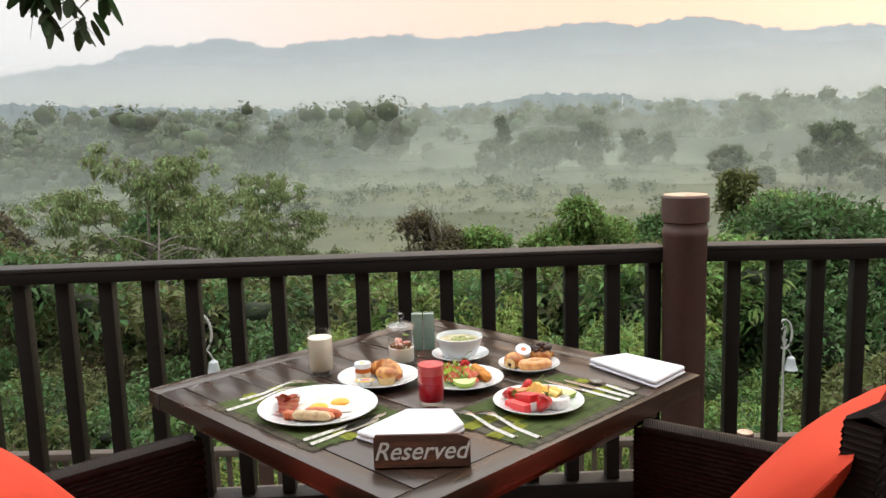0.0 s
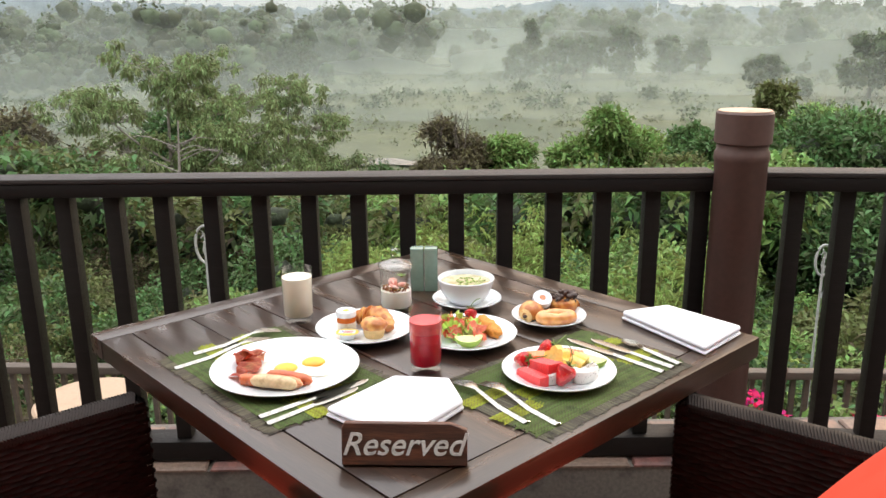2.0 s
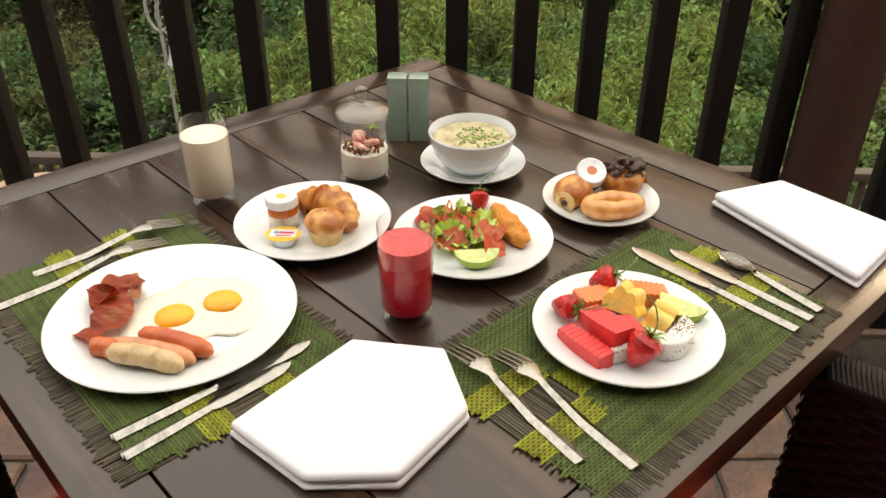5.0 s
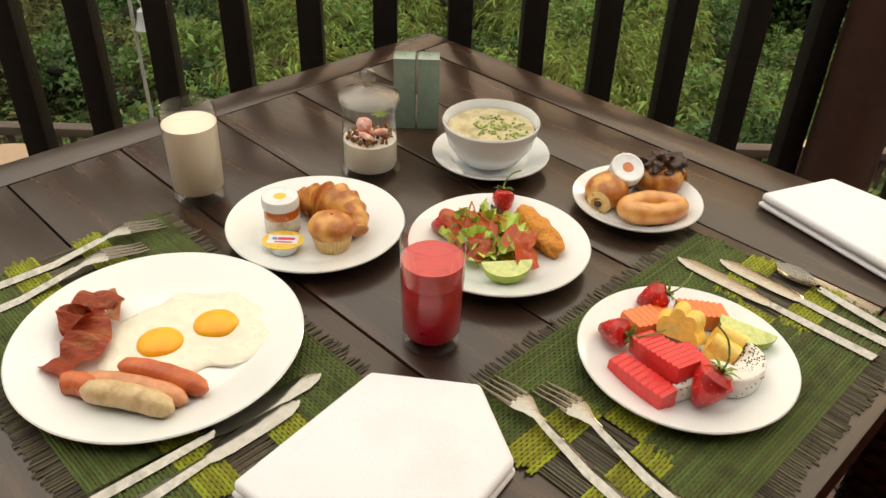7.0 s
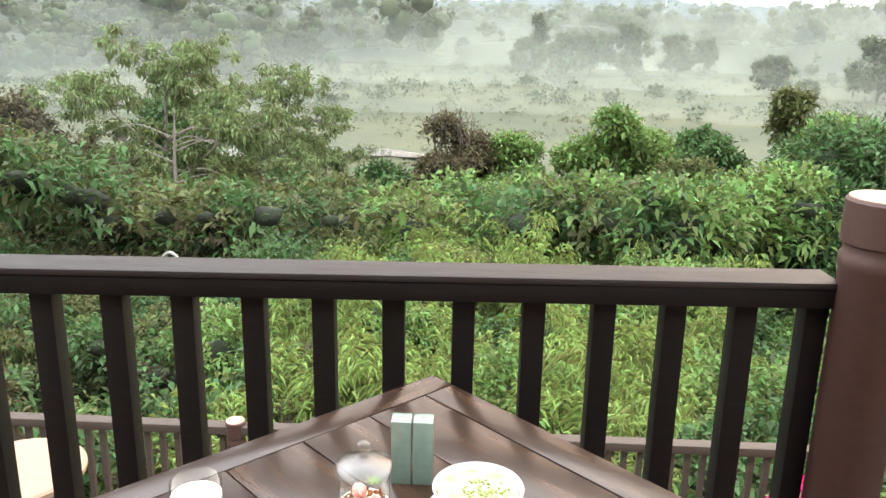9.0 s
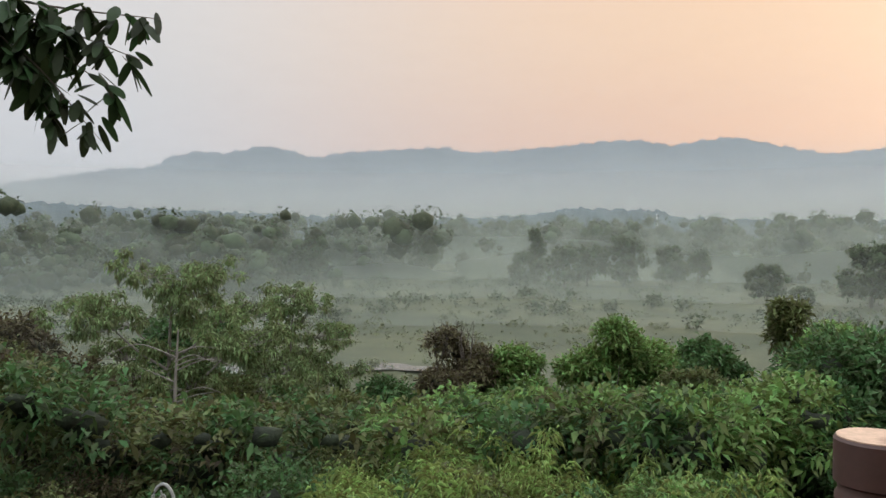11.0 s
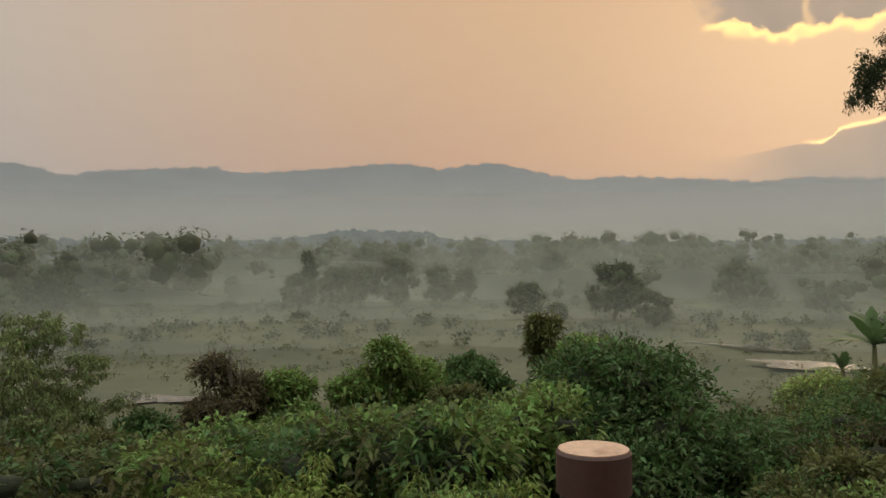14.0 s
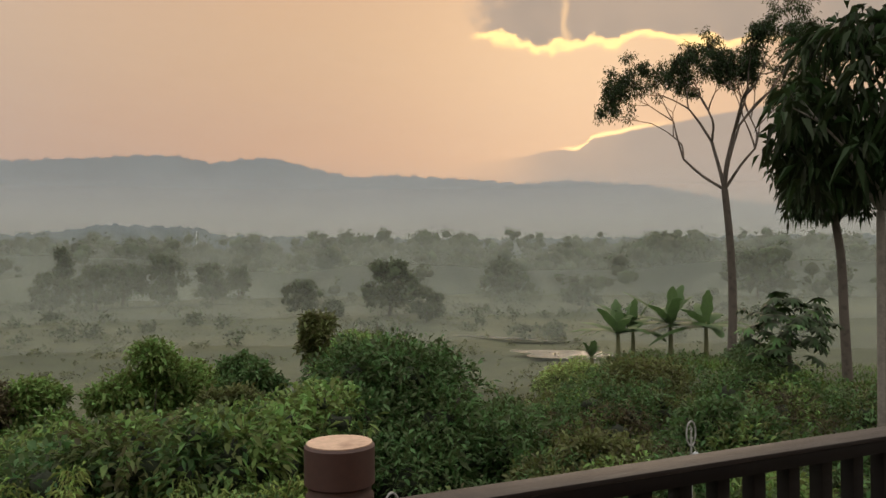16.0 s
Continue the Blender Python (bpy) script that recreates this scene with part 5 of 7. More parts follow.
strawberry(0.034, -0.001, PZ + 0.015, (70, 0, 60), 0.0125)
strawberry(0.098, 0.050, PZ + 0.016, (-35, 0, 0), 0.0125)
strawberry(0.187, -0.169, PZ + 0.017, (75, 0, 50))
strawberry(0.232, -0.117, PZ + 0.017, (60, 0, 80), 0.0135)
strawberry(0.251, -0.239, PZ + 0.022, (25, -20, 150), 0.0165)

MELON = material("watermelon_flesh", (0.74, 0.04, 0.04), 0.35, 0.2, 50, 220, 0.4, second=(0.64, 0.025, 0.03), amount=0.5, coat=0.1)
PAPAYA = material("papaya_flesh", (0.80, 0.20, 0.045), 0.35, 0.15, 50, 200, 0.3, coat=0.3)
PINE = material("pineapple_flesh", (0.88, 0.60, 0.14), 0.4, 0.25, 60, 220, 0.4, second=(0.75, 0.60, 0.20), amount=0.5, coat=0.25)
DRAGON = material("dragon_fruit_flesh", (0.74, 0.72, 0.68), 0.4, 0.1, 60, 220, 0.2, coat=0.2)


def wedge(name, label, mat, x, y, z, turn, size, ridges, tilt=0, group="", roll=0):
    """A cut block of fruit with a ribbed top."""
    L, Wd, Hh = size
    t = thing(name, label, name.replace("_", " "), at(x, y, PZ + z, turn) @ pose(0, 0, 0, roll, tilt, 0), group=group)
    bm = bmesh.new()
    n = ridges * 2
    R = []
    for i in range(n + 1):
        f = i / n
        hx = Hh * (1 - 0.25 * f) + (0.0010 if i % 2 else -0.0006)
        w = Wd * (0.75 + 0.25 * math.sin(math.pi * (0.25 + 0.6 * f)))
        R.append([bm.verts.new(p) for p in ((L * (f - 0.5), -w / 2, 0), (L * (f - 0.5), w / 2, 0), (L * (f - 0.5), w / 2 * 0.9, hx), (L * (f - 0.5), -w / 2 * 0.9, hx))])
    for a, b in zip(R, R[1:]):
        for i in range(4):
            bm.faces.new((a[i], b[i], b[(i + 1) % 4], a[(i + 1) % 4]))
    bm.faces.new(R[0])
    bm.faces.new(R[-1][::-1])
    bmesh.ops.recalc_face_normals(bm, faces=bm.faces)
    part("flesh", bm, mat, t, smooth=False)
    return t


g = "watermelon pieces"
wedge("watermelon", "ribbed block of red watermelon", MELON, 0.200, -0.222, 0.001, 125, (0.060, 0.022, 0.018), 9, group=g)
wedge("watermelon", "ribbed block of red watermelon", MELON, 0.222, -0.203, 0.010, 118, (0.062, 0.028, 0.020), 10, 8, group=g)
wedge("watermelon", "ribbed block of red watermelon", MELON, 0.245, -0.207, 0.006, 105, (0.046, 0.022, 0.020), 8, 4, group=g)
wedge("papaya", "ribbed slice of orange papaya", PAPAYA, 0.222, -0.145, 0.003, 30, (0.050, 0.030, 0.017), 8, 4, "papaya slices")
wedge("papaya", "ribbed slice of orange papaya", PAPAYA, 0.272, -0.134, 0.003, 5, (0.046, 0.026, 0.017), 8, 4, "papaya slices")


def pineapple(x, y, z, turn, tilt):
    t = thing("pineapple", "scallop-cut piece of yellow pineapple", "pineapple", at(x, y, PZ + z, turn) @ pose(0, 0, 0, tilt, 0, 0), group="pineapple pieces")
    bm = bmesh.new()
    outline = []
    for i in range(33):
        a = math.pi * i / 32
        k = 1 + 0.24 * abs(math.sin(a * 3.5))
        outline.append((0.020 * math.cos(a) * k, 0.025 * math.sin(a) * k))
    lo, hi = [bm.verts.new((x, -0.012, z)) for x, z in outline], [bm.verts.new((x * 0.8, 0.012, z * 0.88)) for x, z in outline]
    bm.faces.new(lo), bm.faces.new(hi[::-1])
    n = len(outline)
    for i in range(n):
        bm.faces.new((lo[i], hi[i], hi[(i + 1) % n], lo[(i + 1) % n]))
    bmesh.ops.recalc_face_normals(bm, faces=bm.faces)
    part("flesh", bm, PINE, t)
    return t


pineapple(0.243, -0.165, 0.010, 150, 25), pineapple(0.274, -0.182, 0.006, 60, 20)
for x, y, turn in ((0.250, -0.222, 20), (0.290, -0.208, 235)):
    dr = thing("dragon_fruit", "white dragon fruit slice with black seeds", "dragon fruit", at(x, y, PZ, turn), group="dragon fruit slices")
    half = [(0.031 * math.cos(a), 0.024 * math.sin(a) - 0.008) for a in np.linspace(0, math.pi, 15)]
    part("flesh", slab(half, 0.0, 0.020, 0, 0.003), DRAGON, dr)
    bm = bmesh.new()
    for k in range(150):
        a, e = random.uniform(0.05, 3.09), random.random() ** 0.5 * 0.92
        if k % 3:
            p = (0.031 * e * math.cos(a), 0.024 * e * math.sin(a) - 0.008, 0.0202)
        elif k % 2:
            p = (random.uniform(-0.027, 0.027), -0.0082, random.uniform(0.003, 0.017))
        else:
            p = (0.0312 * math.cos(a), 0.0242 * math.sin(a) - 0.008, random.uniform(0.004, 0.016))
        q = bmesh.ops.create_icosphere(bm, subdivisions=1, radius=0.0007)
        bmesh.ops.translate(bm, vec=p, verts=q["verts"])
    tagged(part("seeds", bm, CHOC, dr), kind="stuff")


# ---- the lower terrace ----
lower = part("lower_deck", box(-4.5, 4.6, 0.92, 2.95, -1.45, -1.2), GROUT, m=None)
tagged(lower, "lower terrace floor below the railing", "terrace", kind="structure")
LOW_RAIL = material("lower_rail_wood", (0.07, 0.052, 0.039), 0.65, 0.3, 8, 60, 0.3, stretch=(1, 8, 8))


def low_railing(x0, x1):
    r = thing("garden_railing", "weathered brown garden railing with thin spindles", "railing", Matrix.Translation((0, 2.72, -1.2)), kind="structure")
    part("top_rail", box(x0, x1, -0.035, 0.035, 0.655, 0.70, 0.008), LOW_RAIL, r)
    part("bottom_rail", box(x0, x1, -0.025, 0.025, 0.06, 0.10, 0.006), LOW_RAIL, r)
    me = None
    x = x0 + 0.04
    while x < x1:
        if me is None:
            b = part("spindle", box(-0.013, 0.013, -0.013, 0.013, 0.101, 0.654), LOW_RAIL, r, smooth=False)
            me = b.data
        else:
            b = new("spindle", me)
            b.parent = r
        b.location.x = x
        x += 0.074


low_railing(-4.2, 4.4)
for x in (-1.06, 1.75):
    post(Matrix.Translation((x, 2.72, -1.2)), 0.72, 0.048)
CREAM = material("cream_table_top", (0.36, 0.25, 0.165), 0.5, 0.15, 8, 60, 0.1)
rt = thing("round_table", "round cream-topped pedestal table on the lower terrace", "table", Matrix.Translation((-1.78, 2.12, -1.2)))
part("tabletop", lathe([(0, 0.745), (0.25, 0.745), (0.262, 0.757), (0.262, 0.775), (0.25, 0.785), (0, 0.785)], 48), CREAM, rt)
part("column", lathe([(0, 0.03), (0.035, 0.03), (0.03, 0.4), (0.035, 0.745), (0, 0.745)], 20), RAIL_WOOD, rt)
part("base", lathe([(0, 0), (0.2, 0), (0.2, 0.02), (0.04, 0.035), (0, 0.035)], 32), RAIL_WOOD, rt)

IRON = material("pale_painted_iron", (0.34, 0.35, 0.33), 0.55, 0.3, 30, 120, 0.3)
BELL = material("grey_bell_metal", (0.42, 0.46, 0.48), 0.45, 0.25, 25, 90, 0.2, metal=0.3)


def bell_stand(x, y, z_wheel, turn=0):
    base = float(land(x, y))
    t = thing("bell_stand", "wrought-iron garden stand with scrolled wheel and hanging bell", "garden ornament", Matrix.Translation((x, y, base)) @ pose(0, 0, 0, 0, 0, turn), group="bell stands")
    h = z_wheel - base
    part("pole", tube([(0, 0, -0.1), (0, 0, h + 0.02)], [0.012, 0.01], 8), IRON, t)
    ring = [(0.11 * math.cos(a) * 0.55, 0, h + 0.12 * math.sin(a)) for a in np.linspace(0, 6.283, 25)]
    wheel = part("wheel", tube(ring, [0.009] * 25, 6), IRON, t)
    for k in range(4):
        a = k * 1.571 + 0.5
        sc = [(0.055 * math.cos(a) * q * math.cos(b) * 0.9, 0, h + 0.1 * q * math.sin(a + b)) for q, b in zip(np.linspace(0.15, 0.95, 9), np.linspace(0, 2.2, 9))]
        part("scroll", tube(sc, [0.005] * 9, 5), IRON, wheel)
    part("hook", tube(bend([(0, 0, h - 0.10), (0.04, 0, h - 0.14), (0.06, 0, h - 0.18)], 5), [0.005] * 11, 6), IRON, t)
    part("bell", lathe([(0, 0.0), (0.012, -0.005), (0.03, -0.02), (0.036, -0.06), (0.045, -0.095), (0.055, -0.115), (0.05, -0.115), (0.04, -0.09), (0.02, -0.03), (0, -0.02)], 24), BELL, t, "grey metal bell", m=Matrix.Translation((0.06, 0, h - 0.18)))
    return t


bell_stand(-1.60, 3.42, 0.02)
bell_stand(2.72, 4.55, -0.40)
bell_stand(6.1, 4.9, -0.30)


# ---- foliage ----
def polar(az, d):
    return 0.15 + d * math.sin(radians(az)), -0.8 + d * math.cos(radians(az))


def clumps(cx, cy, z0, z1, rx, n, rng, small=0.38):
    """Leaf clumps filling a rounded crown between two heights."""
    c, s = [], []
    for _ in range(n):
        a, q = rng.random() * 6.283, rng.random() ** 0.5
        h = rng.random()
        w = math.sin(math.pi * (0.36 + 0.55 * h)) ** 0.7
        c.append((cx + rx * w * q * math.cos(a), cy + rx * w * q * math.sin(a), z0 + (z1 - z0) * h))
        k = small * rx * (0.6 + 0.7 * rng.random())
        s.append((k, k, k * 0.7))
    return c, s


def shrub(name, label, az, d, z0, z1, rx, mat, count, size, seed, n=16, group="", droop=0.5, slim=0.38, twigs=0, category="bush"):
    r = np.random.default_rng(seed)
    x, y = polar(az, d)
    g = float(land(x, y))
    t = thing(name, label, category, Matrix.Translation((x, y, g)), group=group)
    bm = bmesh.new()
    for k in range(5):
        a = k * 1.26
        tube(bend([(0, 0, -0.3), (0.2 * rx * math.cos(a), 0.2 * rx * math.sin(a), (z1 - g) * 0.35), (0.55 * rx * math.cos(a), 0.55 * rx * math.sin(a), (z1 - g) * 0.8)], 4), list(np.linspace(0.06, 0.015, 9) * max(1, rx / 2)), 6, bm)
    part("stems", bm, BARK, t)
    z0 = max(z0, z1 - 2.5 * rx)
    c, s = clumps(0, 0, z0 - g, z1 - g - 0.2 * rx, rx, int(n * 1.7), r, 0.33)
    s = np.asarray(s)
    v, f = tufted(c, s[:, 0], int(count * 0.22), 8, size * 0.9, r, droop, slim)
    raw("foliage", v, f, mat, t)
    # dark masses put the bush's inner shade into colour
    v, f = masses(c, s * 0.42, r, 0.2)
    tagged(raw("inner_shade", v, f, SHADE_CORE, t, "dark core standing in for shade among the leaves"), kind="stuff")
    if twigs:
        bm = bmesh.new()
        for k in range(twigs):
            a, q = r.random() * 6.283, rx * r.random() ** 0.5 * 0.6
            p = Vector((q * math.cos(a), q * math.sin(a), z1 - g - 0.6 * rx))
            tube([p, p + Vector((r.normal() * 0.1, r.normal() * 0.1, 0.35 * rx)), p + Vector((r.normal() * 0.3, r.normal() * 0.3, 0.75 * rx))], [0.02, 0.012, 0.004], 4, bm)
        tagged(part("dry_brush", bm, BARK, t, "bare grey twigs"), kind="stuff")
    return t


# undergrowth that covers the slope: rounded leafy mounds with dark gaps, and arching bamboo sprays
r = np.random.default_rng(11)


def cover(name, category, C, R, kinds):
    """Leafy mounds in several kinds of leaf over dark cores painted as inner shade; kinds: (chooser, tufts, leaves in
    each, size, droop, slim, material, label).
    """
    C, R = np.asarray(C), np.asarray(R)
    for sel, tufts, per, size, droop, slim, mat, lab in kinds:
        if sel.sum():
            v, f = tufted(C[sel], R[sel], tufts, per, size, r, droop, slim)
            tagged(raw(name, v, f, mat), lab, category, kind="stuff")
    # near-black cores stand in for shade in the gaps
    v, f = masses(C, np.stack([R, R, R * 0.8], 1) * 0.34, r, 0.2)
    tagged(raw("shaded_" + name, v, f, SHADE_CORE), "dark cores painted as shade inside the growth on the slope", category, kind="stuff")


C, R = [], []
for _ in range(330):
    az, d = r.uniform(-52, 24), 4.2 + 10 * r.random() ** 0.85
    x, y = polar(az, d)
    if y < 3.5:
        continue
    k = (0.24 + 0.026 * d) * (0.7 + 0.9 * r.random() ** 2)
    C.append((x, y, float(land(x, y)) + k * 0.3 + r.random() ** 2 * min(1.35, 0.3 + d * 0.08)))
    R.append(k)
C = np.array(C)
az_ = np.degrees(np.arctan2(C[:, 0], C[:, 1]))
zone = np.where(az_ < -13, 0, np.where(az_ < 13, 1, 2))
close = np.hypot(C[:, 0], C[:, 1]) < 9
zone = np.where(close & (r.random(len(C)) < 0.6), 1, zone)
pick = r.random(len(C))
cover("leafy_undergrowth", "undergrowth", C, R, (
    (((zone == 0) & (pick < 0.5)) | ((zone == 1) & (pick < 0.16)) | ((zone == 2) & (pick < 0.68)), 9500, 8, 0.095, 0.6, 0.5, LEAF_DARK, "dark green broad-leaved undergrowth on the slope"),
    (((zone == 0) & (pick >= 0.5) & (pick < 0.78)) | ((zone == 1) & (pick >= 0.16) & (pick < 0.3)), 6500, 8, 0.09, 0.6, 0.4, LEAF_OLIVE, "olive undergrowth on the slope"),
    (((zone == 0) & (pick >= 0.9)) | ((zone == 1) & (pick >= 0.3) & (pick < 0.42)), 3000, 8, 0.095, 0.7, 0.3, LEAF_BROWN, "dry brown undergrowth on the slope"),
    (((zone == 0) & (pick >= 0.78) & (pick < 0.9)) | ((zone == 1) & (pick >= 0.42) & (pick < 0.66)) | ((zone == 2) & (pick >= 0.68)), 9500, 8, 0.095, 0.6, 0.42, LEAF_BRIGHT, "fresh green leafy undergrowth on the slope"),
    ((zone == 1) & (pick >= 0.66), 7600, 9, 0.125, 0.9, 0.17, LEAF_MID, "light green tufted bamboo undergrowth on the slope")))


def sprays(n, az0, az1, d0, d1, rng_):
    """Arching bamboo culms: centres of the leaf tufts along each."""
    c, s = [], []
    while n:
        az, d = rng_.uniform(az0, az1), d0 + (d1 - d0) * rng_.random() ** 0.8
        x, y = polar(az, d)
        if y < 3.5:
            continue
        n -= 1
        h, a, z = rng_.uniform(0.8, 1.5) * min(1.7, 0.7 + d * 0.09), rng_.random() * 6.283, float(land(x, y))
        reach = h * rng_.uniform(0.35, 0.8)
        for f in np.linspace(0.4, 1.0, 8):
            q = reach * f * f
            c.append((x + q * math.cos(a), y + q * math.sin(a), z + h * (1.25 * f - 0.42 * f ** 3)))
            s.append(0.06 + 0.05 * h * (1.1 - f))
    return c, s


for az0, az1, d0, d1, n, tufts, size in ((-16, 18, 4.3, 9, 60, 2600, 0.10), (-14, 17, 9, 17, 70, 2600, 0.14)):
    c, s = sprays(n, az0, az1, d0, d1, r)
    v, f = tufted(c, s, tufts, 7, size, r, 1.0, 0.16, 1.0, 0.2)
    tagged(raw("bamboo_undergrowth", v, f, LEAF_MID), "drooping light green bamboo sprays over the slope", "bamboo", kind="stuff")

# thicket between the bamboo and the valley floor
C, R = [], []
for _ in range(560):
    az, d = r.uniform(-54, 22), 13.5 + 23 * r.random()
    x, y = polar(az, d)
    top = 1.4 + d * math.tan(radians(np.interp(az, [-31.5, -26.6, -21.0, -14.6, -6.6, -0.1, 5.5, 13.2, 20.3], [-7.4, -9.6, -11.8, -11.2, -12.2, -11.3, -10.6, -10.8, -9.3]) + 0.8 - 2.0 * r.random()))
    g = float(land(x, y))
    k = (0.42 + 0.022 * d) * (0.6 + 0.9 * r.random() ** 1.5)
    C.append((x, y, max(g + 0.2, min(top, g + 5.8) - 0.85 * k)))
    R.append(k)
for _ in range(170):
    az, d = r.uniform(-54, 22), 36 + 30 * r.random()
    x, y = polar(az, d)
    k = 0.9 + 1.2 * r.random()
    C.append((x, y, float(land(x, y)) + 0.6 * k * r.random()))
    R.append(k)
C = np.array(C)
pick = r.random(len(C)) + np.where(np.degrees(np.arctan2(C[:, 0], C[:, 1])) < -7, 0.36, 0.0)
cover("slope_thicket", "thicket", C, R, (
    (pick < 0.36, 10500, 8, 0.205, 0.6, 0.4, LEAF_BRIGHT, "fresh green thicket of shrubs on the lower slope"),
    ((pick >= 0.36) & (pick < 0.82), 13500, 8, 0.205, 0.6, 0.45, LEAF_DARK, "dark green thicket of shrubs on the lower slope"),
    ((pick >= 0.82) & (pick < 1.16), 11500, 8, 0.195, 0.6, 0.4, LEAF_OLIVE, "olive thicket of shrubs on the lower slope"),
    (pick >= 1.16, 5600, 8, 0.195, 0.6, 0.35, LEAF_BROWN, "brownish dry thicket of shrubs on the lower slope")))

# rough growth over the near part of the shoulder
C, Sp = [], []
for _ in range(250):
    az, d = r.uniform(20, 66), 6.5 + 17 * r.random()
    x, y = polar(az, d)
    k = (0.3 + 0.018 * d) * (0.7 + 0.8 * r.random())
    C.append((x, y, float(land(x, y)) + 0.7 * r.random() * k))
    Sp.append((k * 1.2, k * 1.2, k * 0.8))
C, R = np.array(C), np.array(Sp)[:, 0] * 0.85
pick = r.random(len(C))
cover("shoulder_weeds", "weeds", C, R, (
    (pick < 0.5, 7000, 8, 0.125, 0.5, 0.4, LEAF_DARK, "dark green weeds over the shoulder"), ((pick >= 0.5) & (pick < 0.7), 3000, 8, 0.125, 0.5, 0.3, LEAF_OLIVE, "olive weeds over the shoulder"),
    ((pick >= 0.7) & (pick < 0.82), 1900, 8, 0.125, 0.6, 0.25, LEAF_BROWN, "dry brown weeds over the shoulder"), (pick >= 0.82, 2900, 8, 0.125, 0.5, 0.4, LEAF_BRIGHT, "fresh green weeds over the shoulder")))

# trees and bushes behind it
shrub("vine_bush", "dark green vine-covered mound of bushes", 26, 17.5, -5.5, -0.55, 3.0, LEAF_DARK, 26000, 0.19, 21, 34, "vine bushes")
shrub("vine_bush", "dark vine-covered bush beside the mound", 33, 18, -5.0, -1.9, 2.0, LEAF_DARK, 9000, 0.19, 22, 18, "vine bushes")
shrub("vine_bush", "fresh green vine bush on the mound", 23.5, 20, -4.0, -0.5, 1.9, LEAF_BRIGHT, 11000, 0.15, 23, 20, "vine bushes", twigs=10)
shrub("vine_column", "slender vine-covered tree trunk with olive leaves", 20.2, 21, -5, -0.05, 0.55, LEAF_OLIVE, 2600, 0.16, 24, 12)
shrub("round_bush", "dark green round leafy bush", 8.5, 30, -7.5, -1.75, 1.75, LEAF_BRIGHT, 12000, 0.26, 25, 16, "round bushes")
shrub("round_bush", "dark green leafy bush with a full crown", 11.8, 31, -7.5, -2.0, 1.5, LEAF_BRIGHT, 9000, 0.26, 26, 14, "round bushes")
shrub("round_bush", "green leafy bush on the slope", 15.6, 28, -7, -1.75, 1.4, LEAF_DARK, 7000, 0.24, 27, 12, "round bushes")
shrub("round_bush", "olive vine-hung bush on the slope", 14.0, 25, -7, -2.6, 1.0, LEAF_OLIVE, 5000, 0.2, 28, 10, "round bushes")
shrub("brown_bush", "brownish bush with bare twigs on top", -2.0, 30, -8.0, -1.9, 1.75, LEAF_BROWN, 12000, 0.2, 29, 18, "round bushes", twigs=26)
shrub("round_bush", "fresh green bush beside the brown one", 2.2, 30, -8.0, -2.7, 1.3, LEAF_BRIGHT, 7000, 0.24, 30, 12, "round bushes")
shrub("round_bush", "small dark bush on the slope", -7.5, 27, -8, -3.4, 1.6, LEAF_DARK, 8000, 0.22, 31, 14, "round bushes")
for k, (az, d, z1, rx, mat) in enumerate(((-32, 24, -1.6, 2.6, LEAF_OLIVE), (-38, 20, -1.2, 2.6, LEAF_OLIVE), (-27, 27, -2.3, 2.2, LEAF_BROWN), (-17, 25, -2.9, 2.4, LEAF_OLIVE), (-11, 24, -3.2, 2.0, LEAF_OLIVE), (-22, 20, -3.2, 2.4, LEAF_DARK),
                                         (-30, 16, -2.6, 2.0, LEAF_DARK), (-44, 16, -1.0, 2.2, LEAF_OLIVE), (5, 21, -3.5, 1.8, LEAF_MID), (-3, 20, -3.6, 1.8, LEAF_MID), (11, 19, -3.2, 1.8, LEAF_MID), (17, 17, -2.7, 1.5, LEAF_MID))):
    shrub("slope_bush", "wild leafy bush on the garden slope", az, d, float(land(*polar(az, d))) - 0.2, z1, rx, mat, 7500, 0.2, 40 + k, 14, "slope bushes")


def limb_tree(name, label, az, d, spread, tiers, mat, seed, trunk=0.13, size=0.22, count=9000, bark=PALE_BARK, base=None, thin=0.75):
    """An open tree: a tapering trunk, limbs reaching out, and flat leafy tiers at their ends; tiers: (bearing, reach, height, radius)."""
    r = np.random.default_rng(seed)
    x, y = polar(az, d)
    g = float(land(x, y)) if base is None else base
    t = thing(name, label, "tree", Matrix.Translation((x, y, g)), group="slope trees")
    top = max(h for _, _, h, _ in tiers) - g
    pts = bend([(0, 0, -0.3), (0.05, 0, top * 0.3), (-0.1, 0.05, top * 0.6), (0.05, 0, top * 0.97)], 6)
    part("trunk", tube(pts, list(np.linspace(trunk, trunk * 0.2, len(pts))), 10), bark, t)
    c, s = [], []
    for b, reach, h, rad in tiers:
        bm = bmesh.new()
        e = Vector((reach * math.cos(radians(b)), reach * math.sin(radians(b)), h - g))
        o = Vector((0, 0, max(0.2 * top, (h - g) - reach * 0.55 - 0.5)))
        mid = o.lerp(e, 0.5) + Vector((0, 0, -0.08 * reach))
        tube(bend([o, mid, e], 5), list(np.linspace(trunk * 0.38, 0.012, 11)), 6, bm)
        for k in range(17):
            a, q = r.random() * 6.283, 1.5 * rad * r.random() ** 0.5
            p = e + Vector((q * math.cos(a), q * math.sin(a), r.normal() * 0.22))
            c.append(p[:])
            s.append((rad * 0.3, rad * 0.3, rad * 0.3 * thin))
            tube([mid.lerp(e, 0.6), p], [0.014, 0.005], 4, bm)
        part("limb", bm, bark, t)
    v, f = leaves(c, s, int(count * 1.15), size, r, 0.8, 0.42, 0.05)
    raw("crown", v, f, mat, t)
    return t


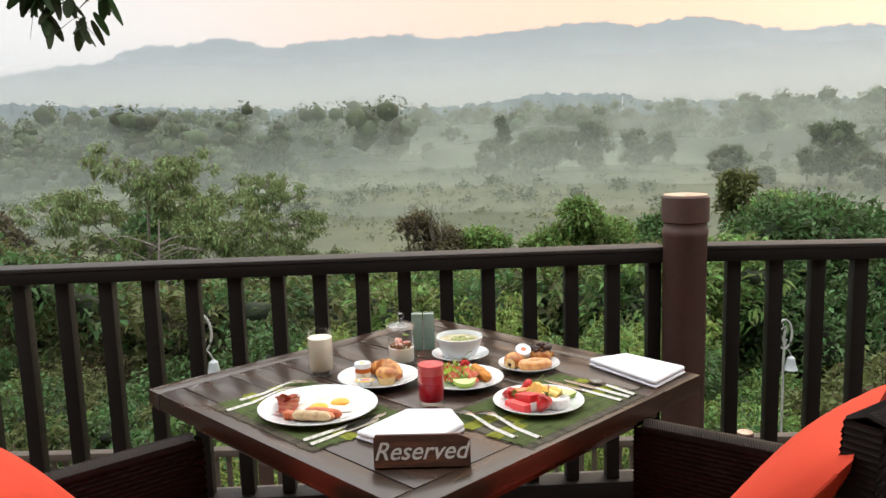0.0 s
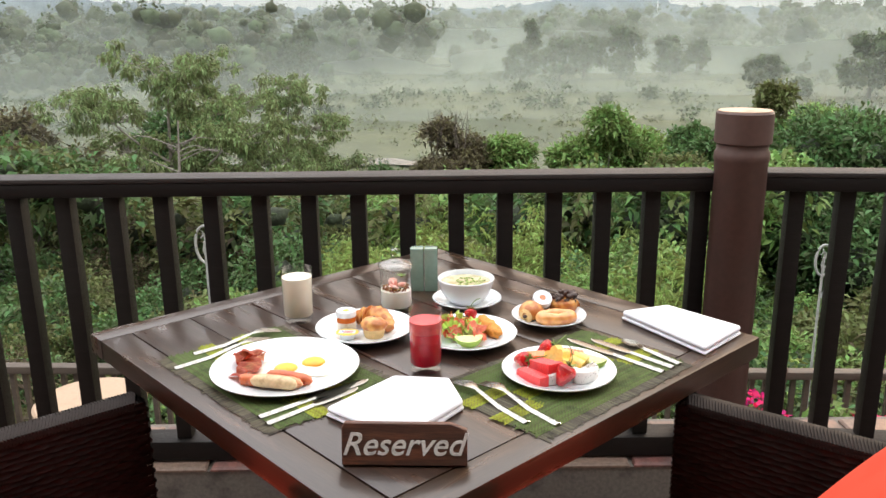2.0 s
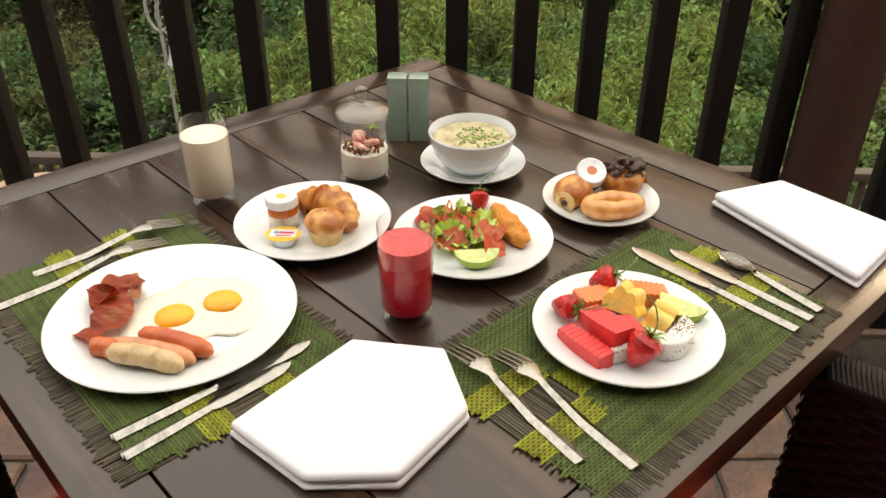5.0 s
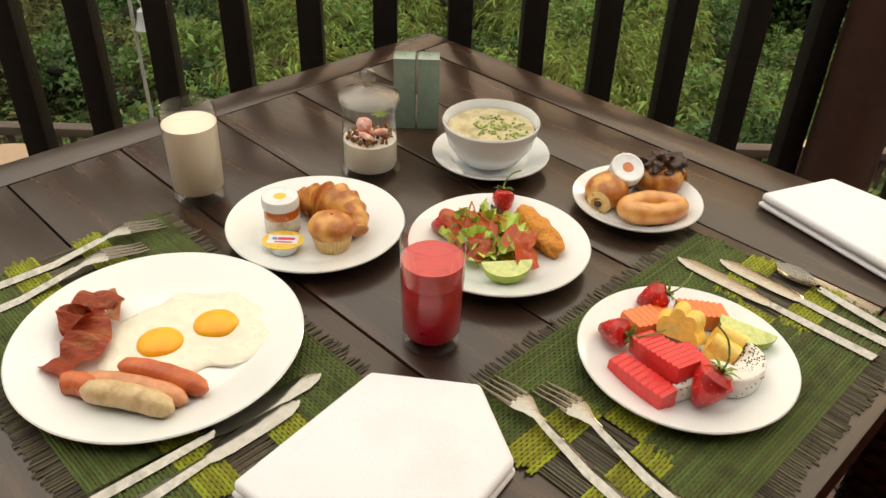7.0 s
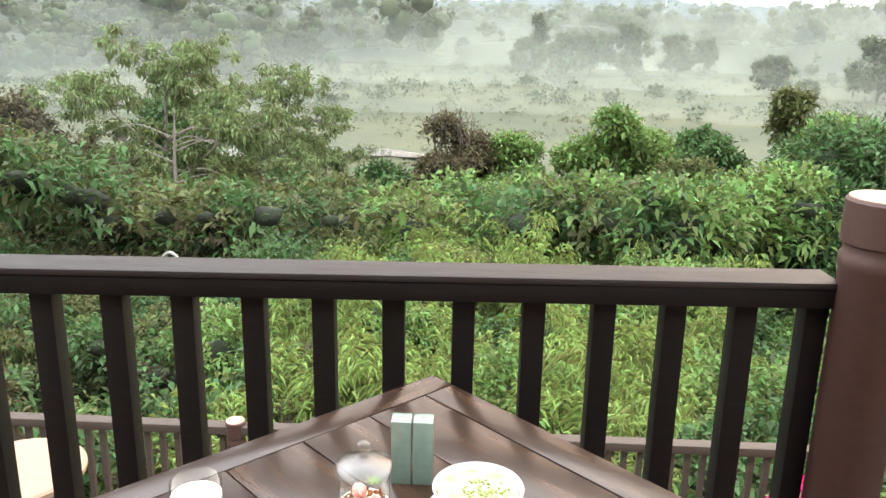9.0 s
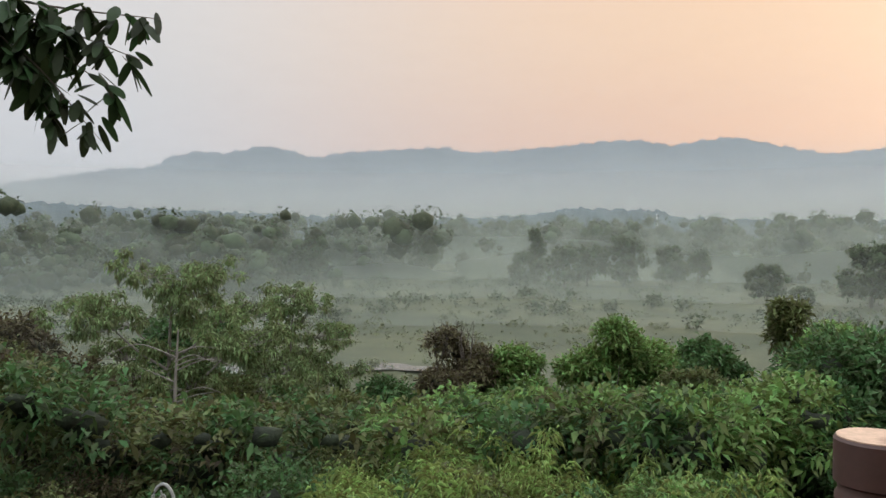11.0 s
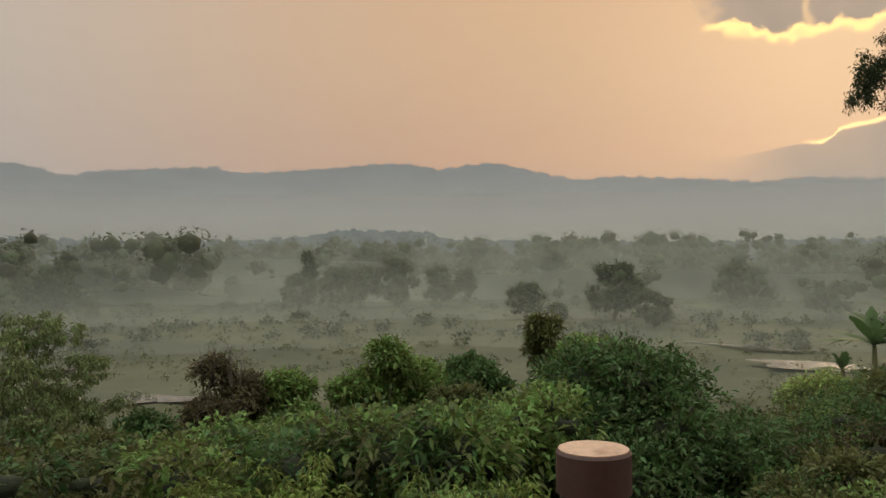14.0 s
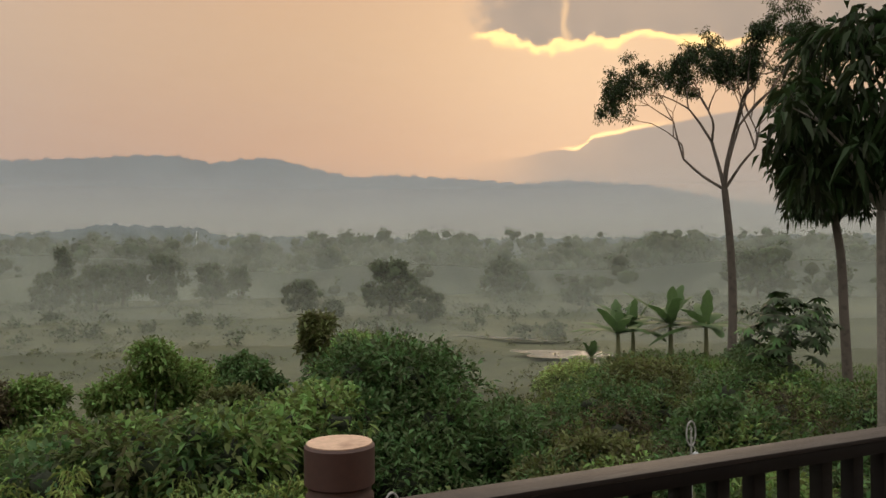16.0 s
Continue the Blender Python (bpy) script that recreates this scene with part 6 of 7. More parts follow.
limb_tree("tiered_tree", "open pale-barked tree with tiered olive-green foliage", -21.5, 27, 3,
          [(180, 0.6, 0.35, 0.9), (10, 1.2, 0.25, 0.9), (170, 2.9, -0.75, 1.0), (90, 0.3, -0.2, 1.2), (0, 1.9, -0.9, 1.1), (200, 1.4, -1.1, 1.0), (-20, 2.6, -1.7, 1.1), (160, 2.2, -2.2, 0.9), (40, 1.2, -2.2, 1.3), (240, 1.2, -2.6, 1.2), (-40, 1.5, -3.0, 1.1), (0, 3.0, -3.0, 1.1), (180, 2.9, -3.6, 1.2), (-60, 2.2, -4.2, 1.3), (-120, 2.0, -4.6, 1.3), (10, 3.6, -4.2, 1.1)], LEAF_TREE, 61, count=25000, size=0.14)
limb_tree("tiered_tree", "slender pale-barked tree with thin olive foliage", -13.5, 29, 2,
          [(90, 0.2, -0.55, 0.6), (0, 0.8, -0.95, 0.6), (180, 0.9, -1.1, 0.8), (-20, 1.2, -1.8, 0.7), (200, 1.3, -2.0, 0.9), (30, 0.7, -2.6, 0.9), (180, 0.5, -3.1, 1.0), (0, 1.4, -3.4, 0.9), (-90, 0.9, -4.1, 1.1)], LEAF_TREE, 62, trunk=0.1, count=14000, size=0.12)
shrub("round_bush", "green leafy crown behind the tiered tree", -20.5, 33, -9, -1.8, 2.4, LEAF_DARK, 9000, 0.28, 63, 16, "round bushes")
shrub("grey_bush", "hazy grey-brown bush crown on the slope", -31, 45, -12, -2.6, 3.4, LEAF_BROWN, 7000, 0.4, 64, 16, "round bushes")

# bare snag in front of the tiered tree
bm = bmesh.new()
sx, sy = polar(-21.3, 23)
sz = float(land(sx, sy))
tube(bend([(0, 0, -0.3), (0.05, 0, 1.8), (0.0, 0, 3.4), (0.1, 0, 5.2)], 5), list(np.linspace(0.10, 0.02, 16)), 8, bm)
rq = np.random.default_rng(8)
for k in range(26):
    h = 1.4 + 3.2 * rq.random()
    a = rq.uniform(-0.5, 0.5) + (0 if k % 2 else math.pi)
    L = rq.uniform(0.8, 2.0)
    tube(bend([(0, 0, h), (0.5 * L * math.cos(a), 0.5 * L * math.sin(a), h + 0.18 * L), (L * math.cos(a), L * math.sin(a), h + rq.uniform(-0.1, 0.45) * L)], 4), list(np.linspace(0.022, 0.004, 9)), 5, bm)
snag = thing("bare_tree", "bare pale-grey dead tree with thin branches", "tree", Matrix.Translation((sx, sy, sz)))
part("trunk", bm, PALE_BARK, snag)

# the grassy shoulder: grass, herbs, bananas, papaya
GRASS = leaf_material("lawn_grass", (0.085, 0.14, 0.03), (0.05, 0.09, 0.02))
C, Sp = [], []
for _ in range(900):
    az, d = r.uniform(27, 72), 6 + 44 * r.random() ** 0.8
    x, y = polar(az, d)
    C.append((x, y, float(land(x, y)) + 0.05))
    Sp.append((0.9, 0.9, 0.12))
v, f = leaves(C, Sp, 70000, 0.19, r, -0.3, 0.15, 0.1)
tagged(raw("lawn_grass", v, f, GRASS), "short green grass on the shoulder above the valley", "grass", kind="stuff")
for k, (az, d, dz, rx, mat) in enumerate(((31, 12, 1.0, 1.1, LEAF_OLIVE), (36, 11, 0.8, 1.0, LEAF_BROWN), (40, 14, 0.9, 1.2, LEAF_OLIVE), (44, 12, 0.9, 0.9, LEAF_DARK), (48, 16, 1.2, 1.2, LEAF_DARK), (51, 12, 0.8, 0.9, LEAF_BRIGHT), (55, 9, 0.8, 0.9, LEAF_BRIGHT), (43, 21, 1.0, 1.3, LEAF_OLIVE),
                                         (35, 24, 1.1, 1.6, LEAF_OLIVE), (58, 14, 1.2, 1.2, LEAF_DARK), (38, 40, 1.2, 1.5, LEAF_MID), (47, 8, 0.6, 0.7, LEAF_BRIGHT), (50, 42, 1.3, 1.4, LEAF_DARK), (34, 9, 0.6, 0.8, LEAF_BROWN), (28, 11, 0.8, 1.0, LEAF_OLIVE), (61, 10, 0.9, 0.9, LEAF_MID))):
    g = float(land(*polar(az, d)))
    shrub("herb_bush", "low wild bush on the grassy shoulder", az, d, g, g + dz, rx, mat, 3200, 0.12 + d * 0.003, 80 + k, 12, "shoulder bushes")

BANANA = leaf_material("banana_leaf", (0.075, 0.135, 0.045), (0.04, 0.08, 0.028))
BANANA_STEM = material("banana_stem", (0.16, 0.17, 0.07), 0.6, 0.3, 3, 20, 0.3)


def big_leaf(L, W, arch, up, n=9, torn=0.0, seed=0):
    rr_ = np.random.default_rng(seed)
    V, Fc = [], []
    for i in range(n + 1):
        f = i / n
        x = L * f * math.cos(up)
        z = L * (f * math.sin(up) - arch * f * f)
        w = W * math.sin(math.pi * (0.06 + 0.9 * f)) ** 0.6
        j = 1 - torn * rr_.random()
        V += [(x, -w * j, z - 0.18 * w), (x, 0, z), (x, w * j, z - 0.18 * w)]
    for i in range(n):
        a = i * 3
        Fc += [(a, a + 3, a + 4, a + 1), (a + 1, a + 4, a + 5, a + 2)]
    return V, Fc


def banana(az, d, h, seed):
    x, y = polar(az, d)
    g = float(land(x, y))
    t = thing("banana_plant", "banana plant with broad arching green leaves", "banana plant", Matrix.Translation((x, y, g)), group="banana plants")
    rr_ = np.random.default_rng(seed)
    part("stem", tube([(0, 0, -0.1), (0.03, 0, h * 0.2), (0, 0, h * 0.42)], [0.15, 0.12, 0.08], 10), BANANA_STEM, t)
    for k in range(10):
        V, Fc = big_leaf(h * rr_.uniform(0.6, 0.85), h * 0.11, rr_.uniform(0.2, 0.6), rr_.uniform(0.2, 1.2) if k else 1.5, torn=0.5, seed=seed + k)
        ob = raw("leaf", V, Fc, BANANA, t, smooth=True)
        ob.matrix_basis = pose(0, 0, h * 0.36, 0, 0, k * 137.5)
    return t


banana(41.0, 46, 4.0, 1), banana(44.5, 47, 4.6, 2), banana(46.8, 47, 4.7, 3), banana(42.0, 48, 3.8, 4), banana(39.2, 45, 2.4, 5)


def papaya(az, d, h, seed):
    x, y = polar(az, d)
    g = float(land(x, y))
    t = thing("papaya_tree", "papaya tree with a rounded head of lobed dark leaves", "tree", Matrix.Translation((x, y, g)))
    rr_ = np.random.default_rng(seed)
    part("trunk", tube([(0, 0, -0.1), (0.05, 0, h * 0.4), (0, 0, h * 0.8)], [0.07, 0.055, 0.04], 8), BARK, t)
    for k in range(110):
        a = k * 2.4
        el = rr_.uniform(-0.9, 1.25)
        L = h * rr_.uniform(0.28, 0.42)
        stalk = Vector((math.cos(a) * math.cos(el) * L, math.sin(a) * math.cos(el) * L, h * 0.62 + rr_.uniform(0, 0.15) * h + math.sin(el) * L * 0.8))
        V, Fc = [], []
        for q in range(7):
            vv, ff = big_leaf(0.27, 0.045, 0.5, 0.1, 4)
            rot = Matrix.Rotation(radians(-110 + 36 * q), 4, "Z")
            o = len(V)
            V += [(rot @ Vector(p))[:] for p in vv]
            Fc += [tuple(i + o for i in fc) for fc in ff]
        ob = raw("leaf", V, Fc, LEAF_SHADED if k % 5 else LEAF_DARK, t)
        ob.matrix_basis = Matrix.Translation(stalk) @ pose(0, 0, 0, rr_.uniform(-20, 20), rr_.uniform(5, 40), math.degrees(a))
    return t


papaya(52, 23, 2.9, 3)


# ---- the tall trees on the sunny side ----
def branching(bm, p, d, L, rad, depth, rng, tips, spread=0.5, lift=0.12):
    q = p + d * L
    mid = p + d * L * 0.5 + Vector((rng.normal(), rng.normal(), rng.normal())) * L * 0.06
    tube(bend([p, mid, q], 3), list(np.linspace(rad, rad * 0.68, 7)), 7 if depth > 2 else 5, bm)
    if depth == 0:
        tips.append(q[:])
        return
    for _ in range(2 if rng.random() < 0.6 else 3):
        nd = (d + Vector((rng.normal(), rng.normal(), rng.normal() * 0.6)) * spread + Vector((0, 0, lift))).normalized()
        branching(bm, q, nd, L * rng.uniform(0.62, 0.86), rad * 0.64, depth - 1, rng, tips, spread, lift)
    if depth < 3:
        tips.append(q[:])


def tall_tree():
    x, y = polar(48.4, 44)
    g = float(land(x, y))
    t = thing("tall_tree", "tall slender tree with an open airy crown against the dawn sky", "tree", Matrix.Translation((x, y, g)))
    rng_ = np.random.default_rng(17)
    bm = bmesh.new()
    fork_z = 4.55 - g
    pts = bend([(0, 0, -0.3), (0.15, 0, fork_z * 0.35), (0.0, 0, fork_z * 0.7), (-0.35, 0, fork_z)], 6)
    tube(pts, list(np.linspace(0.24, 0.17, len(pts))), 12, bm)
    tips = []
    east = Vector((math.cos(radians(48)), -math.sin(radians(48)), 0))
    for sx_, up, L, rad in ((-0.3, 1.0, 2.6, 0.11), (0.3, 1.0, 2.9, 0.12), (-0.85, 0.8, 2.6, 0.08), (0.8, 0.85, 2.5, 0.08), (0.08, 1.0, 3.3, 0.09)):
        d = (east * sx_ + Vector((0, 0, up)) + Vector((rng_.normal(), rng_.normal(), 0)) * 0.12).normalized()
        branching(bm, Vector((-0.35, 0, fork_z)), d, L, rad, 5, rng_, tips, 0.46, 0.06)
    part("trunk", bm, BARK, t)
    c = np.array(tips)
    v, f = leaves(c, np.full((len(c), 3), 0.34), 30000, 0.14, rng_, 0.7, 0.4, 0.1)
    raw("crown", v, f, LEAF_SHADED, t)


tall_tree()


def long_leaf_tree(az, d, lean, fork_z, z0, z1, rx, seed, trunk_r, label, count, size, base=None, mat=LEAF_SHADED, bark=BARK):
    x, y = polar(az, d)
    g = float(land(x, y))
    t = thing("broadleaf_tree", label, "tree", Matrix.Translation((x, y, g)), group="broadleaf trees")
    rng_ = np.random.default_rng(seed)
    bm = bmesh.new()
    f = fork_z - g
    pts = bend([(0, 0, -0.3), (lean * 0.3, 0, f * 0.4), (lean * 0.5, 0, f * 0.75), (lean, 0, f)], 6)
    tube(pts, list(np.linspace(trunk_r, trunk_r * 0.75, len(pts))), 12, bm)
    tips = []
    for k in range(6):
        a = k * 1.05
        dd = Vector((math.cos(a) * 0.7, math.sin(a) * 0.7, 0.8)).normalized()
        branching(bm, Vector((lean, 0, f)), dd, (z1 - fork_z) * 0.3, trunk_r * 0.5, 2, rng_, tips, 0.5, 0.15)
    part("trunk", bm, bark, t)
    c, s = clumps(lean, 0, z0 - g, z1 - g, rx, 60, rng_, 0.22)
    c = np.array(c + tips)
    s = np.concatenate([np.array(s), np.full((len(tips), 3), rx * 0.22)])
    v, ff = leaves(c, s, count, size, rng_, 0.95, 0.28, 0.15)
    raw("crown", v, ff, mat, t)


long_leaf_tree(55.4, 36, -0.7, 2.6, 2.9, 6.3, 2.2, 5, 0.2, "leaning tree with a dark drooping crown", 8000, 0.32)
long_leaf_tree(57.6, 11.5, 0.0, 1.95, 2.2, 4.6, 1.1, 6, 0.07, "straight pale-barked tree with long drooping dark green leaves", 2600, 0.26, bark=PALE_BARK)

# twig of a tree that overhangs the terrace
twig = thing("overhanging_branch", "dark leafy branch hanging in from a tree above", "branch", Matrix.Translation((-5.04, 6.6, 3.25)))
rt_ = np.random.default_rng(9)
bm = bmesh.new()
tips = []
for k, (e, n) in enumerate((((1.75, 0.5, -0.05), 5), ((1.6, 0.5, -0.45), 5), ((1.35, 0.5, -0.85), 5), ((1.95, 0.5, 0.35), 4), ((1.0, 0.4, -0.75), 4), ((1.2, 0.3, 0.1), 4), ((0.9, 0.3, -0.35), 4))):
    line = bend([(-0.9, 0, 0.8), (e[0] * 0.4, e[1] * 0.5, 0.35 + e[2] * 0.3), e], 8)
    tube(line, list(np.linspace(0.02, 0.004, len(line))), 6, bm)
    tips += [p[:] for p in line[7::2]]
part("twigs", bm, BARK, twig)
V, Fc = [], []
for p in tips:
    for q in range(8):
        vv, ff = big_leaf(rt_.uniform(0.2, 0.3), rt_.uniform(0.042, 0.06), 0.3, rt_.uniform(-1.3, -0.1), 5, seed=q)
        m = Matrix.Translation(Vector(p) + Vector(rt_.normal(size=3) * 0.05)) @ pose(0, 0, 0, rt_.uniform(-25, 25), 0, rt_.random() * 360)
        o = len(V)
        V += [(m @ Vector(w))[:] for w in vv]
        Fc += [tuple(i + o for i in fc) for fc in ff]
raw("leaves", V, Fc, LEAF_SHADED, twig)

# ---- the valley: water, woods, single trees ----
WATER = material("still_river_water", (0.05, 0.055, 0.05), 0.04, 0.1, 0.3, 3.0, 0.03, spec=0.5)
for az, d, L, W, turn in ((-15.6, 101, 8, 3.6, 10), (-6.8, 97, 6, 2.6, -8), (-24.6, 90, 5, 2.4, 20), (37.8, 126, 9, 5.0, -10), (34.0, 150, 12, 1.6, -25), (10.0, 268, 26, 2.0, -5), (-3.0, 380, 55, 4.0, 2)):
    x, y = polar(az, d)
    pts = []
    for i in range(28):
        a = 2 * math.pi * i / 28
        k = 1 + 0.2 * math.sin(3 * a + d) + 0.12 * math.sin(5 * a)
        pts.append((L * k * math.cos(a), W * k * math.sin(a), 0.0))
    bm = bmesh.new()
    bm.faces.new([bm.verts.new(p) for p in pts])
    zz = max(float(land(x + q[0], y + q[1])) for q in pts) + 0.08
    ob = part("water", bm, WATER, m=Matrix.Translation((x, y, zz)) @ pose(0, 0, 0, 0, 0, turn - az))
    tagged(ob, "pale still river water showing between the trees", "water", kind="structure")

MEADOW_LEAF = leaf_material("meadow_grass_blade", (0.12, 0.13, 0.052), (0.085, 0.10, 0.04))
WOOD_LEAF = leaf_material("valley_tree_leaf", (0.075, 0.095, 0.045), (0.05, 0.068, 0.032), 0.2)


def far_tree(name, label, az, d, h, w, seed, group="valley trees"):
    r_ = np.random.default_rng(seed)
    x, y = polar(az, d)
    g = float(land(x, y))
    t = thing(name, label, "tree", Matrix.Translation((x, y, g)), group=group)
    part("trunk", tube(bend([(0, 0, -0.5), (0.2, 0, h * 0.25), (0, 0, h * 0.6)], 3), list(np.linspace(0.035 * h, 0.012 * h, 7)), 7), BARK, t)
    c, s = [], []
    for _ in range(46):
        a, q, e = r_.random() * 6.283, r_.random() ** 0.5, r_.random()
        k = 0.5 * w * math.sin(math.pi * (0.22 + 0.66 * e)) ** 0.8
        c.append((k * q * math.cos(a), k * q * math.sin(a), h * (0.2 + 0.74 * e)))
        s.append([0.11 * w * r_.uniform(0.6, 1.3)] * 3)
    v, f = tufted(c, np.asarray(s)[:, 0], 560, 6, h * 0.06, r_, 0.4, 0.6)
    v2, f2 = masses(c, np.asarray(s) * 0.8, r_)
    raw("crown", np.concatenate([v, v2]), np.concatenate([f, f2 + len(v)]), WOOD_LEAF, t)
    return t


for k, (az, d, h, w) in enumerate(((2.9, 241, 11, 12), (3.6, 285, 19, 6), (5.6, 262, 13, 15), (7.2, 275, 14, 12), (9.7, 272, 16, 16), (12.9, 270, 13, 13), (14.6, 300, 12, 9), (18.9, 215, 9.5, 10), (21, 205, 5, 6), (25.0, 212, 14, 15), (27.6, 190, 8.5, 9.5), (38.5, 230, 9, 11), (30, 330, 16, 16), (33, 300, 13, 15),
                                   (-1.5, 330, 10, 6), (-12.3, 300, 15, 13), (-15.5, 290, 14, 14), (-4.4, 400, 10, 16), (-7.5, 420, 10, 14), (44, 340, 22, 40), (50, 300, 16, 20))):
    far_tree("valley_tree", "hazy dark tree standing in the valley meadow", az, d, h, w, 200 + k)


def woods(name, label, spots, per, seed, size, mat=None, solid=True):
    r_ = np.random.default_rng(seed)
    c, s = [], []
    for x, y, h, w in spots:
        g = float(land(x, y))
        for _ in range(8):
            a, q, e = r_.random() * 6.283, r_.random() ** 0.5, r_.random()
            k = 0.5 * w * math.sin(math.pi * (0.25 + 0.62 * e))
            c.append((x + k * q * math.cos(a), y + k * q * math.sin(a), g + h * (0.15 + 0.93 * e)))
            k = min(w, h * 1.4) * r_.uniform(0.2, 0.33)
            s.append((k, k, k * 0.85))
    v, f = tufted(c, np.asarray(s)[:, 0], per * len(spots) // 5, 5, size, r_, 0.4, 0.7)
    if solid:
        v2, f2 = masses(c, np.asarray(s) * 0.66, r_, 0.18)
        v, f = np.concatenate([v, v2]), np.concatenate([f, f2 + len(v)])
    tagged(raw(name, v, f, mat or WOOD_LEAF), label, "woods", kind="stuff")


r = np.random.default_rng(77)
spots = []
for _ in range(300):
    az, d = r.uniform(-62, -4), r.uniform(300, 600)
    spots.append((*polar(az, d), r.uniform(9, 25), r.uniform(12, 26)))
for _ in range(110):
    az, d = r.uniform(-62, -15), r.uniform(230, 340)
    spots.append((*polar(az, d), r.uniform(10, 18), r.uniform(10, 18)))
for _ in range(330):
    az, d = r.uniform(-10, 75), r.uniform(430, 760)
    spots.append((*polar(az, d), r.uniform(9, 24), r.uniform(12, 26)))
for _ in range(90):
    az, d = r.uniform(16, 75), r.uniform(300, 440)
    spots.append((*polar(az, d), r.uniform(9, 16), r.uniform(10, 20)))
woods("valley_woods", "hazy belt of trees across the valley", spots, 230, 3, 1.25)
sc = []
for _ in range(330):
    az, d = r.uniform(-32, 54), r.uniform(150, 420)
    sc.append((*polar(az, d), r.uniform(0.8, 2.6), r.uniform(4, 11)))
tu = []
for _ in range(900):
    az, d = r.uniform(-32, 54), r.uniform(75, 300)
    tu.append((*polar(az, d), r.uniform(0.25, 0.6), r.uniform(4, 12)))
woods("meadow_tussocks", "rough tussocks of olive grass over the meadow", tu[::2], 70, 5, 0.36, MEADOW_LEAF, False)
woods("meadow_grass", "rough green grass clumps over the meadow", tu[1::2], 70, 6, 0.36, MEADOW_LEAF, False)
woods("valley_scrub", "low scrub dotted over the meadow", sc, 130, 4, 0.7, None, False)

# a white mast far off
mx_, my_ = polar(11.9, 600)
mast = thing("mast", "thin white mast standing beyond the trees", "mast", Matrix.Translation((mx_, my_, float(land(mx_, my_)))))
part("pole", tube([(0, 0, 0), (0, 0, 26)], [0.6, 0.4], 8), PORCELAIN, mast)

# flowers below the railing
PETAL_PINK = leaf_material("magenta_petal", (0.62, 0.02, 0.16), (0.45, 0.015, 0.12))
PETAL_RED = leaf_material("scarlet_petal", (0.60, 0.03, 0.025), (0.45, 0.02, 0.02))
CLAY = material("terracotta_pot_clay", (0.42, 0.17, 0.09), 0.8, 0.25, 12, 80, 0.3)


def flower_pot(x, y, z, h, petal, seed, label):
    t = thing("flower_pot", label, "potted plant", Matrix.Translation((x, y, z)), group="flower pots")
    r_ = np.random.default_rng(seed)
    part("pot", lathe([(0, 0), (0.09, 0), (0.13, 0.2), (0.145, 0.2), (0.145, 0.24), (0.12, 0.24), (0.11, 0.18), (0, 0.18)], 28), CLAY, t)
    c, s = clumps(0, 0, 0.22, h, 0.22, 9, r_, 0.4)
    v, f = leaves(c, s, 420, 0.06, r_, 0.5, 0.45, 0.3)
    raw("leaves", v, f, LEAF_BRIGHT, t)
    c, s = clumps(0, 0, h * 0.55, h + 0.08, 0.24, 9, r_, 0.3)
    v, f = leaves(c, s, 420, 0.035, r_, 0.1, 0.85, 0.5)
    raw("blossom", v, f, petal, t, "bright blossom")


flower_pot(1.52, 2.36, -1.2, 0.62, PETAL_PINK, 1, "terracotta pot of magenta flowers on the lower terrace")
flower_pot(1.95, 2.30, -1.2, 0.66, PETAL_PINK, 2, "terracotta pot of tall magenta flowers on the lower terrace")
flower_pot(2.55, 2.30, -1.2, 0.40, PETAL_RED, 3, "low terracotta pot of scarlet flowers on the lower terrace")
flower_pot(4.1, 2.05, -1.2, 1.05, PETAL_RED, 4, "tall pot of scarlet flowers beside the railing")
flower_pot(3.75, 1.80, -1.2, 0.95, PETAL_RED, 5, "pot of scarlet flowers beside the railing")

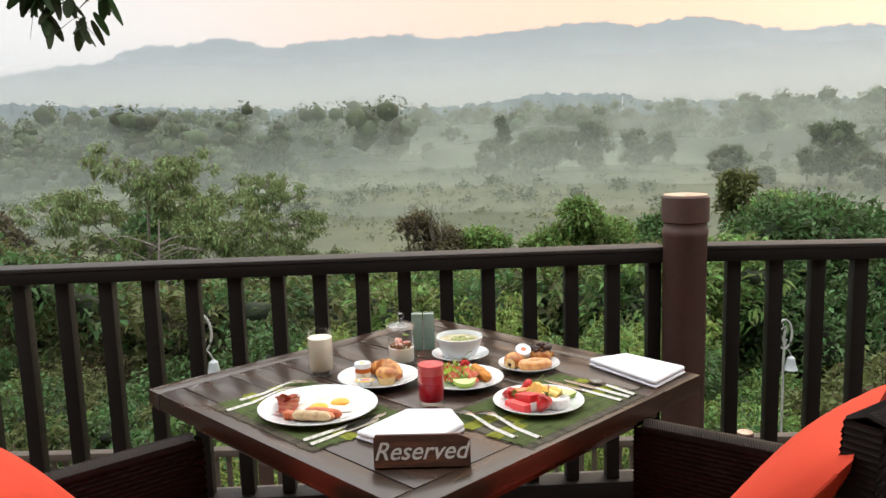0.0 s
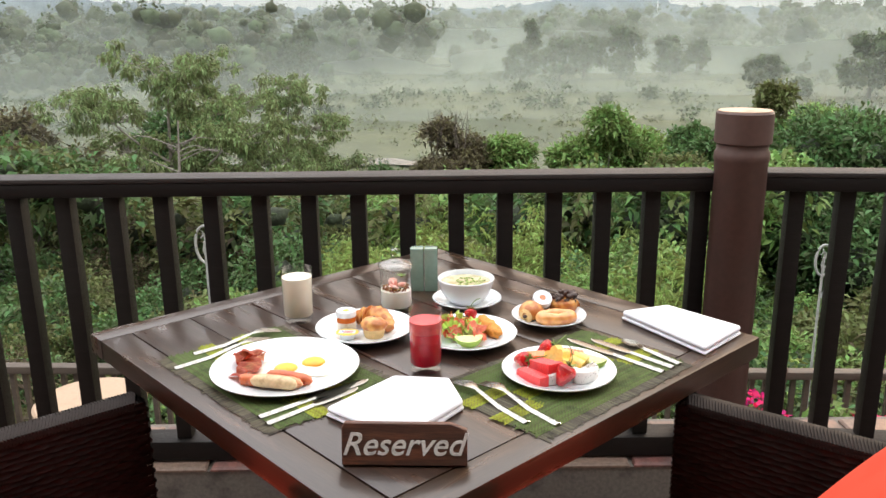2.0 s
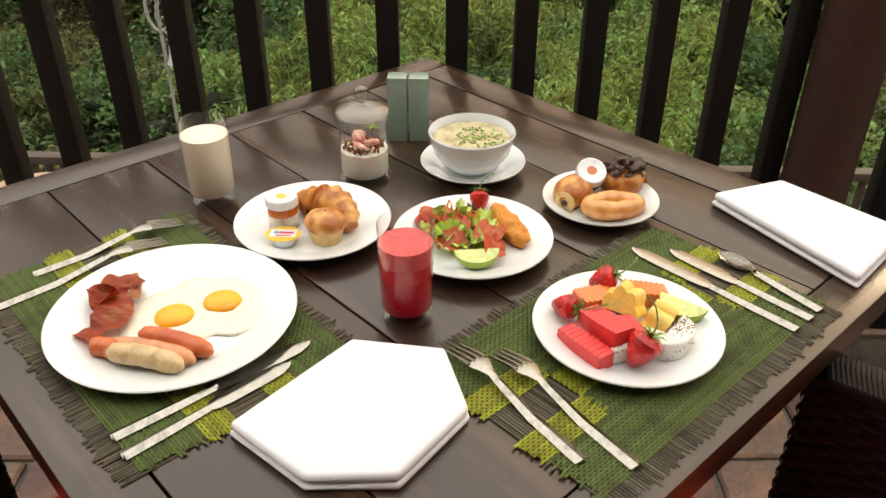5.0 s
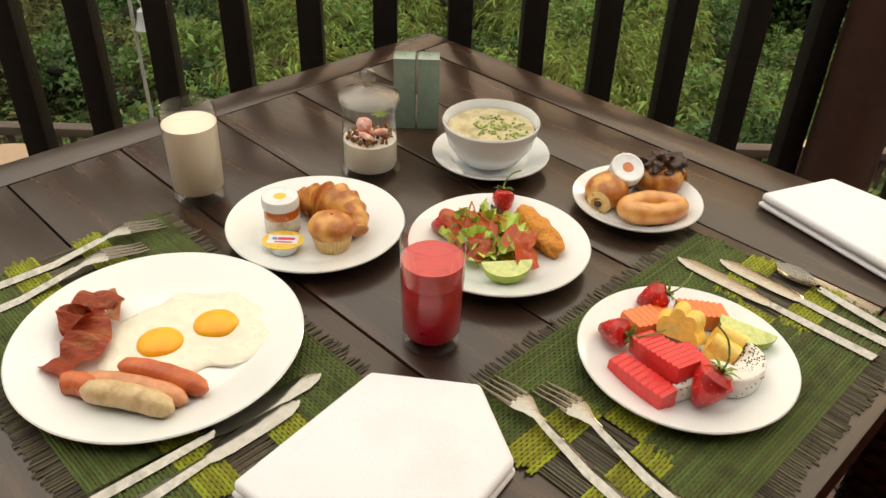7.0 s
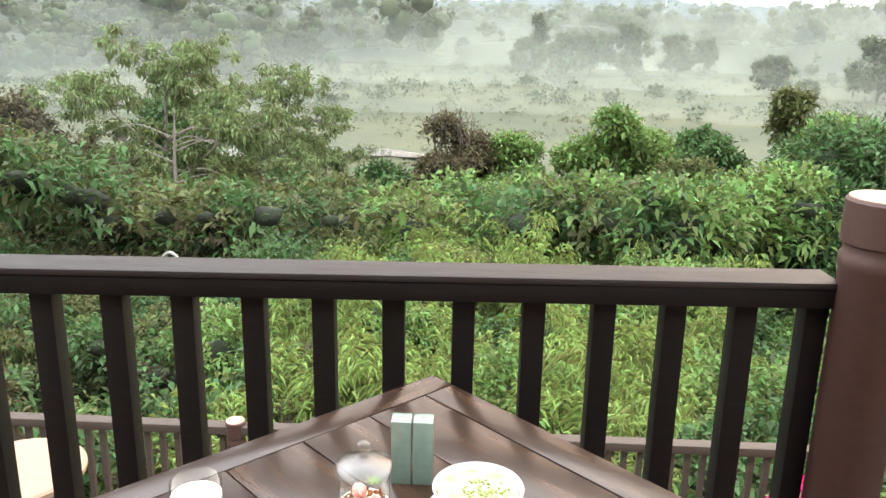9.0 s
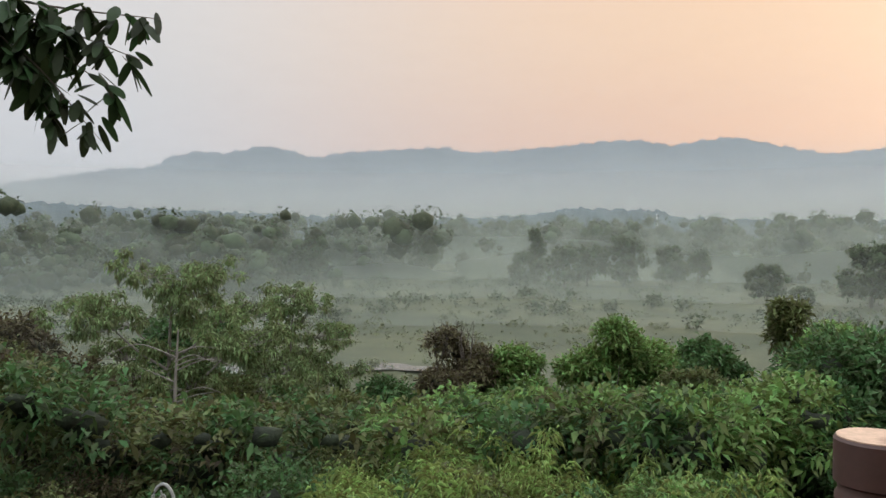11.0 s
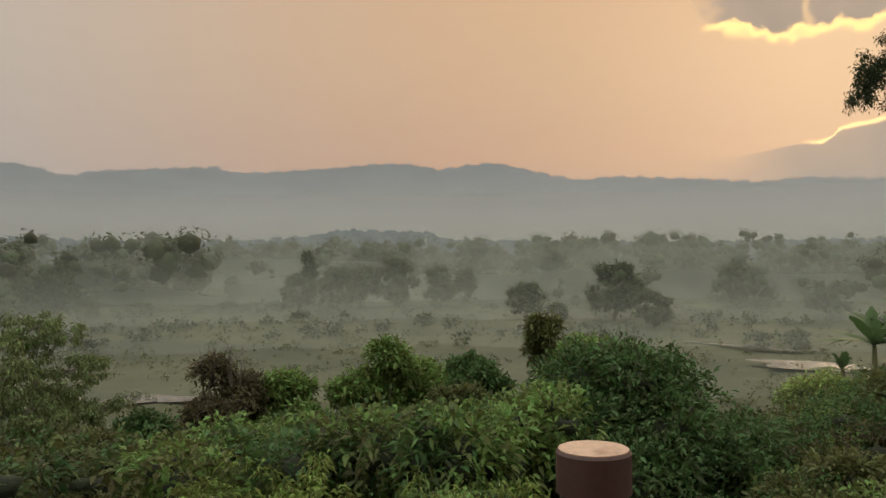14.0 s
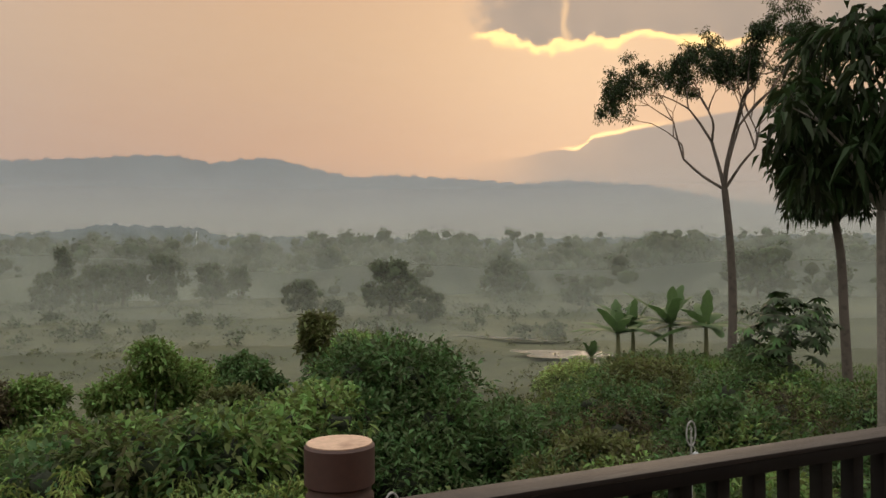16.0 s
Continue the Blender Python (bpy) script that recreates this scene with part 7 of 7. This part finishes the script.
# a vine tendril with one variegated leaf at the railing
VARIEGATED = leaf_material("variegated_leaf", (0.22, 0.30, 0.10), (0.12, 0.18, 0.06))
vine = thing("vine_tendril", "thin trailing vine with small variegated leaves", "vine", Matrix.Translation((-1.42, 0.50, 0.60)))
part("stem", tube(bend([(-0.35, 0.1, 0.12), (-0.15, 0.03, 0.05), (0.02, 0, 0.06), (0.09, 0, 0.055)], 6), [0.0018] * 19, 5), BANANA_STEM, vine)
for k, (x, y, z, a, L) in enumerate(((0.10, 0, 0.055, -10, 0.06), (-0.12, 0.02, 0.05, 200, 0.06), (-0.2, 0.05, 0.06, 120, 0.07), (-0.17, 0.03, 0.04, 260, 0.05))):
    V, Fc = big_leaf(L, L * 0.36, 0.2, -1.25 if k == 0 else -0.5, 6)
    ob = raw("leaf", V, Fc, VARIEGATED, vine)
    ob.matrix_basis = pose(x, y, z, 0, 0, a)


# ---- the tiles of the floor and curb ----
def tile_mesh(w, d, h):
    bm = box(-w / 2, w / 2, -d / 2, d / 2, 0, h)
    top = [e for e in bm.edges if all(v.co.z > h / 2 for v in e.verts)]
    bmesh.ops.bevel(bm, geom=top, offset=0.006, segments=1, affect="EDGES")
    me = bpy.data.meshes.new("tile")
    bm.to_mesh(me)
    bm.free()
    me.materials.append(TILE)
    return me


rt2 = random.Random(2)
me = tile_mesh(0.188, 0.188, 0.014)
count = 0
for j in range(12):
    for i in range(22):
        x, y = -2.1 + i * 0.2, 0.44 - j * 0.2
        ob = new("tile", me)
        ob.parent = floor_base
        ob.matrix_basis = Matrix.Translation((x, y + 0.045 * x, -0.012)) @ pose(0, 0, 0, rt2.uniform(-0.25, 0.25), rt2.uniform(-0.25, 0.25), 2.6 + rt2.uniform(-0.6, 0.6))
me = tile_mesh(0.288, 0.125, 0.012)
for j in range(2):
    for i in range(20):
        ob = new("tile", me)
        ob.parent = curb
        ob.matrix_basis = Matrix.Translation((-2.9 + i * 0.30 + 0.1 * j, 0.07 + j * 0.135, 0.108)) @ pose(0, 0, 0, rt2.uniform(-0.3, 0.3), 0, rt2.uniform(-0.5, 0.5))
